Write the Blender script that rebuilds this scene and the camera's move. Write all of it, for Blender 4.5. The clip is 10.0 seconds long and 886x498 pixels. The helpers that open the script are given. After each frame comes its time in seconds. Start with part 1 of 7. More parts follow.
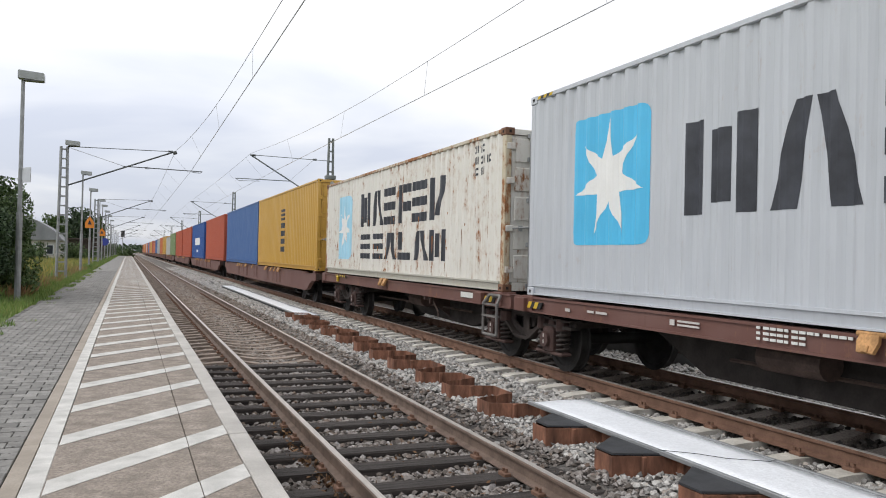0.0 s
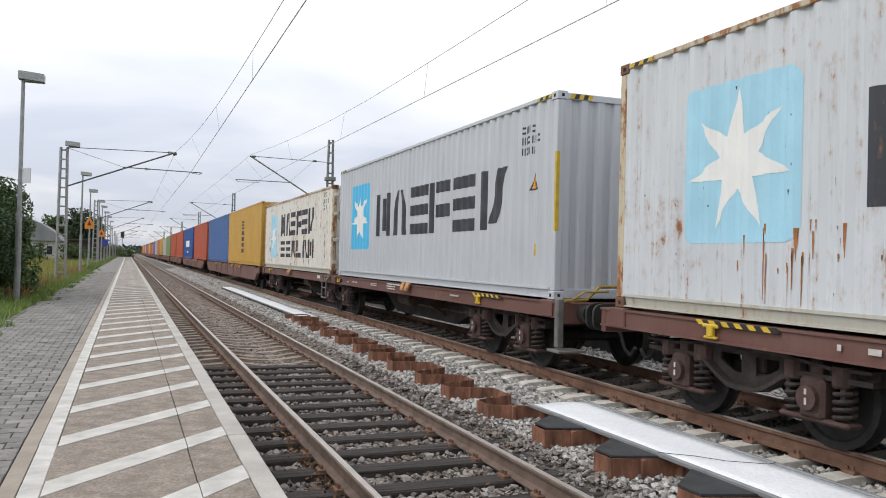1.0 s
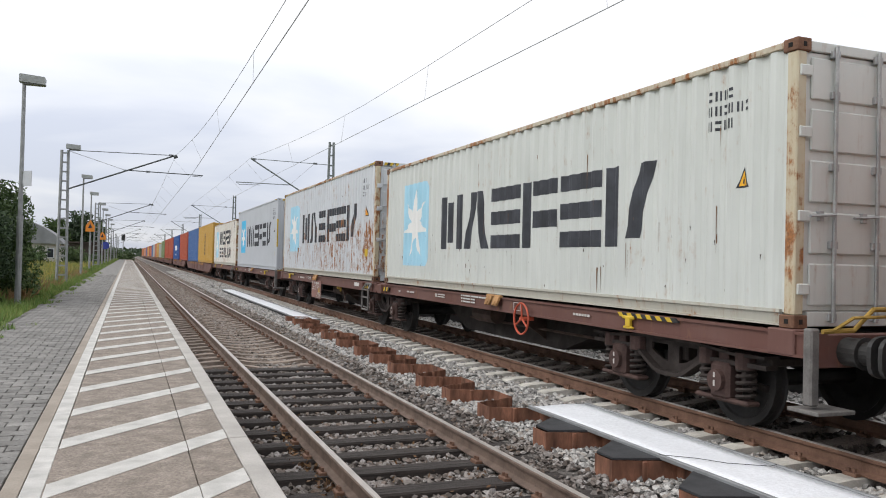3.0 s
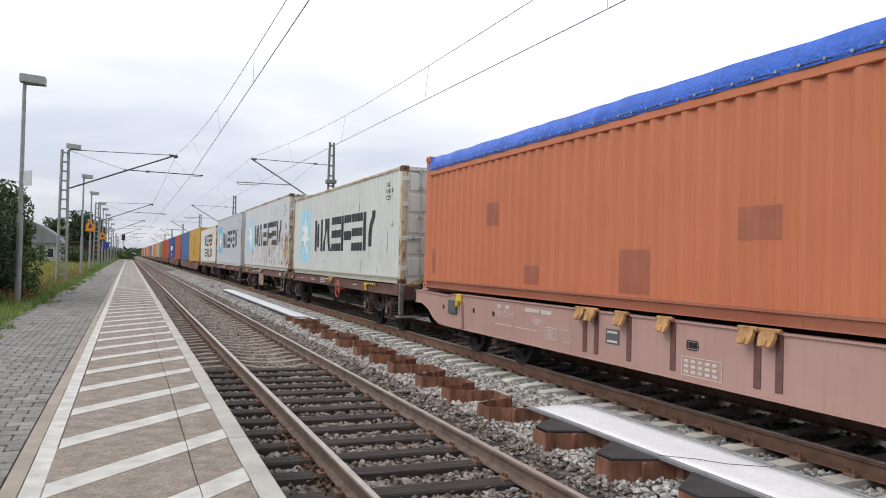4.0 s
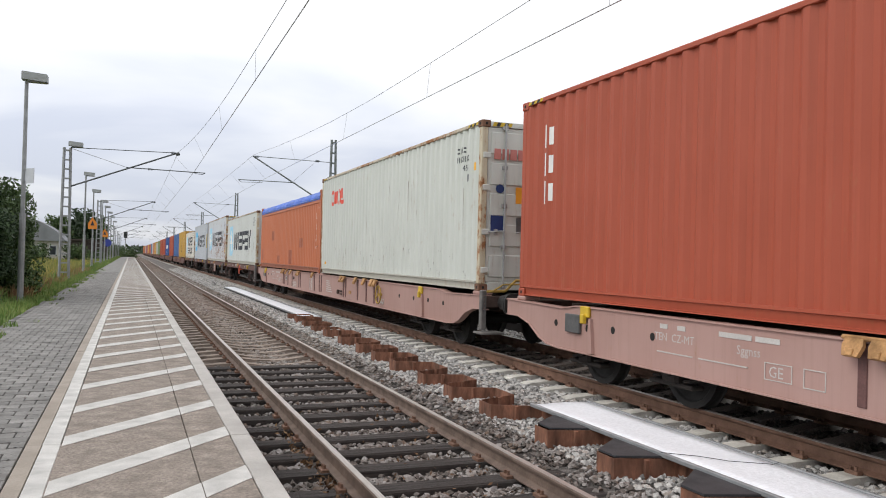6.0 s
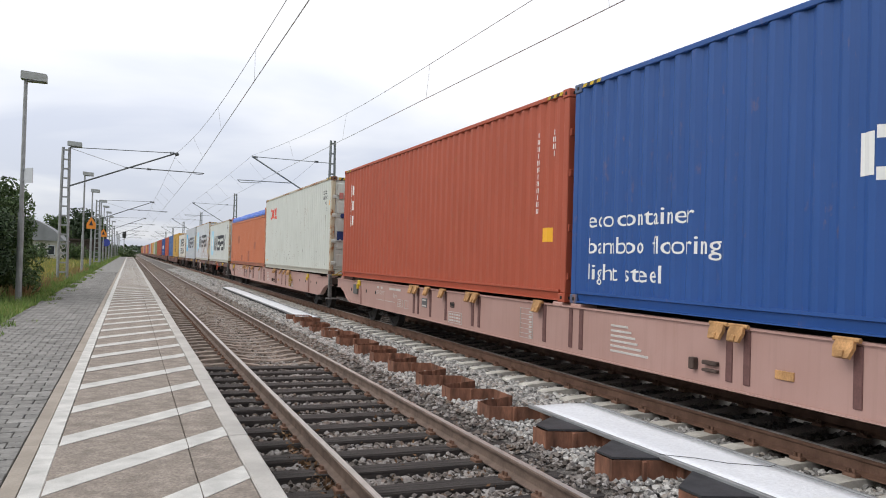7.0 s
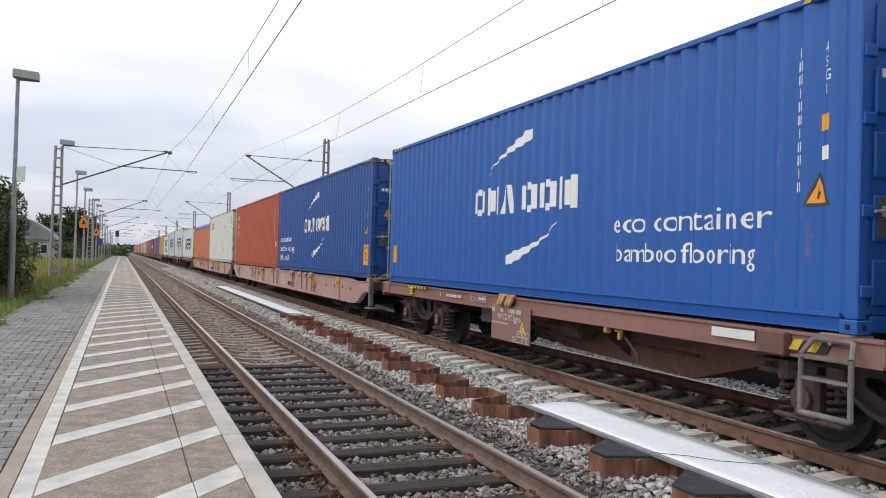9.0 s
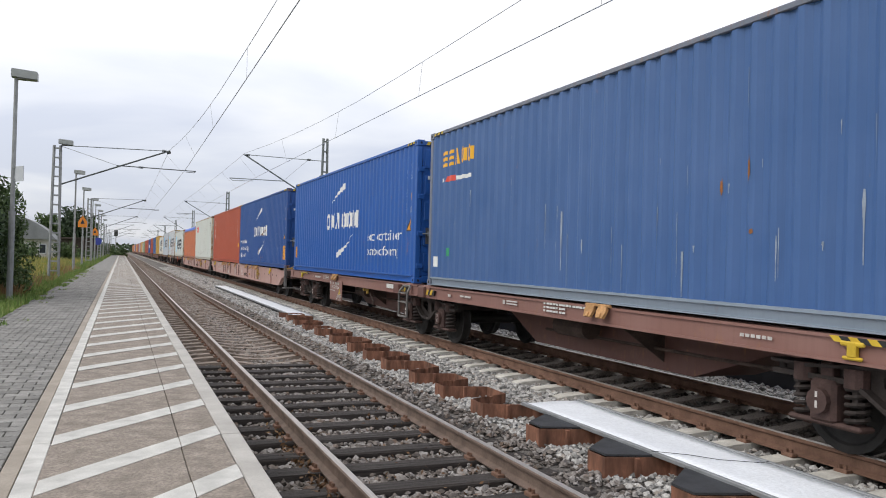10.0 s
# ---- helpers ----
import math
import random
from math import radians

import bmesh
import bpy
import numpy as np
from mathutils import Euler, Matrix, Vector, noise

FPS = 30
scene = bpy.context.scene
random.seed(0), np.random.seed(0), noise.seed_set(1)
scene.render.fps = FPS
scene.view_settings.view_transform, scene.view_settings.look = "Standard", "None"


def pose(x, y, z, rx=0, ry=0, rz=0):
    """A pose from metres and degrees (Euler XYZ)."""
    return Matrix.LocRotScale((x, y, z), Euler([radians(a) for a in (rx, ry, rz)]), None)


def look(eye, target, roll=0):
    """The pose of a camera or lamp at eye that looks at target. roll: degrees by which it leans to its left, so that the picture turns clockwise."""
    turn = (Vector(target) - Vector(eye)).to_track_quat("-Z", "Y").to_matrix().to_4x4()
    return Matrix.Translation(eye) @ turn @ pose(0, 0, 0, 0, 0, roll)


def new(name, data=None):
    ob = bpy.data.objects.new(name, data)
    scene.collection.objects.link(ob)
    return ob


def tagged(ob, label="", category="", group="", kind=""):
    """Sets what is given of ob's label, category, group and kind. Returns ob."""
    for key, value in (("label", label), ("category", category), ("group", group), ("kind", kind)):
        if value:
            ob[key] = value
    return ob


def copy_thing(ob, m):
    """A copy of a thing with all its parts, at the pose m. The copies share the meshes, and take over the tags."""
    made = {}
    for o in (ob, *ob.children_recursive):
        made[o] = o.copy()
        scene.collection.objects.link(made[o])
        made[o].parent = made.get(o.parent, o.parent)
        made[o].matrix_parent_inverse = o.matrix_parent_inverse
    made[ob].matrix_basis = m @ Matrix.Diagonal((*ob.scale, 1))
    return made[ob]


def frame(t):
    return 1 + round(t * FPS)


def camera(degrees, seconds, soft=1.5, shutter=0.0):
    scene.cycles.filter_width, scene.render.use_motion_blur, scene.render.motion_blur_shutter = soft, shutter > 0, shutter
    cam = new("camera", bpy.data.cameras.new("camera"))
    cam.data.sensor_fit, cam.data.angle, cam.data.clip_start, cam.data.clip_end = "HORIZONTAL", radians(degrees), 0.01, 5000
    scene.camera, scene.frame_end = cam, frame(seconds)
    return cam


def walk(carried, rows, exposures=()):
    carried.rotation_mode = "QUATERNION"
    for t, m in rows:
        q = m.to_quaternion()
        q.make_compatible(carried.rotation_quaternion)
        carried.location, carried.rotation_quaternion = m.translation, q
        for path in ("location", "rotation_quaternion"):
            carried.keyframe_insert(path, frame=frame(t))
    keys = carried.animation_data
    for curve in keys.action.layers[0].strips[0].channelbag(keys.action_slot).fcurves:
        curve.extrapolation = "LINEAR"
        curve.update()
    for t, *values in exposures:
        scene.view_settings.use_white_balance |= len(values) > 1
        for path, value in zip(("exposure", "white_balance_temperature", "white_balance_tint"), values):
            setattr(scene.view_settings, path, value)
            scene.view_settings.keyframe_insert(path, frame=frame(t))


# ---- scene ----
EYE = (0.0, 0.0, 1.756)


def aim(yaw, pitch, roll):
    a, b = radians(yaw), radians(pitch)
    way = Vector((math.sin(a) * math.cos(b), math.cos(a) * math.cos(b), math.sin(b)))
    return look(EYE, Vector(EYE) + way, roll)


cam = camera(57.47, 10.0, soft=1.0)
walk(cam, [
    (0.0, aim(21.286, 0.597, 1.289)),
    (0.5, aim(21.309, 0.668, 1.347)),
    (1.0, aim(21.310, 0.720, 1.432)),
    (1.5, aim(21.306, 0.780, 1.447)),
    (2.0, aim(21.289, 0.818, 1.414)),
    (2.5, aim(21.255, 0.872, 1.330)),
    (4.0, aim(21.251, 0.904, 1.455)),
    (4.5, aim(21.234, 0.811, 1.443)),
    (5.0, aim(21.225, 0.758, 1.410)),
    (5.5, aim(21.139, 0.694, 1.363)),
    (7.0, aim(21.202, 0.795, 1.616)),
    (7.5, aim(21.320, 0.800, 1.733)),
    (8.0, aim(21.451, 0.804, 1.711)),
    (8.5, aim(21.553, 0.776, 1.615)),
    (9.0, aim(21.635, 0.714, 1.577)),
    (9.5, aim(21.680, 0.690, 1.535)),
    (10.0, aim(21.707, 0.658, 1.500)),
], exposures=[(0.0, 0.05), (10.0, 0.05)])


# ---- world, sun ----
def make_world():
    world = bpy.data.worlds.new("overcast_sky")
    scene.world = world
    world.use_nodes = True
    nt = world.node_tree
    nt.nodes.clear()
    N, L = nt.nodes.new, nt.links.new
    sky = N("ShaderNodeTexSky")
    sky.sky_type = "NISHITA"
    sky.sun_disc = False
    sky.sun_elevation, sky.sun_rotation = radians(47), radians(-85)
    coord = N("ShaderNodeTexCoord")
    split = N("ShaderNodeSeparateXYZ")
    L(coord.outputs["Generated"], split.inputs[0])
    # cloud layer seen in perspective: direction divided by height
    high = N("ShaderNodeMath")
    high.operation = "MAXIMUM"
    high.inputs[1].default_value = 0.0
    L(split.outputs["Z"], high.inputs[0])
    lift = N("ShaderNodeMath")
    lift.operation = "ADD"
    lift.inputs[1].default_value = 0.16
    L(high.outputs[0], lift.inputs[0])
    flat = N("ShaderNodeVectorMath")
    flat.operation = "DIVIDE"
    comb = N("ShaderNodeCombineXYZ")
    for k in range(3):
        L(lift.outputs[0], comb.inputs[k])
    L(coord.outputs["Generated"], flat.inputs[0])
    L(comb.outputs[0], flat.inputs[1])
    noise1 = N("ShaderNodeTexNoise")
    noise1.inputs["Scale"].default_value = 0.85
    noise1.inputs["Detail"].default_value = 7
    noise1.inputs["Roughness"].default_value = 0.46
    noise1.inputs["Distortion"].default_value = 0.35
    L(flat.outputs[0], noise1.inputs["Vector"])
    ramp = N("ShaderNodeValToRGB")
    e = ramp.color_ramp.elements
    e[0].position, e[0].color = 0.34, (0.72, 0.76, 0.88, 1)
    e[1].position, e[1].color = 0.55, (1.0, 1.0, 1.03, 1)
    e.new(0.46).color = (0.88, 0.905, 0.98, 1)
    # low clouds are the grey undersides, the cover opens higher up
    low = N("ShaderNodeMapRange")
    low.inputs["From Min"].default_value, low.inputs["From Max"].default_value = 0.09, 0.23
    low.inputs["To Min"].default_value, low.inputs["To Max"].default_value = -0.12, 0.095
    L(split.outputs["Z"], low.inputs["Value"])
    cover = N("ShaderNodeMath")
    cover.operation = "ADD"
    L(noise1.outputs["Fac"], cover.inputs[0])
    L(low.outputs[0], cover.inputs[1])
    L(cover.outputs[0], ramp.inputs[0])
    # the cover thins out and brightens towards the zenith
    band = N("ShaderNodeMapRange")
    band.inputs["From Min"].default_value, band.inputs["From Max"].default_value = 0.0, 0.25
    band.inputs["To Min"].default_value, band.inputs["To Max"].default_value = 0.74, 1.06
    L(split.outputs["Z"], band.inputs["Value"])
    bright = N("ShaderNodeVectorMath")
    bright.operation = "SCALE"
    L(ramp.outputs[0], bright.inputs[0])
    L(band.outputs[0], bright.inputs["Scale"])
    clouds = N("ShaderNodeBackground")
    clouds.inputs["Strength"].default_value = 1.09
    L(bright.outputs[0], clouds.inputs["Color"])
    clear = N("ShaderNodeBackground")
    clear.inputs["Strength"].default_value = 0.12
    L(sky.outputs[0], clear.inputs["Color"])
    mix = N("ShaderNodeMixShader")
    mix.inputs[0].default_value = 0.9
    out = N("ShaderNodeOutputWorld")
    L(clear.outputs[0], mix.inputs[1])
    L(clouds.outputs[0], mix.inputs[2])
    L(mix.outputs[0], out.inputs["Surface"])


make_world()
sun = new("sun", bpy.data.lights.new("sun", "SUN"))
sun.data.energy, sun.data.angle, sun.data.color = 1.5, radians(40), (1.0, 0.97, 0.92)
sun.matrix_world = look((-23, 2, 25), (0, 0, 0))

TRACK_1, TRACK_2, PLATFORM = 2.5165, 6.69, 0.456
RAIL_2 = 0.17   # the train's track lies higher than the platform track


# ---- materials ----
class Nodes:
    """A short way to write a node tree."""

    def __init__(self, name):
        self.m = bpy.data.materials.new(name)
        self.m.use_nodes = True
        self.t = self.m.node_tree
        self.p = self.t.nodes["Principled BSDF"]
        self.c = self.t.nodes.new("ShaderNodeTexCoord").outputs["Object"]

    def put(self, a, b):
        self.t.links.new(a, b)

    def scaled(self, sx, sy, sz, seed=False):
        n = self.t.nodes.new("ShaderNodeMapping")
        n.inputs["Scale"].default_value = (sx, sy, sz)
        self.put(self.c, n.inputs["Vector"])
        if seed:
            info = self.t.nodes.new("ShaderNodeObjectInfo")
            k = self.t.nodes.new("ShaderNodeMath")
            k.operation = "MULTIPLY"
            k.inputs[1].default_value = 37.0
            self.put(info.outputs["Random"], k.inputs[0])
            self.put(k.outputs[0], n.inputs["Location"])
        return n.outputs[0]

    def noise(self, vec, scale, detail=4, rough=0.55):
        n = self.t.nodes.new("ShaderNodeTexNoise")
        n.inputs["Scale"].default_value = scale
        n.inputs["Detail"].default_value = detail
        n.inputs["Roughness"].default_value = rough
        self.put(vec, n.inputs["Vector"])
        return n.outputs["Fac"]

    def step(self, v, lo, hi, a=0.0, b=1.0):
        n = self.t.nodes.new("ShaderNodeMapRange")
        n.inputs["From Min"].default_value, n.inputs["From Max"].default_value = lo, hi
        n.inputs["To Min"].default_value, n.inputs["To Max"].default_value = a, b
        self.put(v, n.inputs["Value"])
        return n.outputs[0]

    def math(self, op, a, b):
        n = self.t.nodes.new("ShaderNodeMath")
        n.operation = op
        for k, v in enumerate((a, b)):
            if isinstance(v, (int, float)):
                n.inputs[k].default_value = v
            else:
                self.put(v, n.inputs[k])
        return n.outputs[0]

    def mix(self, f, a, b):
        n = self.t.nodes.new("ShaderNodeMix")
        n.data_type = "RGBA"
        for k, v in ((0, f), (6, a), (7, b)):
            if isinstance(v, (int, float)):
                n.inputs[k].default_value = v
            elif isinstance(v, tuple):
                n.inputs[k].default_value = (*v[:3], 1)
            else:
                self.put(v, n.inputs[k])
        return n.outputs[2]

    def bump(self, h, strength=0.3, dist=0.01):
        n = self.t.nodes.new("ShaderNodeBump")
        n.inputs["Strength"].default_value, n.inputs["Distance"].default_value = strength, dist
        self.put(h, n.inputs["Height"])
        self.put(n.outputs[0], self.p.inputs["Normal"])

    def split(self):
        n = self.t.nodes.new("ShaderNodeSeparateXYZ")
        self.put(self.c, n.inputs[0])
        return n.outputs

    def done(self, color, rough=0.7, metal=0.0):
        if isinstance(color, tuple):
            self.p.inputs["Base Color"].default_value = (*color[:3], 1)
        else:
            self.put(color, self.p.inputs["Base Color"])
        if isinstance(rough, (int, float)):
            self.p.inputs["Roughness"].default_value = rough
        else:
            self.put(rough, self.p.inputs["Roughness"])
        self.p.inputs["Metallic"].default_value = metal
        return self.m


def shade(c, k):
    return tuple(min(1.0, v * k) for v in c[:3])


def rough_mat(name, c, dark=0.6, light=1.3, scale=6.0, fine=60.0, rough=0.85, bump=0.4, dist=0.01, metal=0.0, seed=False, stretch=(1, 1, 1), grain=0.55):
    """Two scales of noise between a darker and a lighter tone, with relief."""
    n = Nodes(name)
    v = n.scaled(*stretch, seed=seed)
    big, small = n.noise(v, scale, 5), n.noise(v, fine, 3)
    base = n.mix(n.step(big, 0.3, 0.7), shade(c, dark), shade(c, light))
    col = n.mix(n.step(small, 0.35, 0.75, 0, grain), base, shade(c, dark * 0.8))
    n.bump(small, bump, dist)
    return n.done(col, n.step(big, 0.3, 0.7, min(1, rough + 0.08), rough - 0.1), metal)


RUST, RUST_DARK = (0.36, 0.135, 0.042), (0.13, 0.05, 0.024)


def paint(name, c, rust=0.12, fade=0.25, gloss=0.45, belt=None):
    """Weathered container paint: faded patches, run-off streaks, rust spots. belt: (low, high, s_from, s_to) where rust is thick."""
    n = Nodes(name)
    v = n.scaled(1, 1, 1, seed=True)
    streak = n.noise(n.scaled(5.5, 5.5, 0.28, seed=True), 2.6, 6, 0.62)
    patch = n.noise(v, 0.9, 4)
    spots = n.noise(n.scaled(1.5, 1.5, 0.95, seed=True), 5.5, 7, 0.66)
    grain = n.noise(v, 45, 3)
    col = n.mix(n.step(patch, 0.3, 0.7), shade(c, 0.92), tuple(a + (0.62 - a) * fade * 0.35 for a in c))
    col = n.mix(n.step(streak, 0.5, 0.78, 0, 0.38), col, shade(c, 0.66))
    amount = n.step(n.noise(v, 0.55, 3), 0.35, 0.75, 0.74 - rust * 0.28, 0.66 - rust * 0.5)
    if belt:
        lo, hi, y0, y1, much = belt
        xyz = n.split()
        inz = n.math("MULTIPLY", n.step(xyz[2], lo, lo + 0.25), n.step(xyz[2], hi + 0.35, hi - 0.4))
        iny = n.step(xyz[1], y0, y1)
        amount = n.math("SUBTRACT", amount, n.math("MULTIPLY", n.math("MULTIPLY", inz, iny), much))
    run = n.math("ADD", n.math("MULTIPLY", spots, 0.6), n.math("MULTIPLY", streak, 0.4))
    mask = n.step(n.math("SUBTRACT", run, amount), -0.02, 0.05)
    col = n.mix(mask, col, n.mix(n.step(grain, 0.35, 0.65), RUST_DARK, RUST))
    halo = n.step(n.math("SUBTRACT", run, amount), -0.10, 0.02, 0, 0.35)
    col = n.mix(halo, col, (0.34, 0.17, 0.07))
    n.bump(n.math("ADD", spots, n.math("MULTIPLY", patch, 2.0)), 0.25, 0.012)
    return n.done(col, n.step(mask, 0, 1, gloss, 0.9))


M = {}
M["ballast"] = rough_mat("ballast", (0.185, 0.168, 0.153), 0.35, 1.5, 14, 70, 0.95, 1.0, 0.04)
M["wood_sleeper"] = rough_mat("tarred_sleeper_wood", (0.034, 0.028, 0.025), 0.5, 2.2, 3, 40, 0.9, 0.8, 0.01, seed=True, stretch=(0.6, 9, 9))
M["wood_sleeper_brown"] = rough_mat("weathered_sleeper_wood", (0.115, 0.068, 0.045), 0.5, 1.6, 3, 40, 0.9, 0.8, 0.01, seed=True, stretch=(0.6, 9, 9))


def dusted_shaded_concrete():
    """Pale concrete; between the rails oil and brake dust stains, plus painted under-train shade."""
    n = Nodes("sleeper_concrete")
    v = n.scaled(1, 1, 1, seed=True)
    big, small = n.noise(v, 4, 5), n.noise(v, 60, 3)
    pale = n.mix(n.step(big, 0.3, 0.7), (0.40, 0.38, 0.34), (0.76, 0.73, 0.66))
    pale = n.mix(n.step(small, 0.35, 0.75, 0, 0.45), pale, (0.30, 0.28, 0.25))
    grime_and_shade = n.mix(n.step(small, 0.35, 0.7), (0.09, 0.072, 0.061), (0.25, 0.21, 0.18))
    x = n.math("ABSOLUTE", n.split()[0], 0.0)
    edge = n.math("ADD", x, n.math("MULTIPLY", big, 0.35))
    n.bump(small, 0.4, 0.005)
    return n.done(n.mix(n.step(edge, 1.02, 0.84), pale, grime_and_shade), 0.9)


M["concrete_sleeper"] = dusted_shaded_concrete()
M["concrete_stained"] = rough_mat("rust_stained_sleeper_concrete", (0.27, 0.215, 0.175), 0.55, 1.35, 4, 60, 0.9, 0.5, 0.006, seed=True)
M["rail_side"] = rough_mat("rail_rust", (0.15, 0.105, 0.082), 0.65, 1.3, 5, 60, 0.85, 0.4, 0.004)
M["rail_side_used"] = rough_mat("rail_rust_red", (0.17, 0.092, 0.06), 0.65, 1.3, 5, 60, 0.85, 0.4, 0.004)
M["rail_top"] = rough_mat("rail_running_surface", (0.52, 0.48, 0.44), 0.75, 1.15, 5, 60, 0.45, 0.1, 0.002, metal=0.55, stretch=(12, 0.6, 12))
M["asphalt"] = rough_mat("platform_slab", (0.285, 0.242, 0.203), 0.66, 1.25, 7, 48, 0.92, 1.0, 0.012, grain=0.95)
M["white_line"] = rough_mat("white_platform_marking", (0.56, 0.55, 0.52), 0.70, 1.12, 5, 140, 0.85, 0.4, 0.003)
M["kerb"] = rough_mat("platform_kerb_concrete", (0.45, 0.43, 0.40), 0.78, 1.12, 2.5, 110, 0.9, 0.35, 0.004, seed=True)
M["tan"] = rough_mat("guide_strip_concrete", (0.31, 0.27, 0.225), 0.8, 1.12, 3, 100, 0.92, 0.3, 0.004)
M["paver"] = rough_mat("grey_paver", (0.215, 0.208, 0.195), 0.6, 1.3, 3.0, 45, 0.92, 0.4, 0.004, seed=True)
M["joint_sand"] = rough_mat("joint_sand", (0.10, 0.095, 0.085), 0.6, 1.3, 6, 90, 0.95, 0.5, 0.01)
M["wall_concrete"] = rough_mat("platform_wall_concrete", (0.25, 0.24, 0.22), 0.6, 1.2, 3, 60, 0.9, 0.5, 0.01)
M["galvanised"] = rough_mat("galvanised_steel", (0.30, 0.31, 0.315), 0.75, 1.15, 5, 80, 0.55, 0.1, 0.002, metal=0.35)
M["dark_steel"] = rough_mat("dark_steel", (0.09, 0.10, 0.10), 0.7, 1.3, 5, 80, 0.6, 0.2, 0.003, metal=0.3)
M["green_steel"] = rough_mat("mast_green_grey_paint", (0.17, 0.19, 0.185), 0.7, 1.25, 4, 60, 0.65, 0.2, 0.003)
M["wire"] = rough_mat("copper_wire_grey", (0.40, 0.41, 0.42), 0.8, 1.2, 5, 80, 0.6, 0.1, 0.001)
M["grass_soil"] = rough_mat("meadow_ground", (0.12, 0.14, 0.04), 0.5, 1.7, 0.35, 9, 0.95, 0.6, 0.05)
M["pile_rust"] = rough_mat("sheet_pile_rust", (0.20, 0.088, 0.052), 0.35, 1.7, 5.0, 40, 0.85, 0.4, 0.004, seed=True, stretch=(2, 2, 0.6))
M["bitumen"] = rough_mat("black_bitumen_plate", (0.030, 0.031, 0.034), 0.7, 1.6, 4, 60, 0.7, 0.3, 0.004)
M["white_sheet"] = rough_mat("white_membrane", (0.77, 0.79, 0.82), 0.93, 1.05, 2.2, 30, 0.88, 0.35, 0.02)
M["white_sheet"].node_tree.nodes["Principled BSDF"].inputs["Specular IOR Level"].default_value = 0.15


# ---- mesh helpers ----
def part(name, bm, material, parent=None, label="", smooth=False):
    me = bpy.data.meshes.new(name)
    bm.normal_update()
    bm.to_mesh(me)
    bm.free()
    me.materials.append(material)
    if smooth:
        for p in me.polygons:
            p.use_smooth = True
    ob = new(name, me)
    if parent:
        ob.parent = parent
    return tagged(ob, label)


def box(bm, x0, x1, y0, y1, z0, z1, bevel=0.0):
    r = bmesh.ops.create_cube(bm, size=1)
    vs = r["verts"]
    for v in vs:
        v.co = Vector(((x0 + x1) / 2 + v.co.x * (x1 - x0), (y0 + y1) / 2 + v.co.y * (y1 - y0), (z0 + z1) / 2 + v.co.z * (z1 - z0)))
    if bevel:
        es = list({e for v in vs for e in v.link_edges})
        bmesh.ops.bevel(bm, geom=es, offset=bevel, segments=1, affect="EDGES")
    return bm


def boxes(*rows, bevel=0.0):
    bm = bmesh.new()
    for r in rows:
        box(bm, *r, bevel=bevel)
    return bm


def tube(bm, a, b, r, n=8, r2=None, cap=True):
    """A round bar from a to b."""
    a, b = Vector(a), Vector(b)
    d = b - a
    q = d.to_track_quat("Z", "Y")
    rings = []
    for p, rad in ((a, r), (b, r if r2 is None else r2)):
        rings.append([bm.verts.new(p + q @ Vector((rad * math.cos(2 * math.pi * k / n), rad * math.sin(2 * math.pi * k / n), 0))) for k in range(n)])
    for k in range(n):
        bm.faces.new((rings[0][k], rings[0][(k + 1) % n], rings[1][(k + 1) % n], rings[1][k]))
    if cap:
        bm.faces.new(rings[0][::-1])
        bm.faces.new(rings[1])
    return bm


def prism_y(bm, outline, y0, y1):
    """An (x, z) outline, pushed along y."""
    A = [bm.verts.new((x, y0, z)) for x, z in outline]
    B = [bm.verts.new((x, y1, z)) for x, z in outline]
    n = len(outline)
    for k in range(n):
        bm.faces.new((A[k], A[(k + 1) % n], B[(k + 1) % n], B[k]))
    bm.faces.new(A[::-1])
    bm.faces.new(B)
    bmesh.ops.recalc_face_normals(bm, faces=bm.faces[:])
    return bm


def prism_x(bm, outline, x0, x1):
    """A (y, z) outline, pushed along x."""
    A = [bm.verts.new((x0, y, z)) for y, z in outline]
    B = [bm.verts.new((x1, y, z)) for y, z in outline]
    n = len(outline)
    for k in range(n):
        bm.faces.new((A[k], A[(k + 1) % n], B[(k + 1) % n], B[k]))
    bm.faces.new(A[::-1])
    bm.faces.new(B)
    bmesh.ops.recalc_face_normals(bm, faces=bm.faces[:])
    return bm


def thing(name, label, category, group="", m=None, kind=""):
    ob = new(name)
    if m is not None:
        ob.matrix_basis = m
    return tagged(ob, label, category, group, kind)


# ---- ground, tracks, platform ----
def profile_sheet(name, outline, ys, material, label, category, kind="structure", wobble=0.0):
    bm = bmesh.new()
    rows = []
    for y in ys:
        rows.append([bm.verts.new((x, y, z + (wobble * noise.noise(Vector((x * 0.7, y * 0.7, 3.0))) if wobble else 0))) for x, z in outline])
    for a, b in zip(rows, rows[1:]):
        for k in range(len(outline) - 1):
            bm.faces.new((a[k], a[k + 1], b[k + 1], b[k]))
    return tagged(part(name, bm, material), label, category, kind=kind)


profile_sheet("ground", [(-3500, 0.2), (-60, 0.25), (-12, 0.36), (-5, 0.38), (-2.02, 0.40), (-2.0, -0.55), (0.8, -0.6), (12.5, -0.62), (14.5, -0.9), (40, -0.9), (3500, -0.9)],
              [-400, -60, 0, 20, 60, 200, 800, 4500], M["grass_soil"], "flat green and straw-coloured meadow ground beside the railway", "ground")
BED = [(0.80, -0.27), (1.1, -0.25), (3.3, -0.235), (3.65, -0.185), (3.92, -0.145), (4.55, -0.125), (4.8, -0.08), (5.2, -0.065), (5.5, -0.075), (8.0, -0.085), (9.0, -0.04), (9.3, -0.4), (12.6, -0.6)]


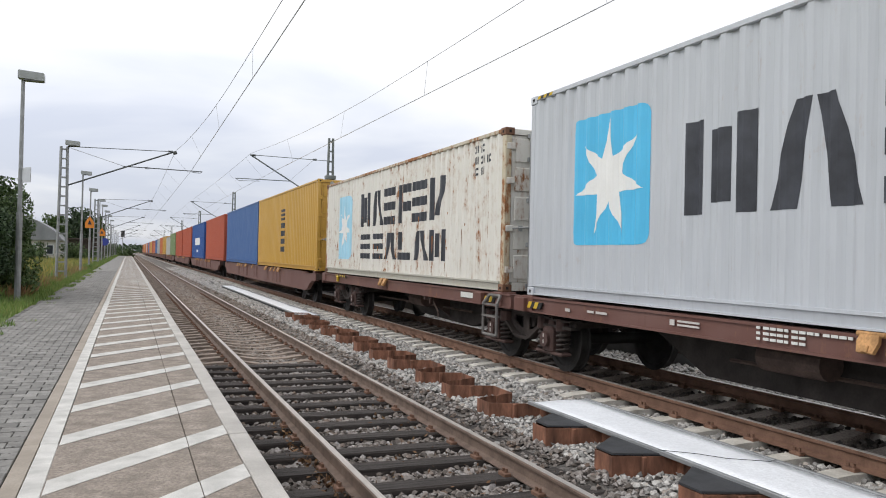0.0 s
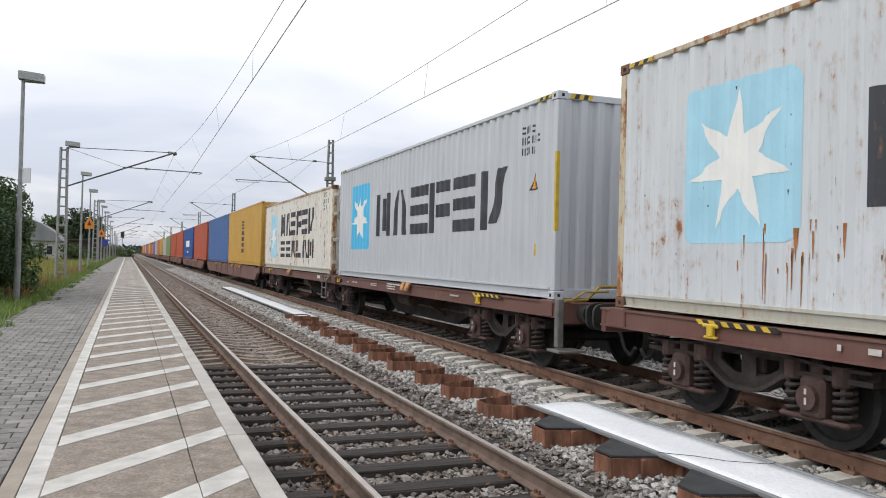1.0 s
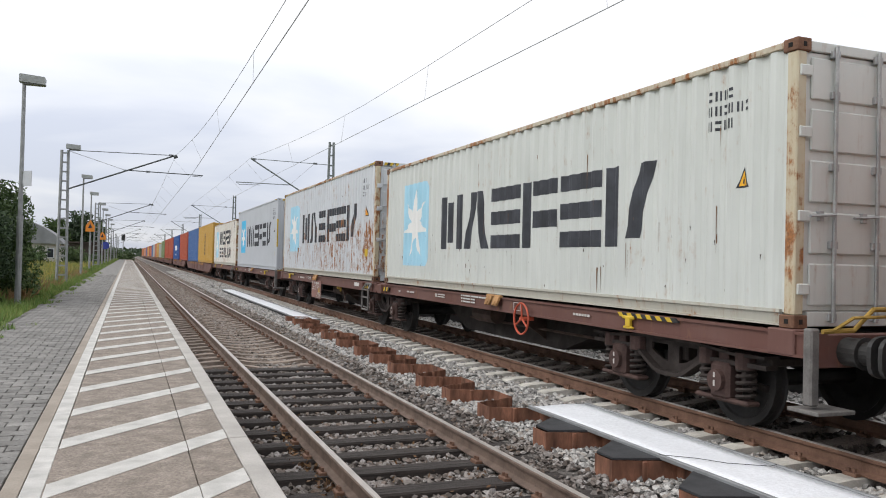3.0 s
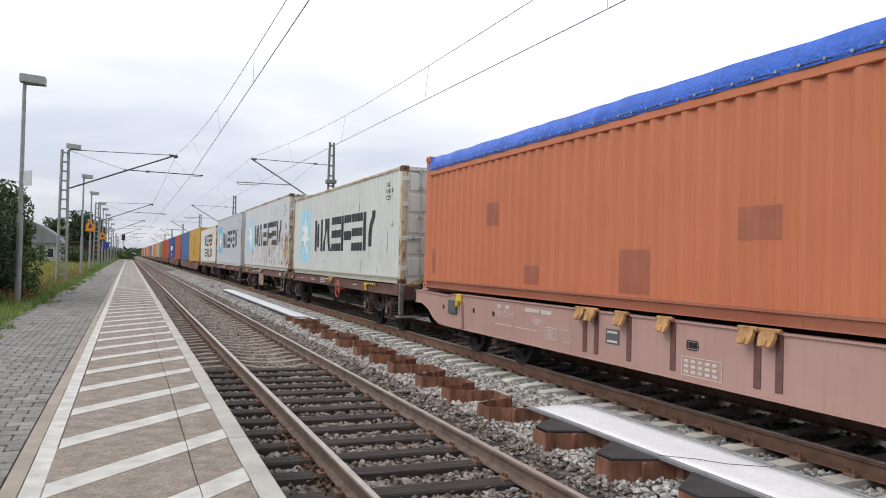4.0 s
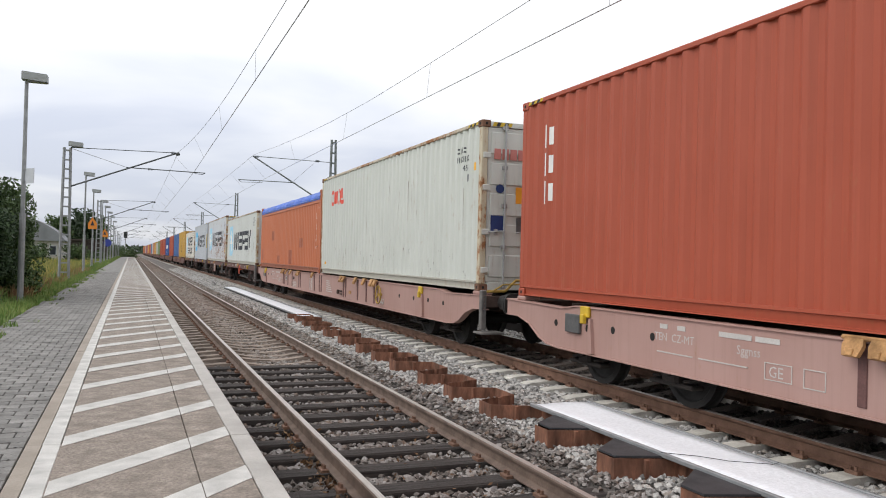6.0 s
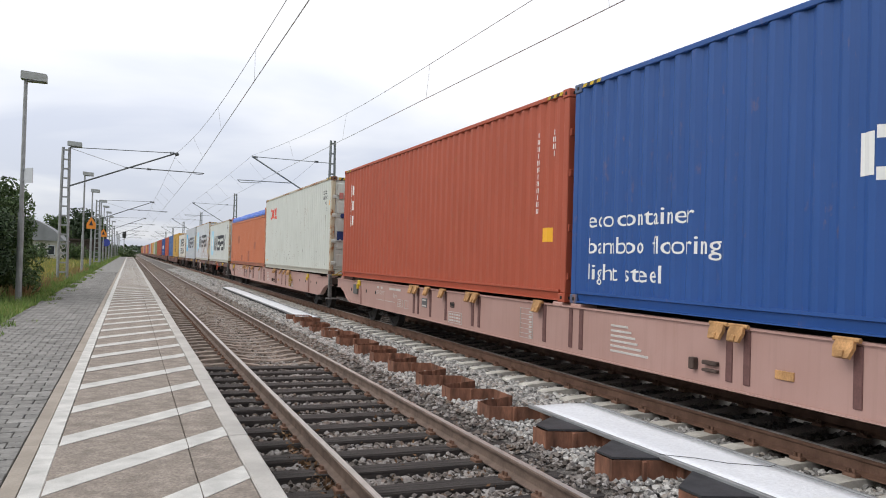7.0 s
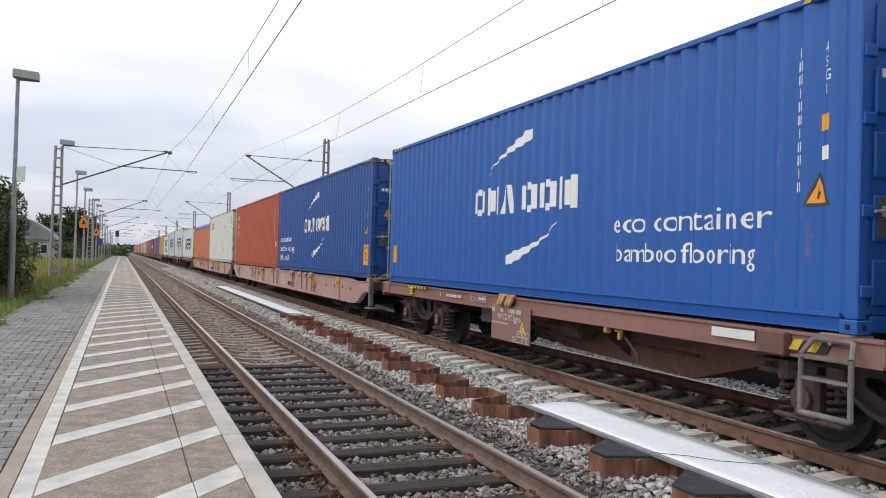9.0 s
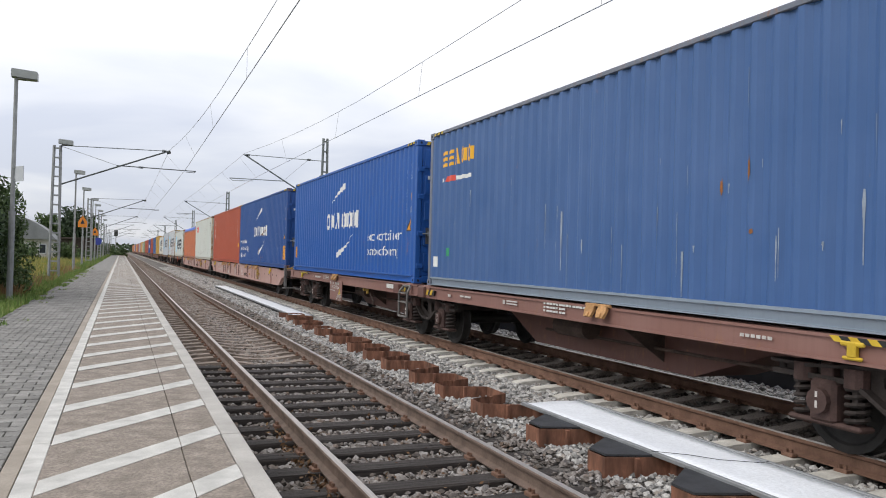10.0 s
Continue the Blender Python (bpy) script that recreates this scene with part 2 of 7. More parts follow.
def bed_z(x):
    return float(np.interp(x, [p[0] for p in BED], [p[1] for p in BED]))


bed = [(x, bed_z(x)) for x in [0.80, 1.1] + [1.2 + 0.2 * k for k in range(39)] + [9.0, 9.3, 11.2, 12.6]]
profile_sheet("ballast_bed", bed, [-60, -20] + [0.5 * k for k in range(0, 80)] + [42, 60, 100, 250, 900], M["ballast"],
              "grey crushed stone ballast bed under both tracks", "ballast", wobble=0.03)


def island_stone(name, tones):
    n = Nodes(name)
    geo = n.t.nodes.new("ShaderNodeNewGeometry")
    ramp = n.t.nodes.new("ShaderNodeValToRGB")
    e = ramp.color_ramp.elements
    e[0].color, e[1].color = (*tones[0], 1), (*tones[-1], 1)
    for k, c in enumerate(tones[1:-1]):
        e.new((k + 1) / (len(tones) - 1)).color = (*c, 1)
    n.put(geo.outputs["Random Per Island"], ramp.inputs[0])
    f = n.noise(n.scaled(1, 1, 1), 70, 3)
    n.bump(f, 0.5, 0.004)
    return n.done(n.mix(n.step(f, 0.35, 0.7, 0, 0.5), ramp.outputs[0], shade(tones[0], 0.7)), 0.92)


M["stone_old"] = island_stone("old_ballast_stone", [(0.07, 0.058, 0.05), (0.16, 0.137, 0.12), (0.25, 0.225, 0.207), (0.38, 0.36, 0.345), (0.15, 0.10, 0.07)])
M["stone_new"] = island_stone("fresh_ballast_stone", [(0.15, 0.146, 0.138), (0.35, 0.34, 0.325), (0.47, 0.455, 0.432), (0.60, 0.583, 0.555), (0.35, 0.30, 0.255)])
M["stone_brown"] = island_stone("dusty_ballast_stone", [(0.11, 0.09, 0.075), (0.20, 0.165, 0.14), (0.29, 0.25, 0.22), (0.37, 0.34, 0.31), (0.22, 0.15, 0.11)])
# brake dust plus the shade under the train, put into the stone tones
M["stone_sooty_shaded"] = island_stone("sooty_shaded_ballast_stone", [(0.022, 0.018, 0.016), (0.04, 0.033, 0.029), (0.065, 0.055, 0.048), (0.11, 0.097, 0.087), (0.05, 0.034, 0.026)])


def stones(name, spots, material, label, rng):
    """Angular stones, joined: spots are rows of x, y, z, size."""
    octa = np.array([(1, 0, 0), (0, 1, 0), (-1, 0, 0), (0, -1, 0), (0, 0, 1), (0, 0, -1), (.6, .6, .5), (-.6, -.6, .5)], float)
    faces = np.array([(0, 6, 4), (6, 1, 4), (1, 2, 4), (2, 7, 4), (7, 3, 4), (3, 0, 4), (0, 1, 6), (2, 3, 7), (1, 0, 5), (2, 1, 5), (3, 2, 5), (0, 3, 5)])
    n = len(spots)
    ang = rng.uniform(0, 2 * np.pi, n)
    c, s = np.cos(ang), np.sin(ang)
    jit = octa[None] * rng.uniform(0.65, 1.25, (n, 8, 3))
    jit = jit * (spots[:, 3:4, None] if spots.ndim == 3 else spots[:, 3][:, None, None])
    jit[:, :, 2] *= 0.75
    tilt = rng.uniform(-0.6, 0.6, n)
    y2 = jit[:, :, 1] * np.cos(tilt)[:, None] - jit[:, :, 2] * np.sin(tilt)[:, None]
    z2 = jit[:, :, 1] * np.sin(tilt)[:, None] + jit[:, :, 2] * np.cos(tilt)[:, None]
    x3 = jit[:, :, 0] * c[:, None] - y2 * s[:, None]
    y3 = jit[:, :, 0] * s[:, None] + y2 * c[:, None]
    co = np.stack([x3, y3, z2], -1) + spots[:, None, :3]
    f = faces[None] + (np.arange(n) * 8)[:, None, None]
    me = bpy.data.meshes.new(name)
    me.from_pydata(co.reshape(-1, 3).tolist(), [], f.reshape(-1, 3).tolist())
    me.materials.append(material)
    return tagged(new(name, me), label, "stones", kind="stuff")


def scatter(rng, x0, x1, y0, y1, per_m2, lift, size, centre=TRACK_1, first=-8.0, step=0.63):
    n = int((x1 - x0) * (y1 - y0) * per_m2)
    p = np.empty((n, 4))
    p[:, 0], p[:, 1] = rng.uniform(x0, x1, n), rng.uniform(y0, y1, n)
    p[:, 2] = np.interp(p[:, 0], [q[0] for q in BED], [q[1] for q in BED]) + lift + rng.uniform(-0.02, 0.022, n)
    p[:, 3] = rng.uniform(0.55, 1.3, n) * size
    off = np.abs((p[:, 1] - first + step / 2) % step - step / 2)
    on_sleeper = (off < 0.15) & (np.abs(p[:, 0] - centre) < 1.33)
    return p[~on_sleeper | (rng.uniform(0, 1, n) < 0.06)]


rng = np.random.default_rng(4)
stones("ballast_stones", np.concatenate([
    scatter(rng, 0.88, 3.98, 3.0, 9, 620, 0.018, 0.034), scatter(rng, 0.88, 3.98, 9, 14.9, 430, 0.018, 0.038)]),
    M["stone_old"], "dark brownish crushed stones between the wooden sleepers", rng)
stones("ballast_stones", np.concatenate([
    scatter(rng, 0.88, 3.98, 14.9, 24, 300, 0.004, 0.036), scatter(rng, 0.88, 3.98, 24, 46, 130, 0.004, 0.046), scatter(rng, 0.88, 3.98, 46, 85, 36, 0.006, 0.075)]),
    M["stone_brown"], "dusty brown crushed stones between the stained concrete sleepers", rng)
stones("ballast_stones", np.concatenate([
    scatter(rng, 3.98, 5.9, 3.0, 9, 640, 0.012, 0.034, TRACK_2, -8.0, 0.60), scatter(rng, 3.98, 5.9, 9, 18, 460, 0.014, 0.038, TRACK_2, -8.0, 0.60),
    scatter(rng, 3.98, 5.9, 18, 48, 210, 0.016, 0.05, TRACK_2, -8.0, 0.60), scatter(rng, 3.98, 5.9, 48, 95, 60, 0.02, 0.085, TRACK_2, -8.0, 0.60), scatter(rng, 7.6, 9.0, 3, 24, 330, 0.014, 0.04, TRACK_2, -8.0, 0.60)]),
    M["stone_new"], "light grey crushed stones beside the train's track", rng)
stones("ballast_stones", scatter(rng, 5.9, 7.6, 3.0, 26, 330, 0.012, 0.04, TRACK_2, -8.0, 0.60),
       M["stone_sooty_shaded"], "crushed stones between the train's rails, darkened by brake dust and painted under-train shade", rng)


def make_track(name, centre, sleeper_mesh, step, label, side, first=-8.0, y_end=130.0, rise=0.0, later=None, change=0.0):
    """later: the sleeper mesh from change metres on."""
    track = thing(name, label, "railway track", kind="structure")
    track.location.z = rise
    for sx in (-1, 1):
        x = centre + sx * 0.7535
        half = [(0.070, -0.160), (0.070, -0.148), (0.012, -0.126), (0.009, -0.048), (0.034, -0.034), (0.036, -0.012), (0.026, -0.003)]
        outline = [(x - a, z) for a, z in half] + [(x + a, z) for a, z in half[::-1]]
        bm = prism_y(bmesh.new(), outline, -60, 900)
        rail = part("rail", bm, side, track)
        part("running_surface", boxes((x - 0.027, x + 0.027, -60, 900, -0.004, 0.0)), M["rail_top"], rail, "worn shiny rail head")
    n = int((y_end - first) / step)
    r = random.Random(name)
    clip = bmesh.new()
    for sx in (-1, 1):
        for sy in (-1, 1):
            x = sx * 0.7535 + sy * 0.105
            box(clip, x - 0.035, x + 0.035, -0.07, 0.07, -0.172, -0.135, 0.006)
            tube(clip, (x, -0.03, -0.14), (x, -0.03, -0.10), 0.016, 6)
            tube(clip, (x, 0.03, -0.14), (x, 0.03, -0.105), 0.016, 6)
    clip_ob = part("rail_clip", clip, M["rail_side_used"], track)
    clips = clip_ob.data
    clip_ob.location = (centre, first, 0)
    for k in range(n):
        y = first + k * step
        me = sleeper_mesh[r.randrange(len(sleeper_mesh))] if later is None or y < change else later
        s = new("sleeper", me)
        s.parent = track
        s.matrix_basis = pose(centre + r.uniform(-.02, .02), y + r.uniform(-.015, .015), r.uniform(-.008, .004), rz=r.uniform(-.7, .7))
        if 0 < k < 75:
            c = new("rail_clip", clips)
            c.parent = track
            c.location = (centre, y, 0)
    bm = bmesh.new()
    y = y_end
    while y < 420:
        box(bm, centre - 1.3, centre + 1.3, y - 0.13, y + 0.13, -0.3, -0.172)
        y += step
    tagged(part("sleepers", bm, (later or sleeper_mesh[0]).materials[0], track), kind="stuff")
    return track


def sleeper_wood(mat, seed):
    bm = bmesh.new()
    box(bm, -1.3, 1.3, -0.13, 0.13, -0.33, -0.165, 0.012)
    r = random.Random(seed)
    for v in bm.verts:
        v.co += Vector((r.uniform(-.02, .02), r.uniform(-.008, .008), r.uniform(-.006, .004)))
    me = bpy.data.meshes.new("wooden_sleeper")
    bm.to_mesh(me)
    bm.free()
    me.materials.append(mat)
    return me


def sleeper_concrete(mat):
    bm = bmesh.new()
    prism_y(bm, [(-1.3, -0.36), (1.3, -0.36), (1.3, -0.205), (1.22, -0.186), (0.98, -0.168), (0.53, -0.168), (0.34, -0.198), (0.12, -0.212), (-0.12, -0.212), (-0.34, -0.198), (-0.53, -0.168), (-0.98, -0.168), (-1.22, -0.186), (-1.3, -0.205)], -0.13, 0.13)
    for v in bm.verts:
        if v.co.z > -0.25:
            v.co.y *= 0.82
    me = bpy.data.meshes.new("concrete_sleeper")
    bm.to_mesh(me)
    bm.free()
    me.materials.append(mat)
    return me


woods = [sleeper_wood(M["wood_sleeper"], k) for k in range(4)] + [sleeper_wood(M["wood_sleeper_brown"], 9)]
make_track("rail_track_1", TRACK_1, woods, 0.63, "railway track with rusty rails on dark tarred wooden and stained concrete sleepers", M["rail_side"], later=sleeper_concrete(M["concrete_stained"]), change=14.6)
make_track("rail_track_2", TRACK_2, [sleeper_concrete(M["concrete_sleeper"])], 0.60, "railway track with rusty rails on pale concrete sleepers", M["rail_side_used"], rise=RAIL_2)


def make_platform():
    y0, y1 = -25.0, 200.0
    z = PLATFORM
    plat = thing("platform", "long low railway platform with hatched warning zone and concrete kerb", "platform", kind="structure")
    part("core", boxes((-2.0, 0.70, y0, y1, -0.55, z - 0.06)), M["joint_sand"], plat)
    part("wall", boxes((0.70, 0.80, y0, y1, -0.55, z - 0.16)), M["wall_concrete"], plat, "grey concrete platform wall under the kerb")

    def shared(name, bm, mat):
        me = bpy.data.meshes.new(name)
        bm.to_mesh(me)
        bm.free()
        me.materials.append(mat)
        return me
    kerb = shared("kerb_stone", boxes((0.705, 0.842, 0.006, 2.694, z - 0.15, z), bevel=0.008), M["kerb"])
    slab_a = shared("slab", boxes((-0.398, 0.4085, 0.003, 2.697, z - 0.07, z - 0.003), bevel=0.004), M["asphalt"])
    slab_b = shared("slab", boxes((0.4125, 0.699, 0.003, 2.697, z - 0.07, z - 0.003), bevel=0.004), M["asphalt"])
    line = shared("white_line", boxes((-0.512, -0.402, 0.002, 2.698, z - 0.07, z + 0.001), bevel=0.003), M["white_line"])
    tan = shared("guide_strip", boxes((-0.612, -0.516, 0.002, 2.698, z - 0.07, z - 0.002), bevel=0.003), M["tan"])
    r = random.Random(3)
    for k in range(-10, 72):
        y = 5.97 + k * 2.7
        for name, me in (("kerb_stone", kerb), ("slab", slab_a), ("slab", slab_b), ("white_line", line), ("guide_strip", tan)):
            ob = new(name, me)
            ob.parent = plat
            ob.location = (r.uniform(-.003, .003), y, r.uniform(-.002, .002))

    def stripe(x0, x1):
        bm = bmesh.new()
        k = 1.26 / 1.10
        lo = [(x, (x + 0.40) * k) for x in (x0, x1)]
        pts = [(lo[0][0], lo[0][1] - .15), (lo[1][0], lo[1][1] - .15), (lo[1][0], lo[1][1] + .15), (lo[0][0], lo[0][1] + .15)]
        top = [bm.verts.new((x, y, z + 0.002)) for x, y in pts]
        bot = [bm.verts.new((x, y, z - 0.004)) for x, y in pts]
        bm.faces.new(top)
        for a in range(4):
            bm.faces.new((top[a], bot[a], bot[(a + 1) % 4], top[(a + 1) % 4]))
        bmesh.ops.recalc_face_normals(bm, faces=bm.faces[:])
        return shared("white_stripe", bm, M["white_line"])
    sa, sb = stripe(-0.392, 0.4075), stripe(0.4135, 0.697)
    for k in range(-20, 130):
        for me in (sa, sb):
            ob = new("white_stripe", me)
            ob.parent = plat
            ob.location = (0, 4.86 + 1.175 * k, r.uniform(-.001, .001))
    # interlocking pavers
    px, py = 0.2, 0.165
    pav = bmesh.new()
    pts = [(-.097, -.079), (-.03, -.079), (0, -.062), (.03, -.079), (.097, -.079), (.097, .079), (.03, .079), (0, .062), (-.03, .079), (-.097, .079)]
    top = [pav.verts.new((x * 0.96, y * 0.96, z - 0.001)) for x, y in pts]
    mid = [pav.verts.new((x, y, z - 0.006)) for x, y in pts]
    bot = [pav.verts.new((x, y, z - 0.05)) for x, y in pts]
    pav.faces.new(top)
    for a, b in ((top, mid), (mid, bot)):
        for k in range(10):
            pav.faces.new((a[k], b[k], b[(k + 1) % 10], a[(k + 1) % 10]))
    bmesh.ops.recalc_face_normals(pav, faces=pav.faces[:])
    pme = shared("paver", pav, M["paver"])
    vs = np.array([v.co[:] for v in pme.vertices])
    fs = [tuple(p.vertices) for p in pme.polygons]
    allv, allf, count = [], [], 0
    for row in range(0, 300):
        y = 4.2 + row * py
        for col in range(7):
            x = -0.72 - col * px - (px / 2 if row % 2 else 0)
            if x < -1.98 and not (row % 2 == 1 and col == 6):
                continue
            dz = r.uniform(-.004, .002)
            half = row % 2 == 1 and col == 6
            if half:
                x = -0.668
            if row < 44:
                ob = new("paver", pme)
                ob.parent = plat
                ob.location = (x, y, dz)
                ob.scale.x = 0.48 if half else 1.0
            else:
                allv.append(vs * ((0.48 if half else 1.0), 1, 1) + (x, y, dz))
                allf += [tuple(i + count for i in f) for f in fs]
                count += len(vs)
    me = bpy.data.meshes.new("pavers")
    me.from_pydata(np.concatenate(allv).tolist(), [], allf)
    me.materials.append(M["paver"])
    ob = tagged(new("pavers", me), kind="stuff")
    ob.parent = plat
    for a, b in ((y0, 4.1), (53.7, y1)):
        part("far_paving", boxes((-2.0, -0.616, a, b, z - 0.05, z - 0.004)), M["paver"], plat)
    return plat


make_platform()


def make_piles():
    """Zigzag sheet piles along the trench between the tracks."""
    wall = thing("sheet_pile_wall", "rusty brown zigzag steel sheet piles between the two tracks", "sheet piling", kind="structure")
    bm = bmesh.new()
    out = [(0.0, 0.0), (0.0, -0.28), (0.56, -0.45), (0.56, -0.98), (0.0, -1.20)]
    inn = [(x + 0.008, y + 0.012) for x, y in out]
    zt, zb = 0.05, -0.40
    ring = [[bm.verts.new((x, y, z)) for x, y in line] for line, z in ((out, zb), (out, zt), (inn, zt), (inn, zb))]
    for a, b in zip(ring, ring[1:]):
        for k in range(4):
            bm.faces.new((a[k], a[k + 1], b[k + 1], b[k]))
    bmesh.ops.recalc_face_normals(bm, faces=bm.faces[:])
    # interlocks where two sections join
    for x, y in ((0.27, -0.372), (0.30, -1.085)):
        box(bm, x - 0.022, x + 0.022, y - 0.026, y + 0.012, zb, zt - 0.002, 0.006)
    me = bpy.data.meshes.new("sheet_pile")
    bm.to_mesh(me)
    bm.free()
    me.materials.append(M["pile_rust"])
    r = random.Random(5)
    places = [7.53 + 1.20 * k for k in range(-8, 1)] + [9.05, 10.33, 11.48, 13.0, 14.2, 15.4, 17.0, 18.6, 20.1, 21.4, 22.6, 23.8]
    for k, y in enumerate(places):
        ob = new("sheet_pile", me)
        ob.parent = wall
        ob.location = (3.985 + 0.022 * max(0, y - 7.5), y, r.uniform(-.035, .03) if k > 10 else 0)
        if k:
            ob.scale.y = (y - places[k - 1]) / 1.20
    for k in range(-8, 1):
        y = 7.53 + 1.20 * k
        bm = bmesh.new()
        pts = [(0.012, 0.0), (0.012, -0.268), (0.22, -0.335), (0.45, -0.405), (0.45, 0.38)]
        A = [bm.verts.new((x, yy, 0.056)) for x, yy in pts]
        B = [bm.verts.new((x, yy, 0.074)) for x, yy in pts]
        bm.faces.new(A)
        bm.faces.new(B)
        for i in range(5):
            bm.faces.new((A[i], A[(i + 1) % 5], B[(i + 1) % 5], B[i]))
        bmesh.ops.recalc_face_normals(bm, faces=bm.faces[:])
        p = part("cover_plate", bm, M["bitumen"], wall, "black bitumen cover plate")
        p.location = (3.985 + 0.014 * (y - 6), y, 0)


make_piles()


def white_cover(y0, y1, x0, x1, label, inset=0.03):
    bm = bmesh.new()
    ny, nx = int((y1 - y0) / 0.25), 5
    grid = [[bm.verts.new((x0 + (x1 - x0) * i / nx + 0.012 * noise.noise(Vector((i, j * 0.3, 1))), y0 + (y1 - y0) * j / ny,
                           0.088 + 0.010 * noise.noise(Vector((i * 0.5, j * 0.22, 7))))) for i in range(nx + 1)] for j in range(ny + 1)]
    for a, b in zip(grid, grid[1:]):
        for i in range(nx):
            bm.faces.new((a[i], a[i + 1], b[i + 1], b[i]))
    ob = thing("trench_cover", label, "trench cover")
    sheet = part("sheet", bm, M["white_sheet"], ob, smooth=True)
    mod = sheet.modifiers.new("thick", "SOLIDIFY")
    mod.thickness = 0.006
    part("deck", boxes((x0 + inset, x1 - 0.03, y0 - 0.06, y1 + 0.02, -0.25, 0.070)), M["bitumen"], ob, "black deck under the sheet")
    part("edge_strip", boxes((x0 - 0.03, x0 + 0.012, y0, y1, 0.06, 0.101), bevel=0.006), M["galvanised"], ob, "grey metal edge strip")
    part("edge_strip", boxes((x1 - 0.012, x1 + 0.03, y0, y1, 0.06, 0.101), bevel=0.006), M["galvanised"], ob, "grey metal edge strip")
    return ob


white_cover(-4.0, 8.45, 4.43, 5.17, "long white membrane sheet covering the cable trench", 0.2)
white_cover(22.8, 43.5, 4.58, 5.12, "long white membrane sheet covering the cable trench, farther off").location.z = -0.06


def opposite_edge():
    """Low dark retaining wall with a pale kerb beyond the train's track."""
    e = thing("opposite_edge", "low dark retaining wall with pale kerb beyond the train", "retaining wall", kind="structure")
    part("low_wall", boxes((9.02, 9.16, -40, 260, -0.5, 0.205)), M["dark_asphalt"], e, "dark grey concrete wall")
    for k in range(-12, 60):
        shared_kerb = boxes((8.99, 9.18, k * 3.0, k * 3.0 + 2.985, 0.209, 0.262), bevel=0.012)
        part("kerb_stone", shared_kerb, M["kerb"], e)
    part("surface", boxes((9.18, 13.2, -40, 260, -0.5, 0.20)), M["kerb_gravel"], e, "gritty gravel path")


M["kerb_gravel"] = rough_mat("gritty_gravel", (0.20, 0.19, 0.18), 0.5, 1.5, 12, 60, 0.95, 0.9, 0.02)
M["dark_asphalt"] = rough_mat("dark_grey_concrete", (0.065, 0.065, 0.066), 0.7, 1.3, 1.5, 80, 0.92, 0.5, 0.006)
opposite_edge()


def loose_cable():
    """Thin dark cable lying across the near sheet."""
    pts = [(4.40, 5.95), (4.45, 5.89), (4.63, 5.74), (4.78, 5.52), (5.07, 5.33), (5.16, 5.36)]
    bm = bmesh.new()
    for a, b in zip(pts, pts[1:]):
        tube(bm, (*a, 0.104), (*b, 0.104), 0.0032, 5)
    tagged(part("cable", bm, M["bitumen"]), "thin dark cable lying across the white sheet", "cable")


loose_cable()


# ---- the train ----
LENGTH, HALF = 12.192, 1.219
S0, PITCH = 0.16, 0.2784


def depth_at(s):
    """How far the side sheet lies behind the frame, s metres from the container's front."""
    if s < S0 or s > LENGTH - S0:
        return 0.012
    u = (s - S0) % PITCH
    if u < 0.072:
        return 0.012
    if u < 0.140:
        return 0.012 + 0.036 * (u - 0.072) / 0.068
    if u < 0.210:
        return 0.048
    return 0.048 - 0.036 * (u - 0.210) / (PITCH - 0.210)


def breaks(a, b):
    out, s = [], S0
    while s < LENGTH - S0:
        out += [s, s + 0.072, s + 0.140, s + 0.210]
        s += PITCH
    return [v for v in out if a < v < b]


def decal(name, polygons, material, parent, label="", lift=0.003):
    """Paint on the platform side of a container that follows its corrugation; polygons of (s, z), s from the front end."""
    if name == "wordmark" and len(polygons) > 1:
        return [decal(name, [p], material, parent, label) for p in polygons][0]
    bm = bmesh.new()
    for poly in polygons:
        bm.faces.new([bm.verts.new((0, s, z)) for s, z in poly])
    bmesh.ops.triangulate(bm, faces=bm.faces[:])
    lo, hi = min(v.co.y for v in bm.verts), max(v.co.y for v in bm.verts)
    for s in breaks(lo, hi):
        bmesh.ops.bisect_plane(bm, geom=bm.verts[:] + bm.edges[:] + bm.faces[:], plane_co=(0, s, 0), plane_no=(0, 1, 0))
    for v in bm.verts:
        s = v.co.y
        v.co = Vector((-HALF + depth_at(s) - lift, LENGTH / 2 - s, v.co.z))
    for f in bm.faces:
        f.normal_update()
        if f.normal.x > 0:
            f.normal_flip()
    return part(name, bm, material, parent, label)


def rect(s0, s1, z0, z1):
    return [(s0, z0), (s1, z0), (s1, z1), (s0, z1)]


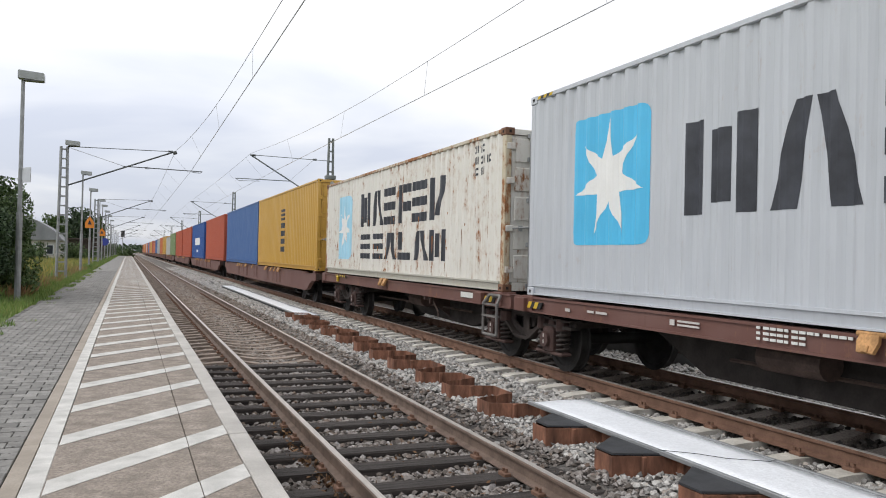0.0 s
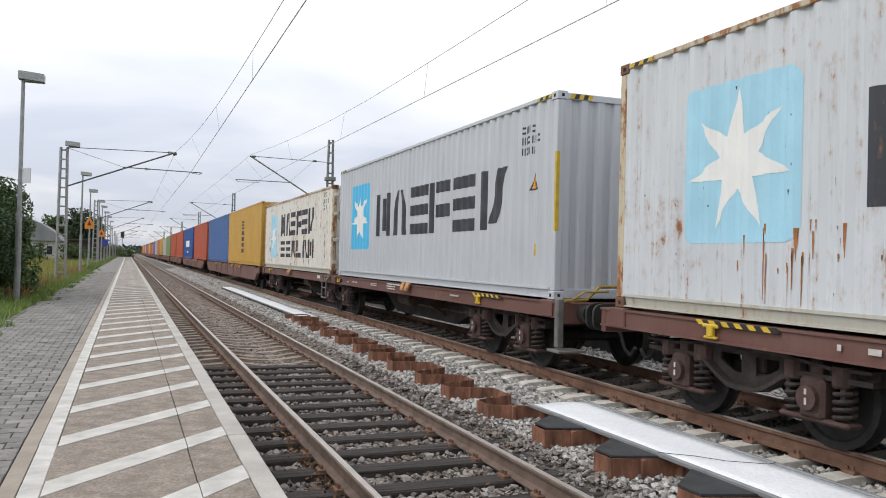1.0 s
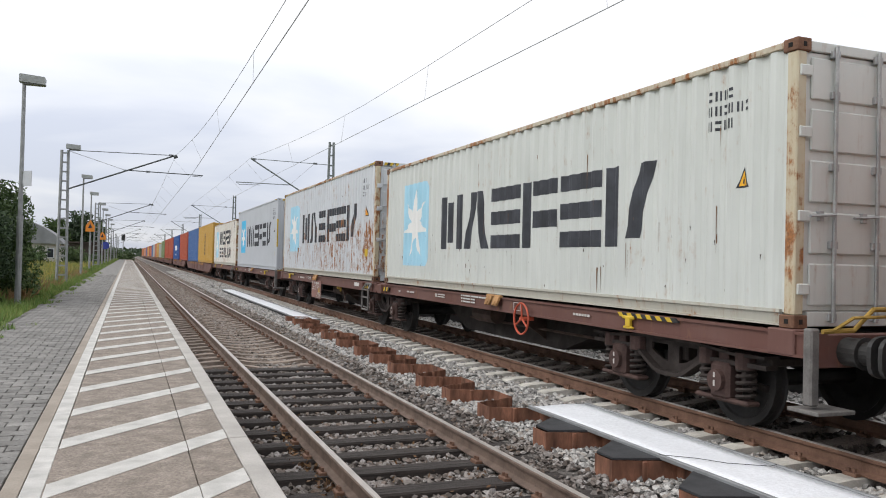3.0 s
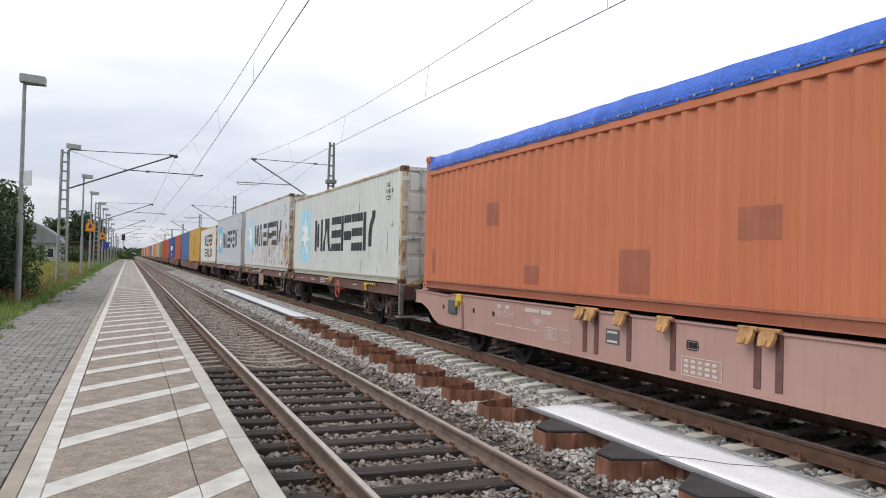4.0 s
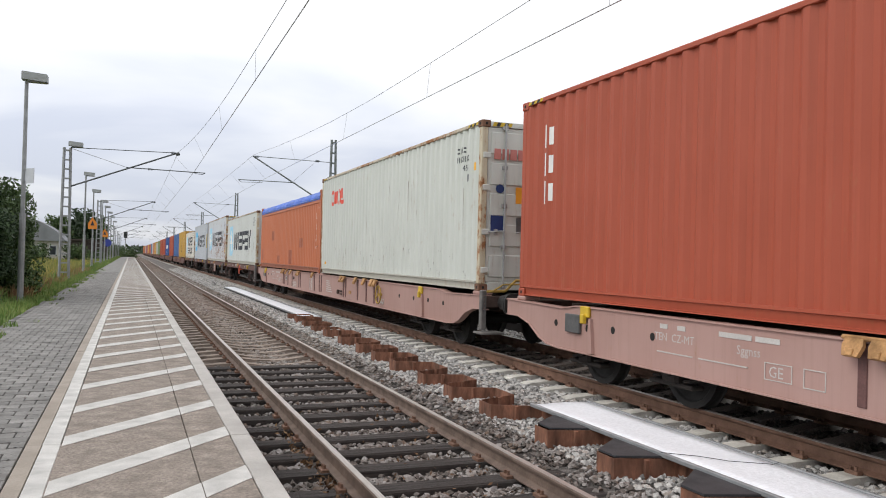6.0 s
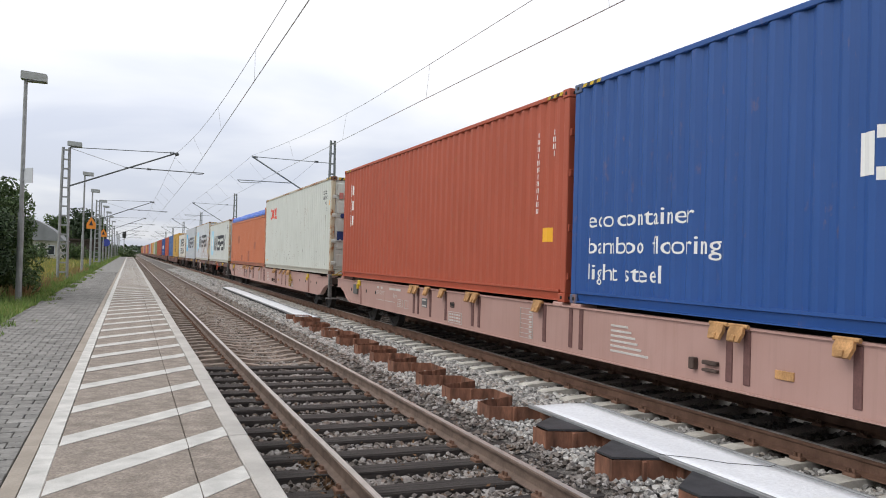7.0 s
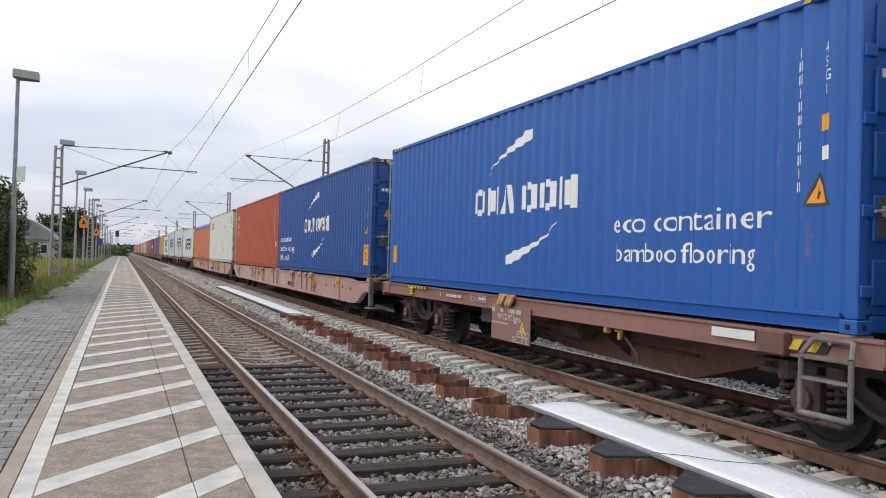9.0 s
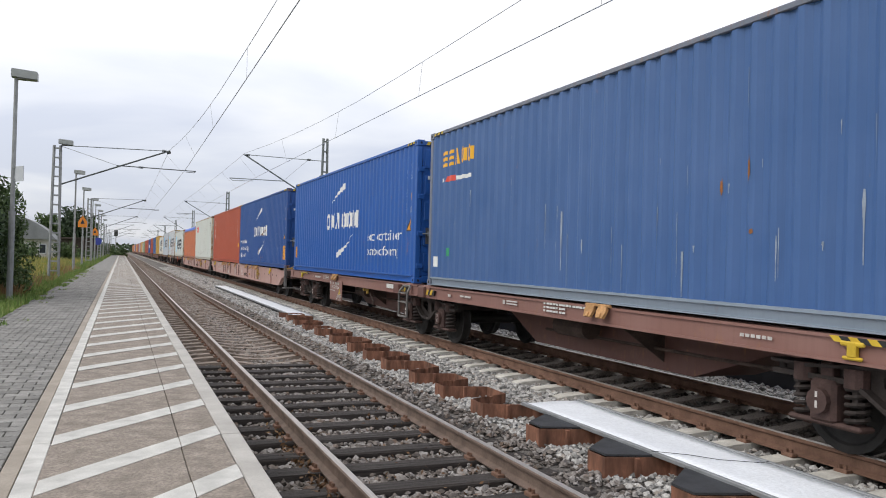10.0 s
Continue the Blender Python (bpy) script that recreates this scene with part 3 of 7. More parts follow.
def text_decal(words, s, z, height, material, parent, stretch=1.0, width=None):
    """Lettering in the built-in font, s and z of its lower left corner, cap height in metres."""
    cu = bpy.data.curves.new("lettering", "FONT")
    cu.body = words
    cu.size = height / 0.69
    cu.resolution_u = 3
    ob = bpy.data.objects.new("lettering", cu)
    scene.collection.objects.link(ob)
    me = bpy.data.meshes.new_from_object(ob)
    bpy.data.objects.remove(ob)
    bm = bmesh.new()
    bm.from_mesh(me)
    bpy.data.meshes.remove(me)
    if width:
        stretch = width / max(v.co.x for v in bm.verts)
    bmesh.ops.triangulate(bm, faces=bm.faces[:])
    for v in bm.verts:
        v.co = Vector((0, s + v.co.x * stretch, z + v.co.y))
    lo, hi = min(v.co.y for v in bm.verts), max(v.co.y for v in bm.verts)
    for b in breaks(lo, hi):
        bmesh.ops.bisect_plane(bm, geom=bm.verts[:] + bm.edges[:] + bm.faces[:], plane_co=(0, b, 0), plane_no=(0, 1, 0))
    for v in bm.verts:
        a = v.co.y
        v.co = Vector((-HALF + depth_at(a) - 0.0035, LENGTH / 2 - a, v.co.z))
    for f in bm.faces:
        f.normal_update()
        if f.normal.x > 0:
            f.normal_flip()
    return part("lettering", bm, material, parent, "painted wording")


def corrugated(x_of, y_of, n0, n1, z0, z1):
    """A trapezoid-corrugated upright sheet between two stations; x_of / y_of give its plan."""
    bm = bmesh.new()
    st = [n0] + breaks(n0, n1) + [n1]
    lo = [bm.verts.new((x_of(s), y_of(s), z0)) for s in st]
    hi = [bm.verts.new((x_of(s), y_of(s), z1)) for s in st]
    for k in range(len(st) - 1):
        bm.faces.new((lo[k], lo[k + 1], hi[k + 1], hi[k]))
    return bm


MESH = {}


def shared_part(key, name, build, material, parent, m=None, label=""):
    k = (key, material.name)
    if k not in MESH:
        bm = build()
        me = bpy.data.meshes.new(name)
        bm.normal_update()
        bm.to_mesh(me)
        bm.free()
        me.materials.append(material)
        MESH[k] = me
    ob = new(name, MESH[k])
    ob.parent = parent
    if m is not None:
        ob.matrix_basis = m
    return tagged(ob, label)


# solid near-black pieces paint the shade inside casting slots and beam openings
M["black_slot"] = rough_mat("recess_shade", (0.012, 0.011, 0.010), 0.7, 1.3, 6, 60, 0.95, 0.1)
M["seal"] = rough_mat("black_rubber_seal", (0.025, 0.025, 0.027), 0.7, 1.4, 6, 60, 0.8, 0.1)
M["hazard_yellow"] = rough_mat("yellow_paint", (0.62, 0.42, 0.03), 0.8, 1.1, 6, 60, 0.6, 0.1, grain=0.15)
M["hazard_black"] = rough_mat("black_paint", (0.02, 0.02, 0.02), 0.7, 1.4, 6, 60, 0.6, 0.1)
M["orange_label"] = rough_mat("orange_label", (0.80, 0.33, 0.02), 0.9, 1.06, 6, 60, 0.5, 0.05, grain=0.15)
M["ink"] = rough_mat("dark_lettering_paint", (0.030, 0.033, 0.042), 0.7, 1.6, 3, 50, 0.6, 0.1, grain=0.15)
M["logo_blue"] = rough_mat("sky_blue_paint", (0.08, 0.47, 0.75), 0.93, 1.06, 1.5, 50, 0.5, 0.1, grain=0.15)
M["logo_blue_faded"] = rough_mat("faded_sky_blue_paint", (0.36, 0.63, 0.77), 0.9, 1.08, 1.5, 50, 0.6, 0.1, grain=0.15)
M["white_paint"] = rough_mat("white_lettering_paint", (0.80, 0.80, 0.78), 0.92, 1.04, 3, 50, 0.5, 0.1, grain=0.15)
M["red_paint"] = rough_mat("red_lettering_paint", (0.75, 0.09, 0.055), 0.9, 1.05, 3, 50, 0.5, 0.1, grain=0.15)
M["yellow_letters"] = rough_mat("amber_lettering_paint", (0.84, 0.43, 0.02), 0.95, 1.04, 3, 50, 0.5, 0.1, grain=0.15)
M["casting_rust"] = rough_mat("rusted_casting", (0.17, 0.085, 0.05), 0.6, 1.5, 4, 40, 0.85, 0.3, seed=True)
M["steel_bar"] = rough_mat("galvanised_bar", (0.42, 0.43, 0.43), 0.75, 1.15, 5, 60, 0.5, 0.1, metal=0.4, seed=True)


def container(label, sheet, frame_mat, rear="door", high=True, casting=None, bar=None, bottom=None, simple=False, tarp=None, post=None, rail=None):
    """A forty-foot box: origin under its middle, front towards +y, the side that faces the platform at -x."""
    H = 2.896 if high else 2.591
    drop = 0.27 if tarp else 0.0
    c = thing("shipping_container", label, "container", "containers on the train")
    casting = casting or frame_mat
    bottom = bottom or frame_mat
    L2 = LENGTH / 2
    tag = (sheet.name, H)
    for sx, name in ((-1, "side_wall"), (1, "side_wall")):
        def plan_x(s, sx=sx):
            return sx * (HALF - depth_at(s))
        shared_part((tag, "side", sx), name, lambda: corrugated(plan_x, lambda s: L2 - s, 0.10, LENGTH - 0.10, 0.14, H - 0.05 - drop), sheet, c)
        x0, x1 = sorted((sx * HALF, sx * (HALF - 0.06)))
        shared_part((tag, "top_rail", sx), "top_rail", lambda: boxes((x0, x1, -L2 + 0.17, L2 - 0.17, H - 0.075 - drop - (0.05 if tarp else 0), H - 0.012 - drop), bevel=0.008), rail or frame_mat, c)
        shared_part((tag, "bottom_rail", sx), "bottom_rail", lambda: prism_y(bmesh.new(), [(sx * a, z) for a, z in ((HALF - 0.06, 0.016), (HALF, 0.016), (HALF, 0.03), (HALF - 0.034, 0.034), (HALF - 0.020, 0.128), (HALF + 0.002, 0.134), (HALF + 0.002, 0.165), (HALF - 0.06, 0.165))], -L2 + 0.17, L2 - 0.17), bottom, c)
        for sy in (-1, 1):
            a, b = sorted((sx * HALF, sx * (HALF - 0.12)))
            y0, y1 = sorted((sy * L2 - sy * 0.004, sy * (L2 - 0.13)))
            shared_part((tag, "post", sx, sy), "corner_post", lambda: boxes((a + 0.004, b - 0.004, y0, y1, 0.118, H - 0.118), bevel=0.012), post or frame_mat, c)
            for z in (0.0, H - 0.118):
                def cast():
                    bm = bmesh.new()
                    a, b = sorted((sx * (HALF + 0.004), sx * (HALF - 0.158)))
                    y0, y1 = sorted((sy * (L2 + 0.004), sy * (L2 - 0.174)))
                    return box(bm, a, b, y0, y1, z, z + 0.118, 0.008)
                part_ob = shared_part((tag, "casting", sx, sy, z), "corner_casting", cast, casting, c)

                yc, xc = sy * (L2 - 0.085), sx * (HALF - 0.08)
                ya, yb = sorted((sy * (L2 + 0.007), sy * (L2 - 0.01)))
                xa, xb = sorted((sx * (HALF + 0.007), sx * (HALF - 0.01)))
                if not simple:
                    shared_part((tag, "slot", sx, sy, z), "slot", lambda: boxes((xa, xb, yc - 0.035, yc + 0.035, z + 0.028, z + 0.09), bevel=0.012), M["black_slot"], part_ob)
                    shared_part((tag, "end_slot", sx, sy, z), "slot", lambda: boxes((xc - 0.03, xc + 0.03, ya, yb, z + 0.028, z + 0.09), bevel=0.012), M["black_slot"], part_ob)
    if tarp is None:
        def roof():
            bm = bmesh.new()
            n = 88
            rows = []
            for k in range(n + 1):
                y = -L2 + 0.15 + (LENGTH - 0.3) * k / n
                z = H - 0.028 + (0.018 if k % 4 in (1, 2) else 0.0)
                rows.append([bm.verts.new((x, y, z)) for x in (-HALF + 0.05, HALF - 0.05)])
            for p, q in zip(rows, rows[1:]):
                bm.faces.new((p[0], p[1], q[1], q[0]))
            return bm
        shared_part((tag, "roof"), "roof", roof, sheet, c)
    else:
        def cover():
            bm = bmesh.new()
            n, m = 60, 10
            rows = []
            for k in range(n + 1):
                y = -L2 + 0.17 + (LENGTH - 0.34) * k / n
                line = [(-HALF - 0.012, H - 0.30)]
                for j in range(m + 1):
                    a = math.pi * j / m
                    x = -math.cos(a) * (HALF + 0.01)
                    z = H - 0.17 + 0.21 * math.sin(a) ** 0.45 + 0.022 * noise.noise(Vector((x * 2, y * 1.7, 5)))
                    if j in (0, m):
                        z = H - 0.19
                    line.append((x, z))
                line.append((HALF + 0.012, H - 0.30))
                wob = 0.010 * math.sin(y * 9.0)
                rows.append([bm.verts.new((x + (wob if i in (0, 1) else 0), y, z)) for i, (x, z) in enumerate(line)])
            for p, q in zip(rows, rows[1:]):
                for i in range(len(p) - 1):
                    bm.faces.new((p[i], p[i + 1], q[i + 1], q[i]))
            return bm
        part("tarpaulin", cover(), tarp, c, "bright blue tarpaulin roof, laced down", smooth=True)
        part("lacing_rope", boxes((-HALF - 0.026, -HALF - 0.018, -L2 + 0.3, L2 - 0.3, H - 0.268, H - 0.262)), M["dark_plate"], c, "dark lacing rope")
        for k in range(42):
            y = -L2 + 0.32 + k * (LENGTH - 0.64) / 41
            shared_part("eyelet", "eyelet", lambda: tube(bmesh.new(), (-HALF - 0.032, 0, 0), (-HALF - 0.02, 0, 0), 0.016, 8), M["steel_bar"], c, pose(0, y, H - 0.265))
    part_key = (tag, "floor")
    shared_part(part_key, "floor", lambda: boxes((-HALF + 0.05, HALF - 0.05, -L2 + 0.1, L2 - 0.1, 0.13, 0.16)), bottom, c)
    for sy in (-1, 1):
        kind = rear if sy < 0 else ("wall" if rear == "door" else "door")
        y = sy * L2
        for z0, z1, nm in ((0.016, 0.15, "end_sill"), (H - 0.11, H - 0.02, "end_header")):
            ya, yb = sorted((y - sy * 0.006, y - sy * 0.08))
            shared_part((tag, nm, sy), nm, lambda: boxes((-HALF + 0.16, HALF - 0.16, ya, yb, z0, z1), bevel=0.006), frame_mat, c)
        if kind == "wall":
            def wall():
                bm = bmesh.new()
                n = 0
                pts = []
                x = -HALF + 0.118
                k = 0
                while x < HALF - 0.118:
                    pts.append((x, 0.02 if k % 4 in (0, 1) else 0.065))
                    x += (0.11, 0.03, 0.10, 0.03)[k % 4]
                    k += 1
                pts.append((HALF - 0.118, 0.02))
                lo = [bm.verts.new((px, y - sy * d, 0.14)) for px, d in pts]
                hi = [bm.verts.new((px, y - sy * d, H - 0.1)) for px, d in pts]
                for k in range(len(pts) - 1):
                    bm.faces.new((lo[k], lo[k + 1], hi[k + 1], hi[k]))
                return bm
            shared_part((tag, "end_wall", sy), "end_wall", wall, sheet, c)
        else:
            for sx in (-1, 1):
                a, b = sorted((sx * 0.012, sx * (HALF - 0.13)))
                ya, yb = sorted((y - sy * 0.035, y - sy * 0.06))
                door = shared_part((tag, "door", sx, sy), "door", lambda: boxes((a, b, ya, yb, 0.16, H - 0.12)), sheet, c)
                yc, yd = sorted((y - sy * 0.012, y - sy * 0.04))
                for k in range(0 if simple else 5):
                    z = 0.16 + (H - 0.28) * (k + 0.5) / 5
                    shared_part((tag, "door_panel", sx, sy, k), "door_panel", lambda: boxes((a + 0.05, b - 0.05, yc, yd, z - 0.19, z + 0.19), bevel=0.014), sheet, door)
                if simple:
                    continue
                bars = bar or M["steel_bar"]
                for bx in (0.26, 0.78):
                    def rod():
                        bm = tube(bmesh.new(), (sx * bx, y + sy * 0.02, 0.05), (sx * bx, y + sy * 0.02, H - 0.05), 0.019, 8)
                        for z in (0.1, 0.75, 1.45, 2.1, H - 0.12):
                            box(bm, sx * bx - 0.05, sx * bx + 0.05, y - 0.02, y + 0.02, z - 0.035, z + 0.035, 0.006)
                        return bm
                    r = shared_part((tag, "rod", sx, sy, bx), "locking_bar", rod, bars, door, label="galvanised locking bar")

                    def handle():
                        bm = tube(bmesh.new(), (sx * bx, y + sy * 0.03, 1.02), (sx * (bx + 0.30), y + sy * 0.035, 1.0), 0.014, 6)
                        box(bm, sx * bx + sx * 0.15 - 0.03, sx * bx + sx * 0.15 + 0.03, y - 0.02, y + 0.03, 0.96, 1.05, 0.005)
                        return bm
                    shared_part((tag, "handle", sx, sy, bx), "door_handle", handle, bars, door)
                for z in (0.35, 1.0, 1.75, 2.3):
                    def hinge():
                        a, b = sorted((sx * (HALF - 0.03), sx * (HALF - 0.17)))
                        ya, yb = sorted((y + sy * 0.012, y - sy * 0.03))
                        return boxes((a, b, ya, yb, z - 0.05, z + 0.05), bevel=0.01)
                    shared_part((tag, "hinge", sx, sy, z), "hinge", hinge, frame_mat, door)
            shared_part((tag, "gasket", sy), "door_seal", lambda: boxes((-0.012, 0.012, min(y - sy * 0.03, y - sy * 0.06), max(y - sy * 0.03, y - sy * 0.06), 0.16, H - 0.12)), M["seal"], c, label="black rubber door seal")
    return c


def hazard(c, H, side=True, end=-1):
    """Yellow and black stripes beside the top castings."""
    for s0 in (0.19, LENGTH - 0.62):
        for k in range(5):
            m = M["hazard_yellow"] if k % 2 == 0 else M["hazard_black"]
            a = s0 + k * 0.085
            bm = bmesh.new()
            zz = H - 0.066, H - 0.022
            vs = [bm.verts.new((-HALF - 0.003, LENGTH / 2 - s, z)) for s, z in ((a, zz[0]), (a + 0.085, zz[0]), (a + 0.115, zz[1]), (a + 0.03, zz[1]))]
            bm.faces.new(vs)
            bm.normal_update()
            for f in bm.faces:
                if f.normal.x > 0:
                    f.normal_flip()
            part("warning_stripe", bm, m, c)
    for k in range(5):
        bm = bmesh.new()
        x = -HALF + 0.19 + k * 0.07
        vs = [bm.verts.new((px, -LENGTH / 2 + 0.003, z)) for px, z in ((x, H - 0.1), (x + 0.07, H - 0.1), (x + 0.10, H - 0.03), (x + 0.03, H - 0.03))]
        bm.faces.new(vs)
        part("warning_stripe", bm, M["hazard_yellow"] if k % 2 == 0 else M["hazard_black"], c)


# ---- wordmarks as plain bars and wedges of their size ----
def bar_mark(kinds, s0, s1, z0, z1):
    """Plain bars for each sign of a mark: u uprights, w wedges, h level bars, p post and bars, d post and slant, b block ring halves."""
    out, n = [], len(kinds)
    w = (s1 - s0) / n
    h = z1 - z0
    t = w * 0.24
    for k, kind in enumerate(kinds):
        a, b = s0 + k * w + w * 0.05, s0 + (k + 1) * w - w * 0.08
        m = (a + b) / 2
        if kind == "u":
            out += [rect(a, a + t, z0, z1), rect(b - t, b, z0, z1), rect(m - t * 0.5, m + t * 0.5, z0 + h * .12, z1 - h * .12)]
        elif kind == "w":
            out += [[(a, z0), (a + t * 1.1, z0), (m - t * .05, z1), (m - t * .8, z1)], [(b - t * 1.1, z0), (b, z0), (m + t * .8, z1), (m + t * .05, z1)]]
        elif kind == "h":
            out += [rect(a, b, z0, z0 + h * .22), rect(a, b, z0 + h * .39, z0 + h * .61), rect(a, b, z1 - h * .22, z1)]
        elif kind == "p":
            out += [rect(a, a + t, z0, z1), rect(a + t * 1.2, b, z1 - h * .22, z1), rect(a + t * 1.2, b, z0 + h * .30, z0 + h * .55)]
        elif kind == "d":
            out += [rect(a, a + t, z0, z1), [(a + t * 1.4, z0 + h * .1), (a + t * 2.5, z0 + h * .1), (b, z1), (b - t * 1.1, z1)]]
        elif kind == "b":
            out += [rect(a, a + t * 1.3, z0 + h * .1, z1 - h * .1), rect(b - t * 1.3, b, z0 + h * .1, z1 - h * .1), rect(a + t * 1.45, b - t * 1.45, z0, z0 + h * .24), rect(a + t * 1.45, b - t * 1.45, z1 - h * .24, z1)]
        elif kind == "l":
            out += [rect(a, b, z0, z0 + h * .26), rect(a, a + t * 1.3, z0 + h * .36, z1)]
    return out


def rounded(s0, s1, z0, z1, r, n=5):
    pts = []
    for cx, cz, a0 in ((s1 - r, z1 - r, 0), (s0 + r, z1 - r, 90), (s0 + r, z0 + r, 180), (s1 - r, z0 + r, 270)):
        for k in range(n + 1):
            a = radians(a0 + 90 * k / n)
            pts.append((cx + r * math.cos(a), cz + r * math.sin(a)))
    return pts


def star_fan(cs, cz, R, r, n=7):
    pts = []
    for k in range(2 * n):
        a = math.pi / 2 + math.pi * k / n
        q = R if k % 2 == 0 else r
        pts.append((cs + q * math.cos(a), cz + q * math.sin(a)))
    return [[(cs, cz), pts[k], pts[(k + 1) % (2 * n)]] for k in range(2 * n)]


def star_logo(c, s0, s1, z0, z1, blue):
    decal("logo_panel", [rounded(s0, s1, z0, z1, 0.16)], blue, c, "sky-blue rounded square")
    bm_label = "white seven-pointed star"
    star = decal("logo_star", star_fan((s0 + s1) / 2, (z0 + z1) / 2, (s1 - s0) * 0.45, (s1 - s0) * 0.17), M["white_paint"], c, bm_label)
    star.location.x -= 0.003


def code_bars(c, s, z, rows, cell, height, material, gap=0.05):
    """Bars for the registration marks."""
    polys = []
    for k, n in enumerate(rows):
        for j in range(n):
            a, b = s + j * cell, z - k * (height + gap)
            polys += [rect(a, a + cell * 0.2, b, b + height), rect(a + cell * 0.42, a + cell * 0.6, b, b + height)] if (j + k) % 3 else [rect(a, a + cell * 0.6, b, b + height * 0.3), rect(a, a + cell * 0.6, b + height * 0.7, b + height)]
    return decal("registration_marks", polys, material, c, "registration marks as bars")


def vertical_bars(c, s, z_top, n, cell, width, material):
    return decal("registration_marks", [rect(s + o, s + o + width * 0.28, z_top - (k + 0.72) * cell, z_top - k * cell) for k in range(n) for o in ((0.0, width * 0.62) if k % 3 else (width * 0.3,))], material, c, "registration marks as bars")


def warning_triangle(c, s, z, size, material=None):
    decal("warning_label", [[(s, z), (s + size, z), (s + size / 2, z + size)]], M["ink"], c, "black rim of a warning triangle")
    b = size * 0.09
    decal("warning_label", [[(s + 1.7 * b, z + b), (s + size - 1.7 * b, z + b), (s + size / 2, z + size - 2.1 * b)]], material or M["orange_label"], c, "yellow warning triangle", 0.005)
    decal("warning_label", [[(s + 0.43 * size, z + 0.2 * size), (s + 0.5 * size, z + 0.2 * size), (s + 0.57 * size, z + 0.42 * size), (s + 0.51 * size, z + 0.4 * size), (s + 0.5 * size, z + 0.62 * size)]], M["ink"], c, "black bolt sign", 0.007)


GREY = paint("light_grey_container_paint", (0.50, 0.525, 0.56), 0.02, 0.05)
GREY_OLD = paint("rusted_pale_grey_container_paint", (0.59, 0.62, 0.65), 0.20, 0.2, belt=(0.05, 1.5, 5.6, -3.0, 0.10))
WHITE_OLD = paint("worn_white_container_paint", (0.72, 0.70, 0.64), 0.30, 0.2)
WHITE_2 = paint("pale_greenish_white_container_paint", (0.61, 0.635, 0.605), 0.12, 0.15)
OFFWHITE = paint("pale_green_white_container_paint", (0.61, 0.635, 0.585), 0.08, 0.15)
ORANGE = paint("salmon_orange_container_paint", (0.52, 0.160, 0.070), 0.04, 0.04, 0.58)
RED = paint("oxide_red_container_paint", (0.39, 0.075, 0.034), 0.05, 0.02, 0.6)
BLUE = paint("deep_blue_container_paint", (0.011, 0.070, 0.27), 0.05, 0.02, 0.55)
BLUE_2 = paint("bright_blue_container_paint", (0.014, 0.100, 0.385), 0.02, 0.0, 0.5)
BLUE_3 = paint("faded_blue_container_paint", (0.044, 0.118, 0.305), -0.05, 0.1, 0.55)
YELLOW = paint("ochre_yellow_container_paint", (0.52, 0.30, 0.045), 0.05, 0.1)
GREEN = paint("green_container_paint", (0.17, 0.24, 0.10), 0.04, 0.1)
PALE = paint("pale_grey_container_paint", (0.42, 0.42, 0.40), 0.06, 0.1)
M["tarp"] = rough_mat("blue_tarpaulin", (0.006, 0.105, 0.58), 0.75, 1.25, 3.5, 22, 0.4, 0.8, 0.03)
MOVERS = []   # (object, place along the train at one second)
DECK = 1.236


def load(c, front):
    MOVERS.append((c, TRACK_2, front - LENGTH / 2, DECK))
    return c


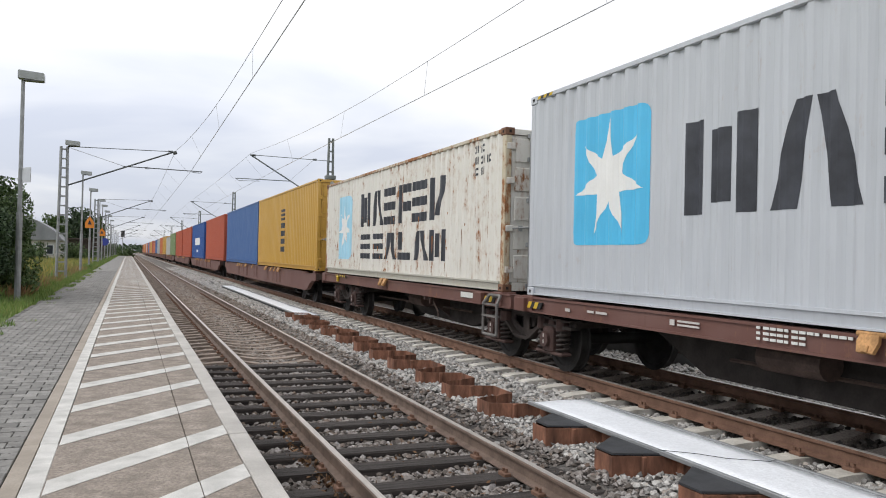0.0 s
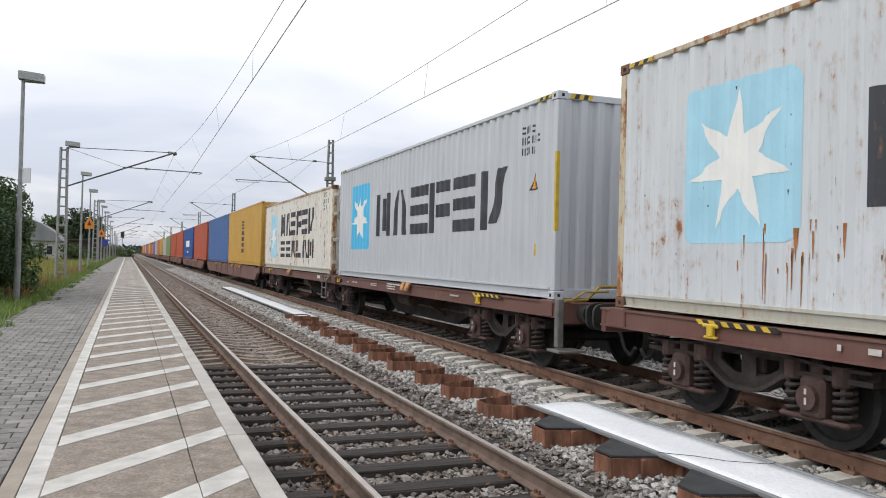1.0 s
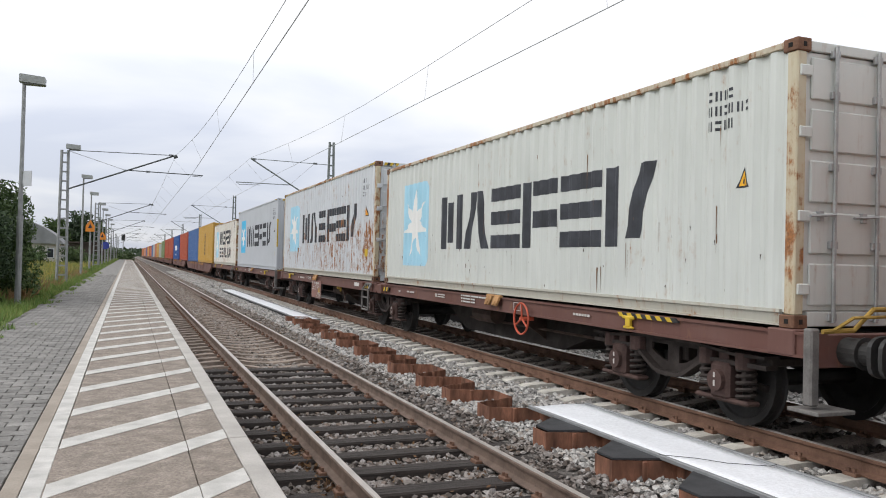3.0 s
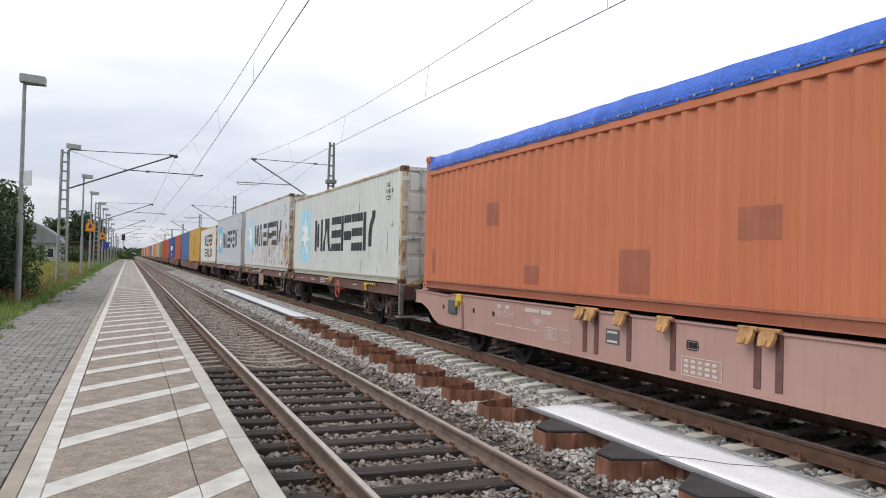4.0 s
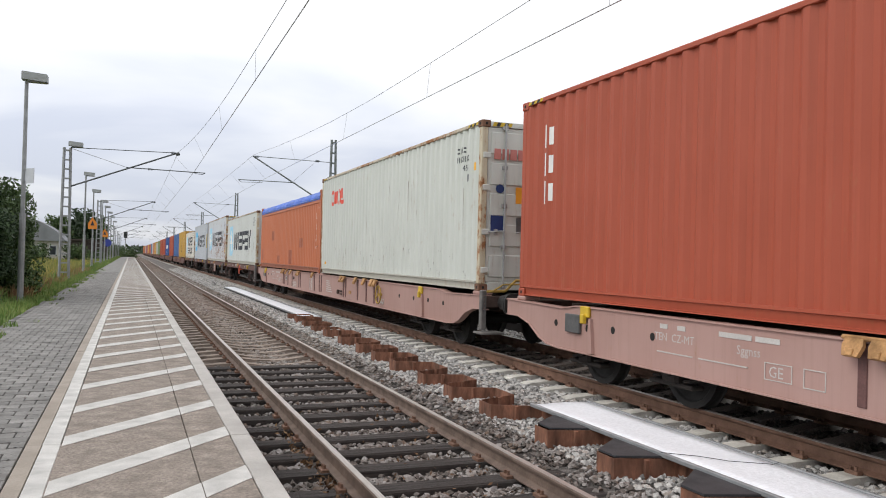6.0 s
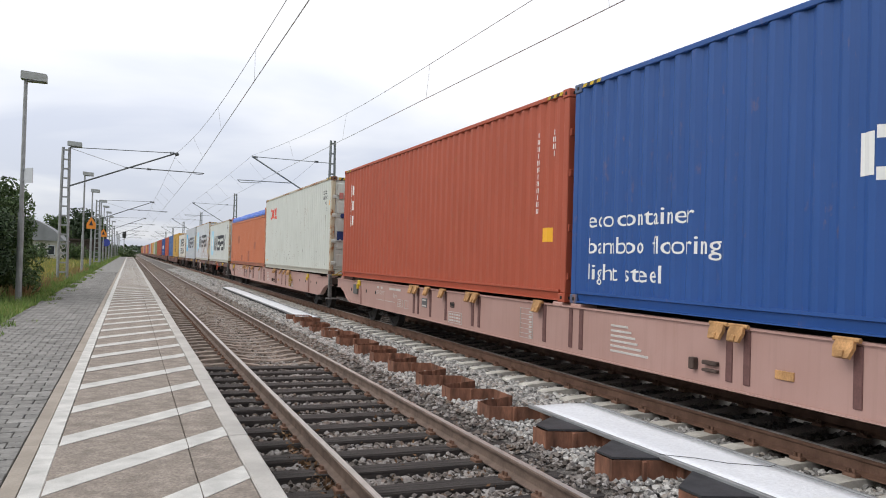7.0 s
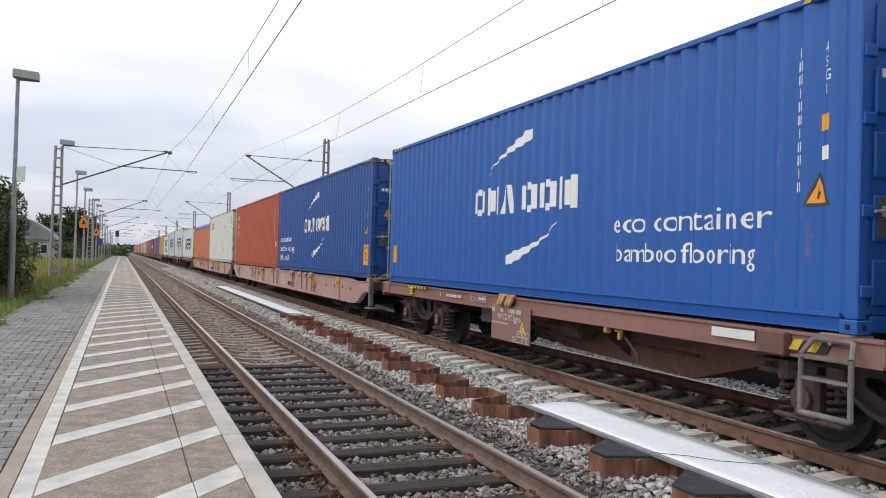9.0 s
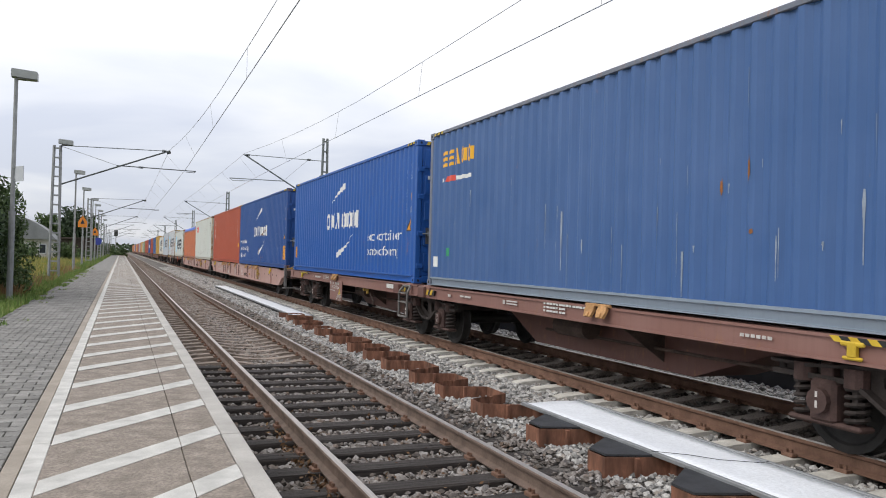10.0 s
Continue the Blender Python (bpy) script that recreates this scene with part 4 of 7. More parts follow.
def near_containers():
    # worn white box, two-line wordmark
    c = load(container("weathered white shipping container with dark wordmark and rusty frame", WHITE_OLD, WHITE_OLD, "door", False, casting=M["casting_rust"], post=M["frame_pale_rust"], rail=M["rail_rusty"], bottom=M["rail_dirty"]), 35.04)
    star_logo(c, 1.45, 2.8, 0.42, 2.12, M["logo_blue_faded"])
    decal("wordmark", bar_mark("uwhphd", 3.7, 9.68, 1.24, 2.07), M["ink"], c, "dark block wordmark")
    decal("wordmark", bar_mark("hhwlwu", 3.75, 9.76, 0.45, 1.05), M["ink"], c, "dark block wordmark")
    code_bars(c, 10.9, 2.3, (4, 6, 4), 0.13, 0.13, M["ink"], 0.06)
    runs(c, 90, 14, M["rust_orange"], 0.4, 11.9, 0.3, 1.6, 0.35, 0.013, "orange rust runs")
    # clean grey box
    c = load(container("clean light grey shipping container with sky-blue star panel", GREY, GREY, "wall"), 22.0)
    star_logo(c, 1.2, 2.88, 0.72, 2.36, M["logo_blue"])
    decal("wordmark", bar_mark("uwhphd", 3.48, 10.68, 1.02, 2.0), M["ink"], c, "dark block wordmark")
    code_bars(c, 11.1, 2.42, (4, 6, 4), 0.1, 0.11, M["ink"], 0.05)
    warning_triangle(c, 11.37, 1.56, 0.28)
    decal("label", [rect(11.5, 11.62, 0.6, 0.78)], M["hazard_yellow"], c, "yellow label")
    part("warning_stripe", boxes((-HALF - 0.002, -HALF + 0.05, -LENGTH / 2 - 0.003, -LENGTH / 2 + 0.04, 0.95, 2.05)), M["hazard_yellow"], c, "yellow caution strip on the corner post")
    hazard(c, 2.896)
    # rusted pale box
    c = load(container("pale grey shipping container heavily streaked with rust", GREY_OLD, GREY_OLD, "door", True, casting=M["casting_rust"], post=M["frame_pale_rust"], rail=M["rail_rusty"], bottom=M["rail_dirty"]), 8.29)
    star_logo(c, 1.2, 2.8, 0.75, 2.35, M["logo_blue_faded"])
    decal("wordmark", bar_mark("uwhphd", 3.45, 10.55, 1.02, 1.98), M["ink_worn"], c, "worn dark block wordmark")
    code_bars(c, 10.95, 2.45, (4, 6, 3), 0.1, 0.11, M["ink"], 0.06)
    warning_triangle(c, 11.2, 1.6, 0.28)
    decal("label", [rect(11.3, 11.45, 0.6, 0.78)], M["hazard_yellow"], c, "yellow label")
    runs(c, 190, 9, M["rust_orange"], 3.8, 11.9, 0.3, 1.5, 0.5, 0.012, "orange rust runs")
    runs(c, 22, 10, M["rust_orange"], 2.0, 3.3, 0.5, 0.95, 0.7, 0.018, "orange rust runs")
    runs(c, 90, 11, M["chip"], 0.4, 11.9, 0.25, 2.5, 0.07, 0.010, "small dark paint chips", "paint_chip")
    hazard(c, 2.896)
    # greenish white box
    c = load(container("pale greenish-white shipping container with faded star panel", WHITE_2, WHITE_2, "door", False, casting=M["casting_rust"], post=M["frame_pale_rust"], rail=M["rail_rusty"], bottom=M["rail_dirty"]), -4.78)
    star_logo(c, 1.16, 2.76, 0.42, 2.12, M["logo_blue_faded"])
    decal("wordmark", bar_mark("uwhphd", 3.42, 10.2, 0.75, 1.72), M["ink"], c, "dark block wordmark")
    code_bars(c, 11.0, 2.2, (4, 6, 4), 0.1, 0.1, M["ink"], 0.05)
    warning_triangle(c, 11.4, 1.3, 0.2, M["yellow_letters"])
    runs(c, 70, 12, M["chip"], 0.4, 11.9, 0.22, 1.1, 0.08, 0.010, "small dark paint chips", "paint_chip")
    runs(c, 26, 13, M["rust_run"], 0.4, 11.9, 0.3, 2.2, 0.5, 0.008, "thin dark rust runs")
    # orange open-top box with tarpaulin
    c = load(container("salmon-orange open-top shipping container with blue tarpaulin roof", ORANGE, ORANGE, "door", False, tarp=M["tarp"], bottom=M["frame_orange"]), -18.48)
    for s0, s1, z0, z1 in ((2.9, 3.35, 1.12, 1.5), (4.3, 4.75, 0.22, 0.5), (6.8, 7.45, 0.2, 0.72), (8.85, 9.42, 0.80, 1.12), (0.4, 0.55, 0.3, 0.75)):
        decal("paint_patch", [rect(s0, s1, z0, z1)], M["patch"], c, "darker repaired paint patch")
    vertical_bars(c, 11.42, 2.02, 11, 0.118, 0.08, M["white_paint"])
    text_decal("4 5 G 1", 11.70, 2.0, 0.09, M["white_paint"], c, 0.5)
    decal("label", [rect(11.72, 11.86, 1.33, 1.46)], M["hazard_yellow"], c, "yellow label")
    warning_triangle(c, 11.68, 0.8, 0.2)
    # off-white box with red mark
    c = load(container("pale greenish-white shipping container with small red mark, grey doors", OFFWHITE, OFFWHITE, "door", True, casting=M["casting_rust"], post=M["frame_pale_rust"], rail=M["rail_rusty"], bottom=M["rail_dirty"]), -30.8)
    decal("wordmark", bar_mark("bbbl", 1.18, 2.75, 2.0, 2.44), M["red_paint"], c, "red block mark")
    code_bars(c, 11.08, 2.42, (4, 6), 0.095, 0.1, M["ink"], 0.06)
    text_decal("4511", 11.35, 2.10, 0.1, M["ink"], c, 0.9)
    decal("label", [rect(11.78, 11.93, 2.06, 2.2)], M["yellow_letters"], c, "yellow label")
    decal("label", [rect(11.48, 11.62, 1.90, 2.02)], M["ink"], c, "dark code label")
    decal("label", [rect(0.52, 0.66, 0.28, 0.36)], M["yellow_letters"], c, "yellow label")
    runs(c, 40, 5, M["rust_run"], 1.5, 11.4, 0.5, 2.2, 0.9, 0.0065, "thin dark rust runs")
    runs(c, 50, 6, M["chip"], 5.0, 11.6, 0.25, 0.8, 0.12, 0.009, "small dark paint chips", "paint_chip")
    hazard(c, 2.896)
    end_marks(c, "pale")
    # oxide red box
    c = load(container("oxide red shipping container with white upright mark", RED, RED, "door"), -44.5)
    for k in range(3):
        z = 2.14 - k * 0.40
        decal("wordmark", [rect(0.68, 0.75, z, z + 0.33), rect(0.81, 0.90, z + 0.04, z + 0.29)], M["white_paint"], c, "white upright mark")
    vertical_bars(c, 11.3, 2.4, 12, 0.10, 0.07, M["white_paint"])
    vertical_bars(c, 11.7, 2.4, 4, 0.10, 0.07, M["white_paint"])
    decal("label", [rect(11.45, 11.75, 0.82, 1.02)], M["yellow_letters"], c, "yellow label")
    hazard(c, 2.896)
    # two deep blue boxes
    c = load(container("deep blue shipping container with white swoosh mark and rust spots", BLUE, BLUE, "door", casting=M["frame_blue_rust"]), -56.84)
    swoosh(c)
    blot = random.Random(31)
    for s, z, rs, rz in ((5.88, 1.36, 0.04, 0.16), (6.55, 1.32, 0.13, 0.07), (6.5, 1.6, 0.09, 0.05), (6.95, 1.33, 0.12, 0.08), (7.14, 1.42, 0.1, 0.07), (7.33, 1.58, 0.1, 0.13), (7.45, 1.47, 0.09, 0.1), (7.58, 1.44, 0.07, 0.1),
                         (6.02, 2.26, 0.025, 0.13), (6.3, 2.3, 0.02, 0.15), (5.85, 0.62, 0.035, 0.15), (6.75, 0.72, 0.06, 0.04), (6.5, 0.26, 0.1, 0.09), (6.62, 0.38, 0.04, 0.09)):
        rust_blotch(c, s, z, rs, rz, blot)
    for k, (w, z) in enumerate((("eco container", 0.99), ("bamboo flooring", 0.66), ("light steel", 0.33))):
        text_decal(w, 0.40, z, 0.20, M["white_paint"], c, width=(2.08, 2.48, 1.53)[k])
    side_marks(c)
    decal("label", [rect(11.55, 11.95, 0.32, 0.82)], M["orange_label"], c, "orange caution label")
    text_decal("CAUTION", 11.58, 0.70, 0.07, M["ink"], c, 0.85)
    text_decal("9'6\"", 11.66, 0.52, 0.1, M["ink"], c)
    text_decal("HIGH", 11.62, 0.42, 0.07, M["ink"], c, 1.0)
    hazard(c, 2.896)
    end_marks(c, "blue")
    runs(c, 26, 15, M["scratch"], 6.8, 11.2, 0.5, 2.0, 0.35, 0.007, "pale scraped streaks", "scratch")
    c = load(container("bright blue shipping container with white swoosh mark and wording", BLUE_2, BLUE_2, "door"), -70.52)
    swoosh(c)
    text_decal("eco container", 8.64, 0.89, 0.235, M["white_paint"], c, width=2.58)
    text_decal("bamboo flooring", 8.72, 0.55, 0.215, M["white_paint"], c, width=2.33)
    side_marks(c)
    decal("label", [rect(0.24, 0.49, 0.42, 0.78)], M["orange_label"], c, "orange caution label")
    text_decal("CAUTION", 0.25, 0.70, 0.05, M["ink"], c, 0.8)
    text_decal("9'6\"", 0.30, 0.58, 0.08, M["ink"], c)
    text_decal("HIGH", 0.27, 0.46, 0.055, M["ink"], c, 1.0)
    hazard(c, 2.896)
    end_marks(c, "blue")
    # faded blue box
    c = load(container("faded blue shipping container with amber mark and grey bottom rail", BLUE_3, M["frame_grey_blue"], "door", bottom=M["frame_slate"]), -83.45)
    decal("wordmark", bar_mark("hhwbb", 0.56, 2.0, 2.2, 2.48), M["yellow_letters"], c, "amber block mark")
    decal("wordmark", [rect(0.57, 0.72, 1.93, 2.0)], M["white_paint"], c, "small white bar")
    decal("wordmark", [[(0.78, 1.92), (1.2, 1.92), (1.25, 2.02), (0.83, 2.02)]], M["red_paint"], c, "small red bar")
    decal("wordmark", [rect(1.3, 1.93, 1.92, 1.99)], M["white_paint"], c, "small white bar")
    decal("label", [rect(0.25, 0.5, 0.36, 0.55)], M["white_paint"], c, "white label")
    decal("label", [rect(0.84, 1.06, 0.56, 0.71)], M["logo_green"], c, "green label")
    runs(c, 22, 7, M["scratch"], 4.5, 10.4, 0.6, 1.5, 0.9, 0.014, "pale scraped streaks", "scratch")
    runs(c, 14, 8, M["scratch"], 1.0, 11.6, 1.0, 2.5, 0.5, 0.006, "pale scraped streaks", "scratch")
    for s, z, rs, rz in ((8.5, 1.45, 0.025, 0.14), (8.1, 1.3, 0.018, 0.10), (8.55, 0.85, 0.03, 0.03)):
        rust_blotch(c, s, z, rs, rz, random.Random(3), M["rust_orange"])
    hazard(c, 2.896)


def runs(c, n, seed, material, s0, s1, z0, z1, long, wide, label, name="rust_run"):
    """Thin run-off streaks below small spots; several streaks to a part."""
    r = random.Random(seed)
    polys = []
    for _ in range(n):
        s, z = r.uniform(s0, s1), r.uniform(z0, z1)
        d, w = long * r.uniform(0.2, 1.0) ** 1.6, wide * r.uniform(0.4, 1.3)
        d = min(d, z - 0.18)
        if d < 0.02:
            continue
        left, right = [], []
        m = 6
        for k in range(m + 1):
            f = k / m
            q = w * (1.0 - 0.75 * f) * r.uniform(0.5, 1.3)
            left.append((s - q * r.uniform(0.5, 1.0), z - d * f))
            right.append((s + q * r.uniform(0.5, 1.0), z - d * f))
        polys.append(left + right[::-1])
    tagged(decal(name, polys, material, c, label, 0.005), kind="stuff")


def rust_blotch(c, s, z, rs, rz, rng, material=None):
    """Ragged patch of bare rust where the paint has come off."""
    ring = []
    for k in range(18):
        q = 0.6 + 0.45 * rng.random()
        ring.append((s + rs * q * math.cos(math.tau * k / 18), z + rz * q * math.sin(math.tau * k / 18)))
    decal("rust_patch", [ring], material or M["casting_rust"], c, "ragged brown rust patch", 0.006)


def swoosh(c):
    decal("wordmark", bar_mark("buw", 4.48, 6.02, 1.25, 1.69) + bar_mark("bbu", 6.18, 7.85, 1.24, 1.68), M["white_paint"], c, "white block mark")
    up, lo = [], []
    n = 9
    for k in range(n):
        f = k / (n - 1)
        s, z = 5.05 + 1.48 * f, 1.90 + 0.5 * f ** 0.62
        w = 0.015 + 0.20 * f ** 1.5 * (1 if f < 0.95 else 0.6)
        up.append((s, z, w))
        s, z = 7.28 - 1.5 * f, 1.08 - 0.55 * f ** 0.62
        lo.append((s, z, w))
    quads = []
    for a, b in zip(up, up[1:]):
        quads.append([(a[0], a[1] - a[2] / 2), (b[0], b[1] - b[2] / 2), (b[0], b[1] + b[2] / 2), (a[0], a[1] + a[2] / 2)])
    for a, b in zip(lo, lo[1:]):
        quads.append([(b[0], b[1] - b[2] / 2), (a[0], a[1] - a[2] / 2), (a[0], a[1] + a[2] / 2), (b[0], b[1] + b[2] / 2)])
    for half in (quads[:n - 1], quads[n - 1:]):
        decal("logo_swoosh", half, M["white_paint"], c, "white swoosh")


def side_marks(c):
    vertical_bars(c, 11.50, 2.46, 11, 0.118, 0.075, M["white_paint"])
    for k, ch in enumerate("45G1"):
        text_decal(ch, 11.79, 2.36 - k * 0.118, 0.09, M["white_paint"], c)
    decal("label", [rect(11.76, 11.87, 1.70, 1.84)], M["orange_label"], c, "orange label")
    decal("label", [rect(11.77, 11.87, 1.45, 1.57)], M["white_paint"], c, "white label")
    warning_triangle(c, 11.60, 1.06, 0.30)


def end_marks(c, kind):
    """Labels on the rear doors."""
    y = -LENGTH / 2 + 0.008

    def plate(x0, x1, z0, z1, mat, label):
        part("label", boxes((x0, x1, y - 0.004, y + 0.012, z0, z1)), mat, c, label)
    if kind == "pale":
        for k in range(4):
            plate(-0.98 + k * 0.15, -0.86 + k * 0.15, 2.24, 2.42, M["red_faded"], "faded red mark")
        plate(-0.56, -0.28, 1.50, 1.78, M["orange_label"], "orange caution label")
        plate(-1.02, -0.78, 1.02, 1.28, M["logo_navy"], "navy label")
        plate(-0.54, -0.38, 1.0, 1.26, M["dark_plate"], "grey data plate")
        part("label", tube(bmesh.new(), (-0.86, y - 0.004, 1.74), (-0.86, y + 0.01, 1.74), 0.075, 14), M["logo_navy"], c, "round blue label")
        for k in range(3):
            plate(0.18, 0.62, 1.72 - k * 0.14, 1.78 - k * 0.14, M["ink"], "data line as a bar")
    else:
        for k in range(6):
            plate(-0.98 + k * 0.085, -0.915 + k * 0.085, 2.1, 2.17, M["white_paint"], "white mark")
        bm = bmesh.new()
        bm.faces.new([bm.verts.new(v) for v in ((-0.92, y - 0.003, 1.5), (-0.68, y - 0.003, 1.5), (-0.80, y - 0.003, 1.7))])
        part("warning_label", bm, M["orange_label"], c, "orange warning triangle")
        plate(-1.0, -0.80, 0.80, 1.12, M["dark_plate"], "grey data plate")
        plate(-0.45, -0.15, 0.98, 1.14, M["logo_green"], "green label")
        part("label", tube(bmesh.new(), (-0.36, y - 0.004, 1.56), (-0.36, y + 0.01, 1.56), 0.09, 14), M["white_paint"], c, "round white label")


M["ink_worn"] = paint("worn_dark_lettering_paint", (0.032, 0.036, 0.046), 0.16, 0.0, belt=(0.05, 1.9, 5.6, -4.5, 0.075))
M["patch"] = rough_mat("darker_orange_patch", (0.33, 0.105, 0.06), 0.9, 1.1, 3, 50, 0.6, 0.1, grain=0.15)
M["frame_orange"] = paint("grimy_orange_frame_paint", (0.34, 0.11, 0.065), 0.3, 0.1)
M["frame_pale_rust"] = paint("rust_streaked_cream_frame_paint", (0.56, 0.50, 0.36), 0.5, 0.1)
M["rail_dirty"] = paint("dirty_beige_rail_paint", (0.47, 0.46, 0.40), 0.22, 0.1)
M["rail_rusty"] = paint("rust_bitten_cream_rail_paint", (0.52, 0.47, 0.36), 0.55, 0.1)
M["frame_slate"] = paint("slate_grey_rail_paint", (0.24, 0.29, 0.35), 0.04, 0.1)
M["scratch"] = rough_mat("pale_scraped_paint", (0.36, 0.42, 0.50), 0.7, 1.2, 5, 40, 0.7, 0.1)
M["rust_run"] = rough_mat("dark_rust_run", (0.20, 0.115, 0.065), 0.6, 1.5, 5, 40, 0.85, 0.1)
M["rust_orange"] = rough_mat("orange_rust_run", (0.42, 0.17, 0.055), 0.5, 1.3, 6, 40, 0.85, 0.2)
M["chip"] = rough_mat("dark_paint_chip", (0.10, 0.075, 0.06), 0.6, 1.5, 8, 50, 0.85, 0.1)
M["frame_blue_rust"] = paint("rust_spotted_blue_frame_paint", (0.04, 0.075, 0.17), 0.45, 0.1)
M["frame_grey_blue"] = paint("grey_blue_frame_paint", (0.14, 0.16, 0.21), 0.2, 0.1)
M["logo_green"] = rough_mat("green_label", (0.03, 0.30, 0.13), 0.9, 1.1, 6, 60, 0.5, 0.05, grain=0.15)
M["logo_navy"] = rough_mat("navy_label", (0.02, 0.045, 0.16), 0.9, 1.1, 6, 60, 0.5, 0.05)
M["dark_plate"] = rough_mat("grey_data_plate", (0.10, 0.10, 0.10), 0.8, 1.3, 6, 60, 0.5, 0.05)
M["red_faded"] = rough_mat("faded_red_mark", (0.55, 0.20, 0.17), 0.9, 1.1, 6, 60, 0.6, 0.05)
near_containers()


def far_containers():
    """The boxes farther up the train: paint, front end, height."""
    rows = [(YELLOW, 48.5, 1), (BLUE_3, 61.0, 1), (RED, 74.9, 1), (BLUE, 89.0, 1), (RED, 102.9, 1), (RED, 116.5, 1), (GREEN, 130.6, 1), (PALE, 143.2, 0),
            (YELLOW, 157.2, 1), (ORANGE, 170.0, 1), (PALE, 184.0, 1), (BLUE_3, 197.0, 1), (ORANGE, 211.0, 0), (RED, 224.0, 1), (YELLOW, 238.0, 1),
            (ORANGE, 251.0, 1), (BLUE_3, 265.0, 1), (RED, 278.0, 1), (PALE, 292.0, 0), (ORANGE, 305.0, 1), (RED, 319.0, 1), (YELLOW, 332.0, 1), (RED, 346.0, 1), (ORANGE, 359.0, 1)]
    names = {YELLOW: "ochre yellow", BLUE_3: "blue", RED: "oxide red", BLUE: "deep blue", GREEN: "green", PALE: "pale grey", ORANGE: "salmon orange"}
    for k, (mat, front, tall) in enumerate(rows):
        c = load(container(names[mat] + " shipping container farther up the train", mat, mat, "door", bool(tall), simple=k > 1), front)
        if k == 0:
            decal("wordmark", [rect(5.6, 6.5, 1.8 + j * 0.16, 1.9 + j * 0.16) for j in range(3)] + [rect(5.6, 6.5, 0.6 + j * 0.3, 0.8 + j * 0.3) for j in range(4)], M["ink"], c, "dark stacked bars mark")
        if k == 3:
            decal("wordmark", [rect(3.5, 8.2, 1.1, 1.7), rect(5, 6.8, 0.5, 0.7)], M["white_paint"], c, "white block mark")


far_containers()


# ---- wagons: place d counts backwards from the front end of the first container ----
M["wagon_brown"] = paint("oxide_brown_wagon_paint", (0.125, 0.050, 0.037), 0.16, 0.12, 0.65)
M["wagon_rose"] = paint("faded_rose_brown_wagon_paint", (0.235, 0.115, 0.092), 0.10, 0.12, 0.65)
M["wagon_pink"] = paint("faded_pink_brown_wagon_paint", (0.41, 0.245, 0.208), 0.05, 0.15, 0.6)
M["wagon_dark"] = rough_mat("grimy_brown_underframe", (0.075, 0.048, 0.038), 0.55, 1.5, 3, 40, 0.85, 0.3)
M["bogie"] = rough_mat("dusty_brown_bogie_steel", (0.034, 0.0255, 0.022), 0.55, 1.6, 4, 50, 0.85, 0.3)
M["axle_box"] = rough_mat("reddish_axle_box_paint", (0.066, 0.036, 0.030), 0.6, 1.5, 5, 50, 0.8, 0.3)
M["wheel"] = rough_mat("dark_wheel_steel", (0.016, 0.0145, 0.0135), 0.6, 1.5, 5, 50, 0.7, 0.2)
M["flap_ochre"] = rough_mat("ochre_rusty_flap_paint", (0.46, 0.25, 0.10), 0.55, 1.4, 6, 50, 0.8, 0.3, seed=True)
M["rail_yellow"] = rough_mat("worn_yellow_rail_paint", (0.42, 0.27, 0.05), 0.6, 1.25, 6, 50, 0.7, 0.2)
M["red_wheel"] = rough_mat("orange_red_handwheel_paint", (0.55, 0.10, 0.05), 0.8, 1.15, 6, 50, 0.6, 0.2)
M["buffer_black"] = rough_mat("greasy_black_buffer_steel", (0.028, 0.027, 0.026), 0.6, 1.7, 4, 50, 0.5, 0.2)
M["stencil"] = rough_mat("pale_stencil_paint", (0.55, 0.52, 0.49), 0.85, 1.1, 6, 60, 0.7, 0.1)
M["step_grey"] = rough_mat("grey_step_steel", (0.17, 0.16, 0.15), 0.6, 1.3, 5, 60, 0.7, 0.2)
M["white_label"] = rough_mat("white_label", (0.66, 0.66, 0.63), 0.9, 1.05, 5, 60, 0.6, 0.1)
# shade under the wagons put into the colour of bogies and centre beams
M["wagon_shade"] = rough_mat("black_underframe_shade", (0.030, 0.024, 0.021), 0.6, 1.5, 3, 40, 0.9, 0.3)
WHEELS = []
R_WHEEL = 0.46


def ring_stack(x, y, z0, z1, r, n, wire):
    """A coil spring as a winding tube."""
    bm = bmesh.new()
    steps, sides = n * 10, 5
    prev = None
    for k in range(steps + 1):
        a = 2 * math.pi * k / 10
        c = Vector((x + r * math.cos(a), y + r * math.sin(a), z0 + (z1 - z0) * k / steps))
        out = Vector((math.cos(a), math.sin(a), 0))
        ring = [bm.verts.new(c + out * wire * math.cos(2 * math.pi * j / sides) + Vector((0, 0, wire * math.sin(2 * math.pi * j / sides)))) for j in range(sides)]
        if prev:
            for j in range(sides):
                bm.faces.new((prev[j], prev[(j + 1) % sides], ring[(j + 1) % sides], ring[j]))
        prev = ring
    return bm


def lathe_x(profile, n=24):
    """Turns an (x, r) profile round the x axis."""
    bm = bmesh.new()
    rings = [[bm.verts.new((x, r * math.cos(2 * math.pi * k / n), r * math.sin(2 * math.pi * k / n))) for k in range(n)] for x, r in profile]
    for a, b in zip(rings, rings[1:]):
        for k in range(n):
            bm.faces.new((a[k], a[(k + 1) % n], b[(k + 1) % n], b[k]))
    bm.faces.new(rings[0])
    bm.faces.new(rings[-1])
    bmesh.ops.recalc_face_normals(bm, faces=bm.faces[:])
    return bm


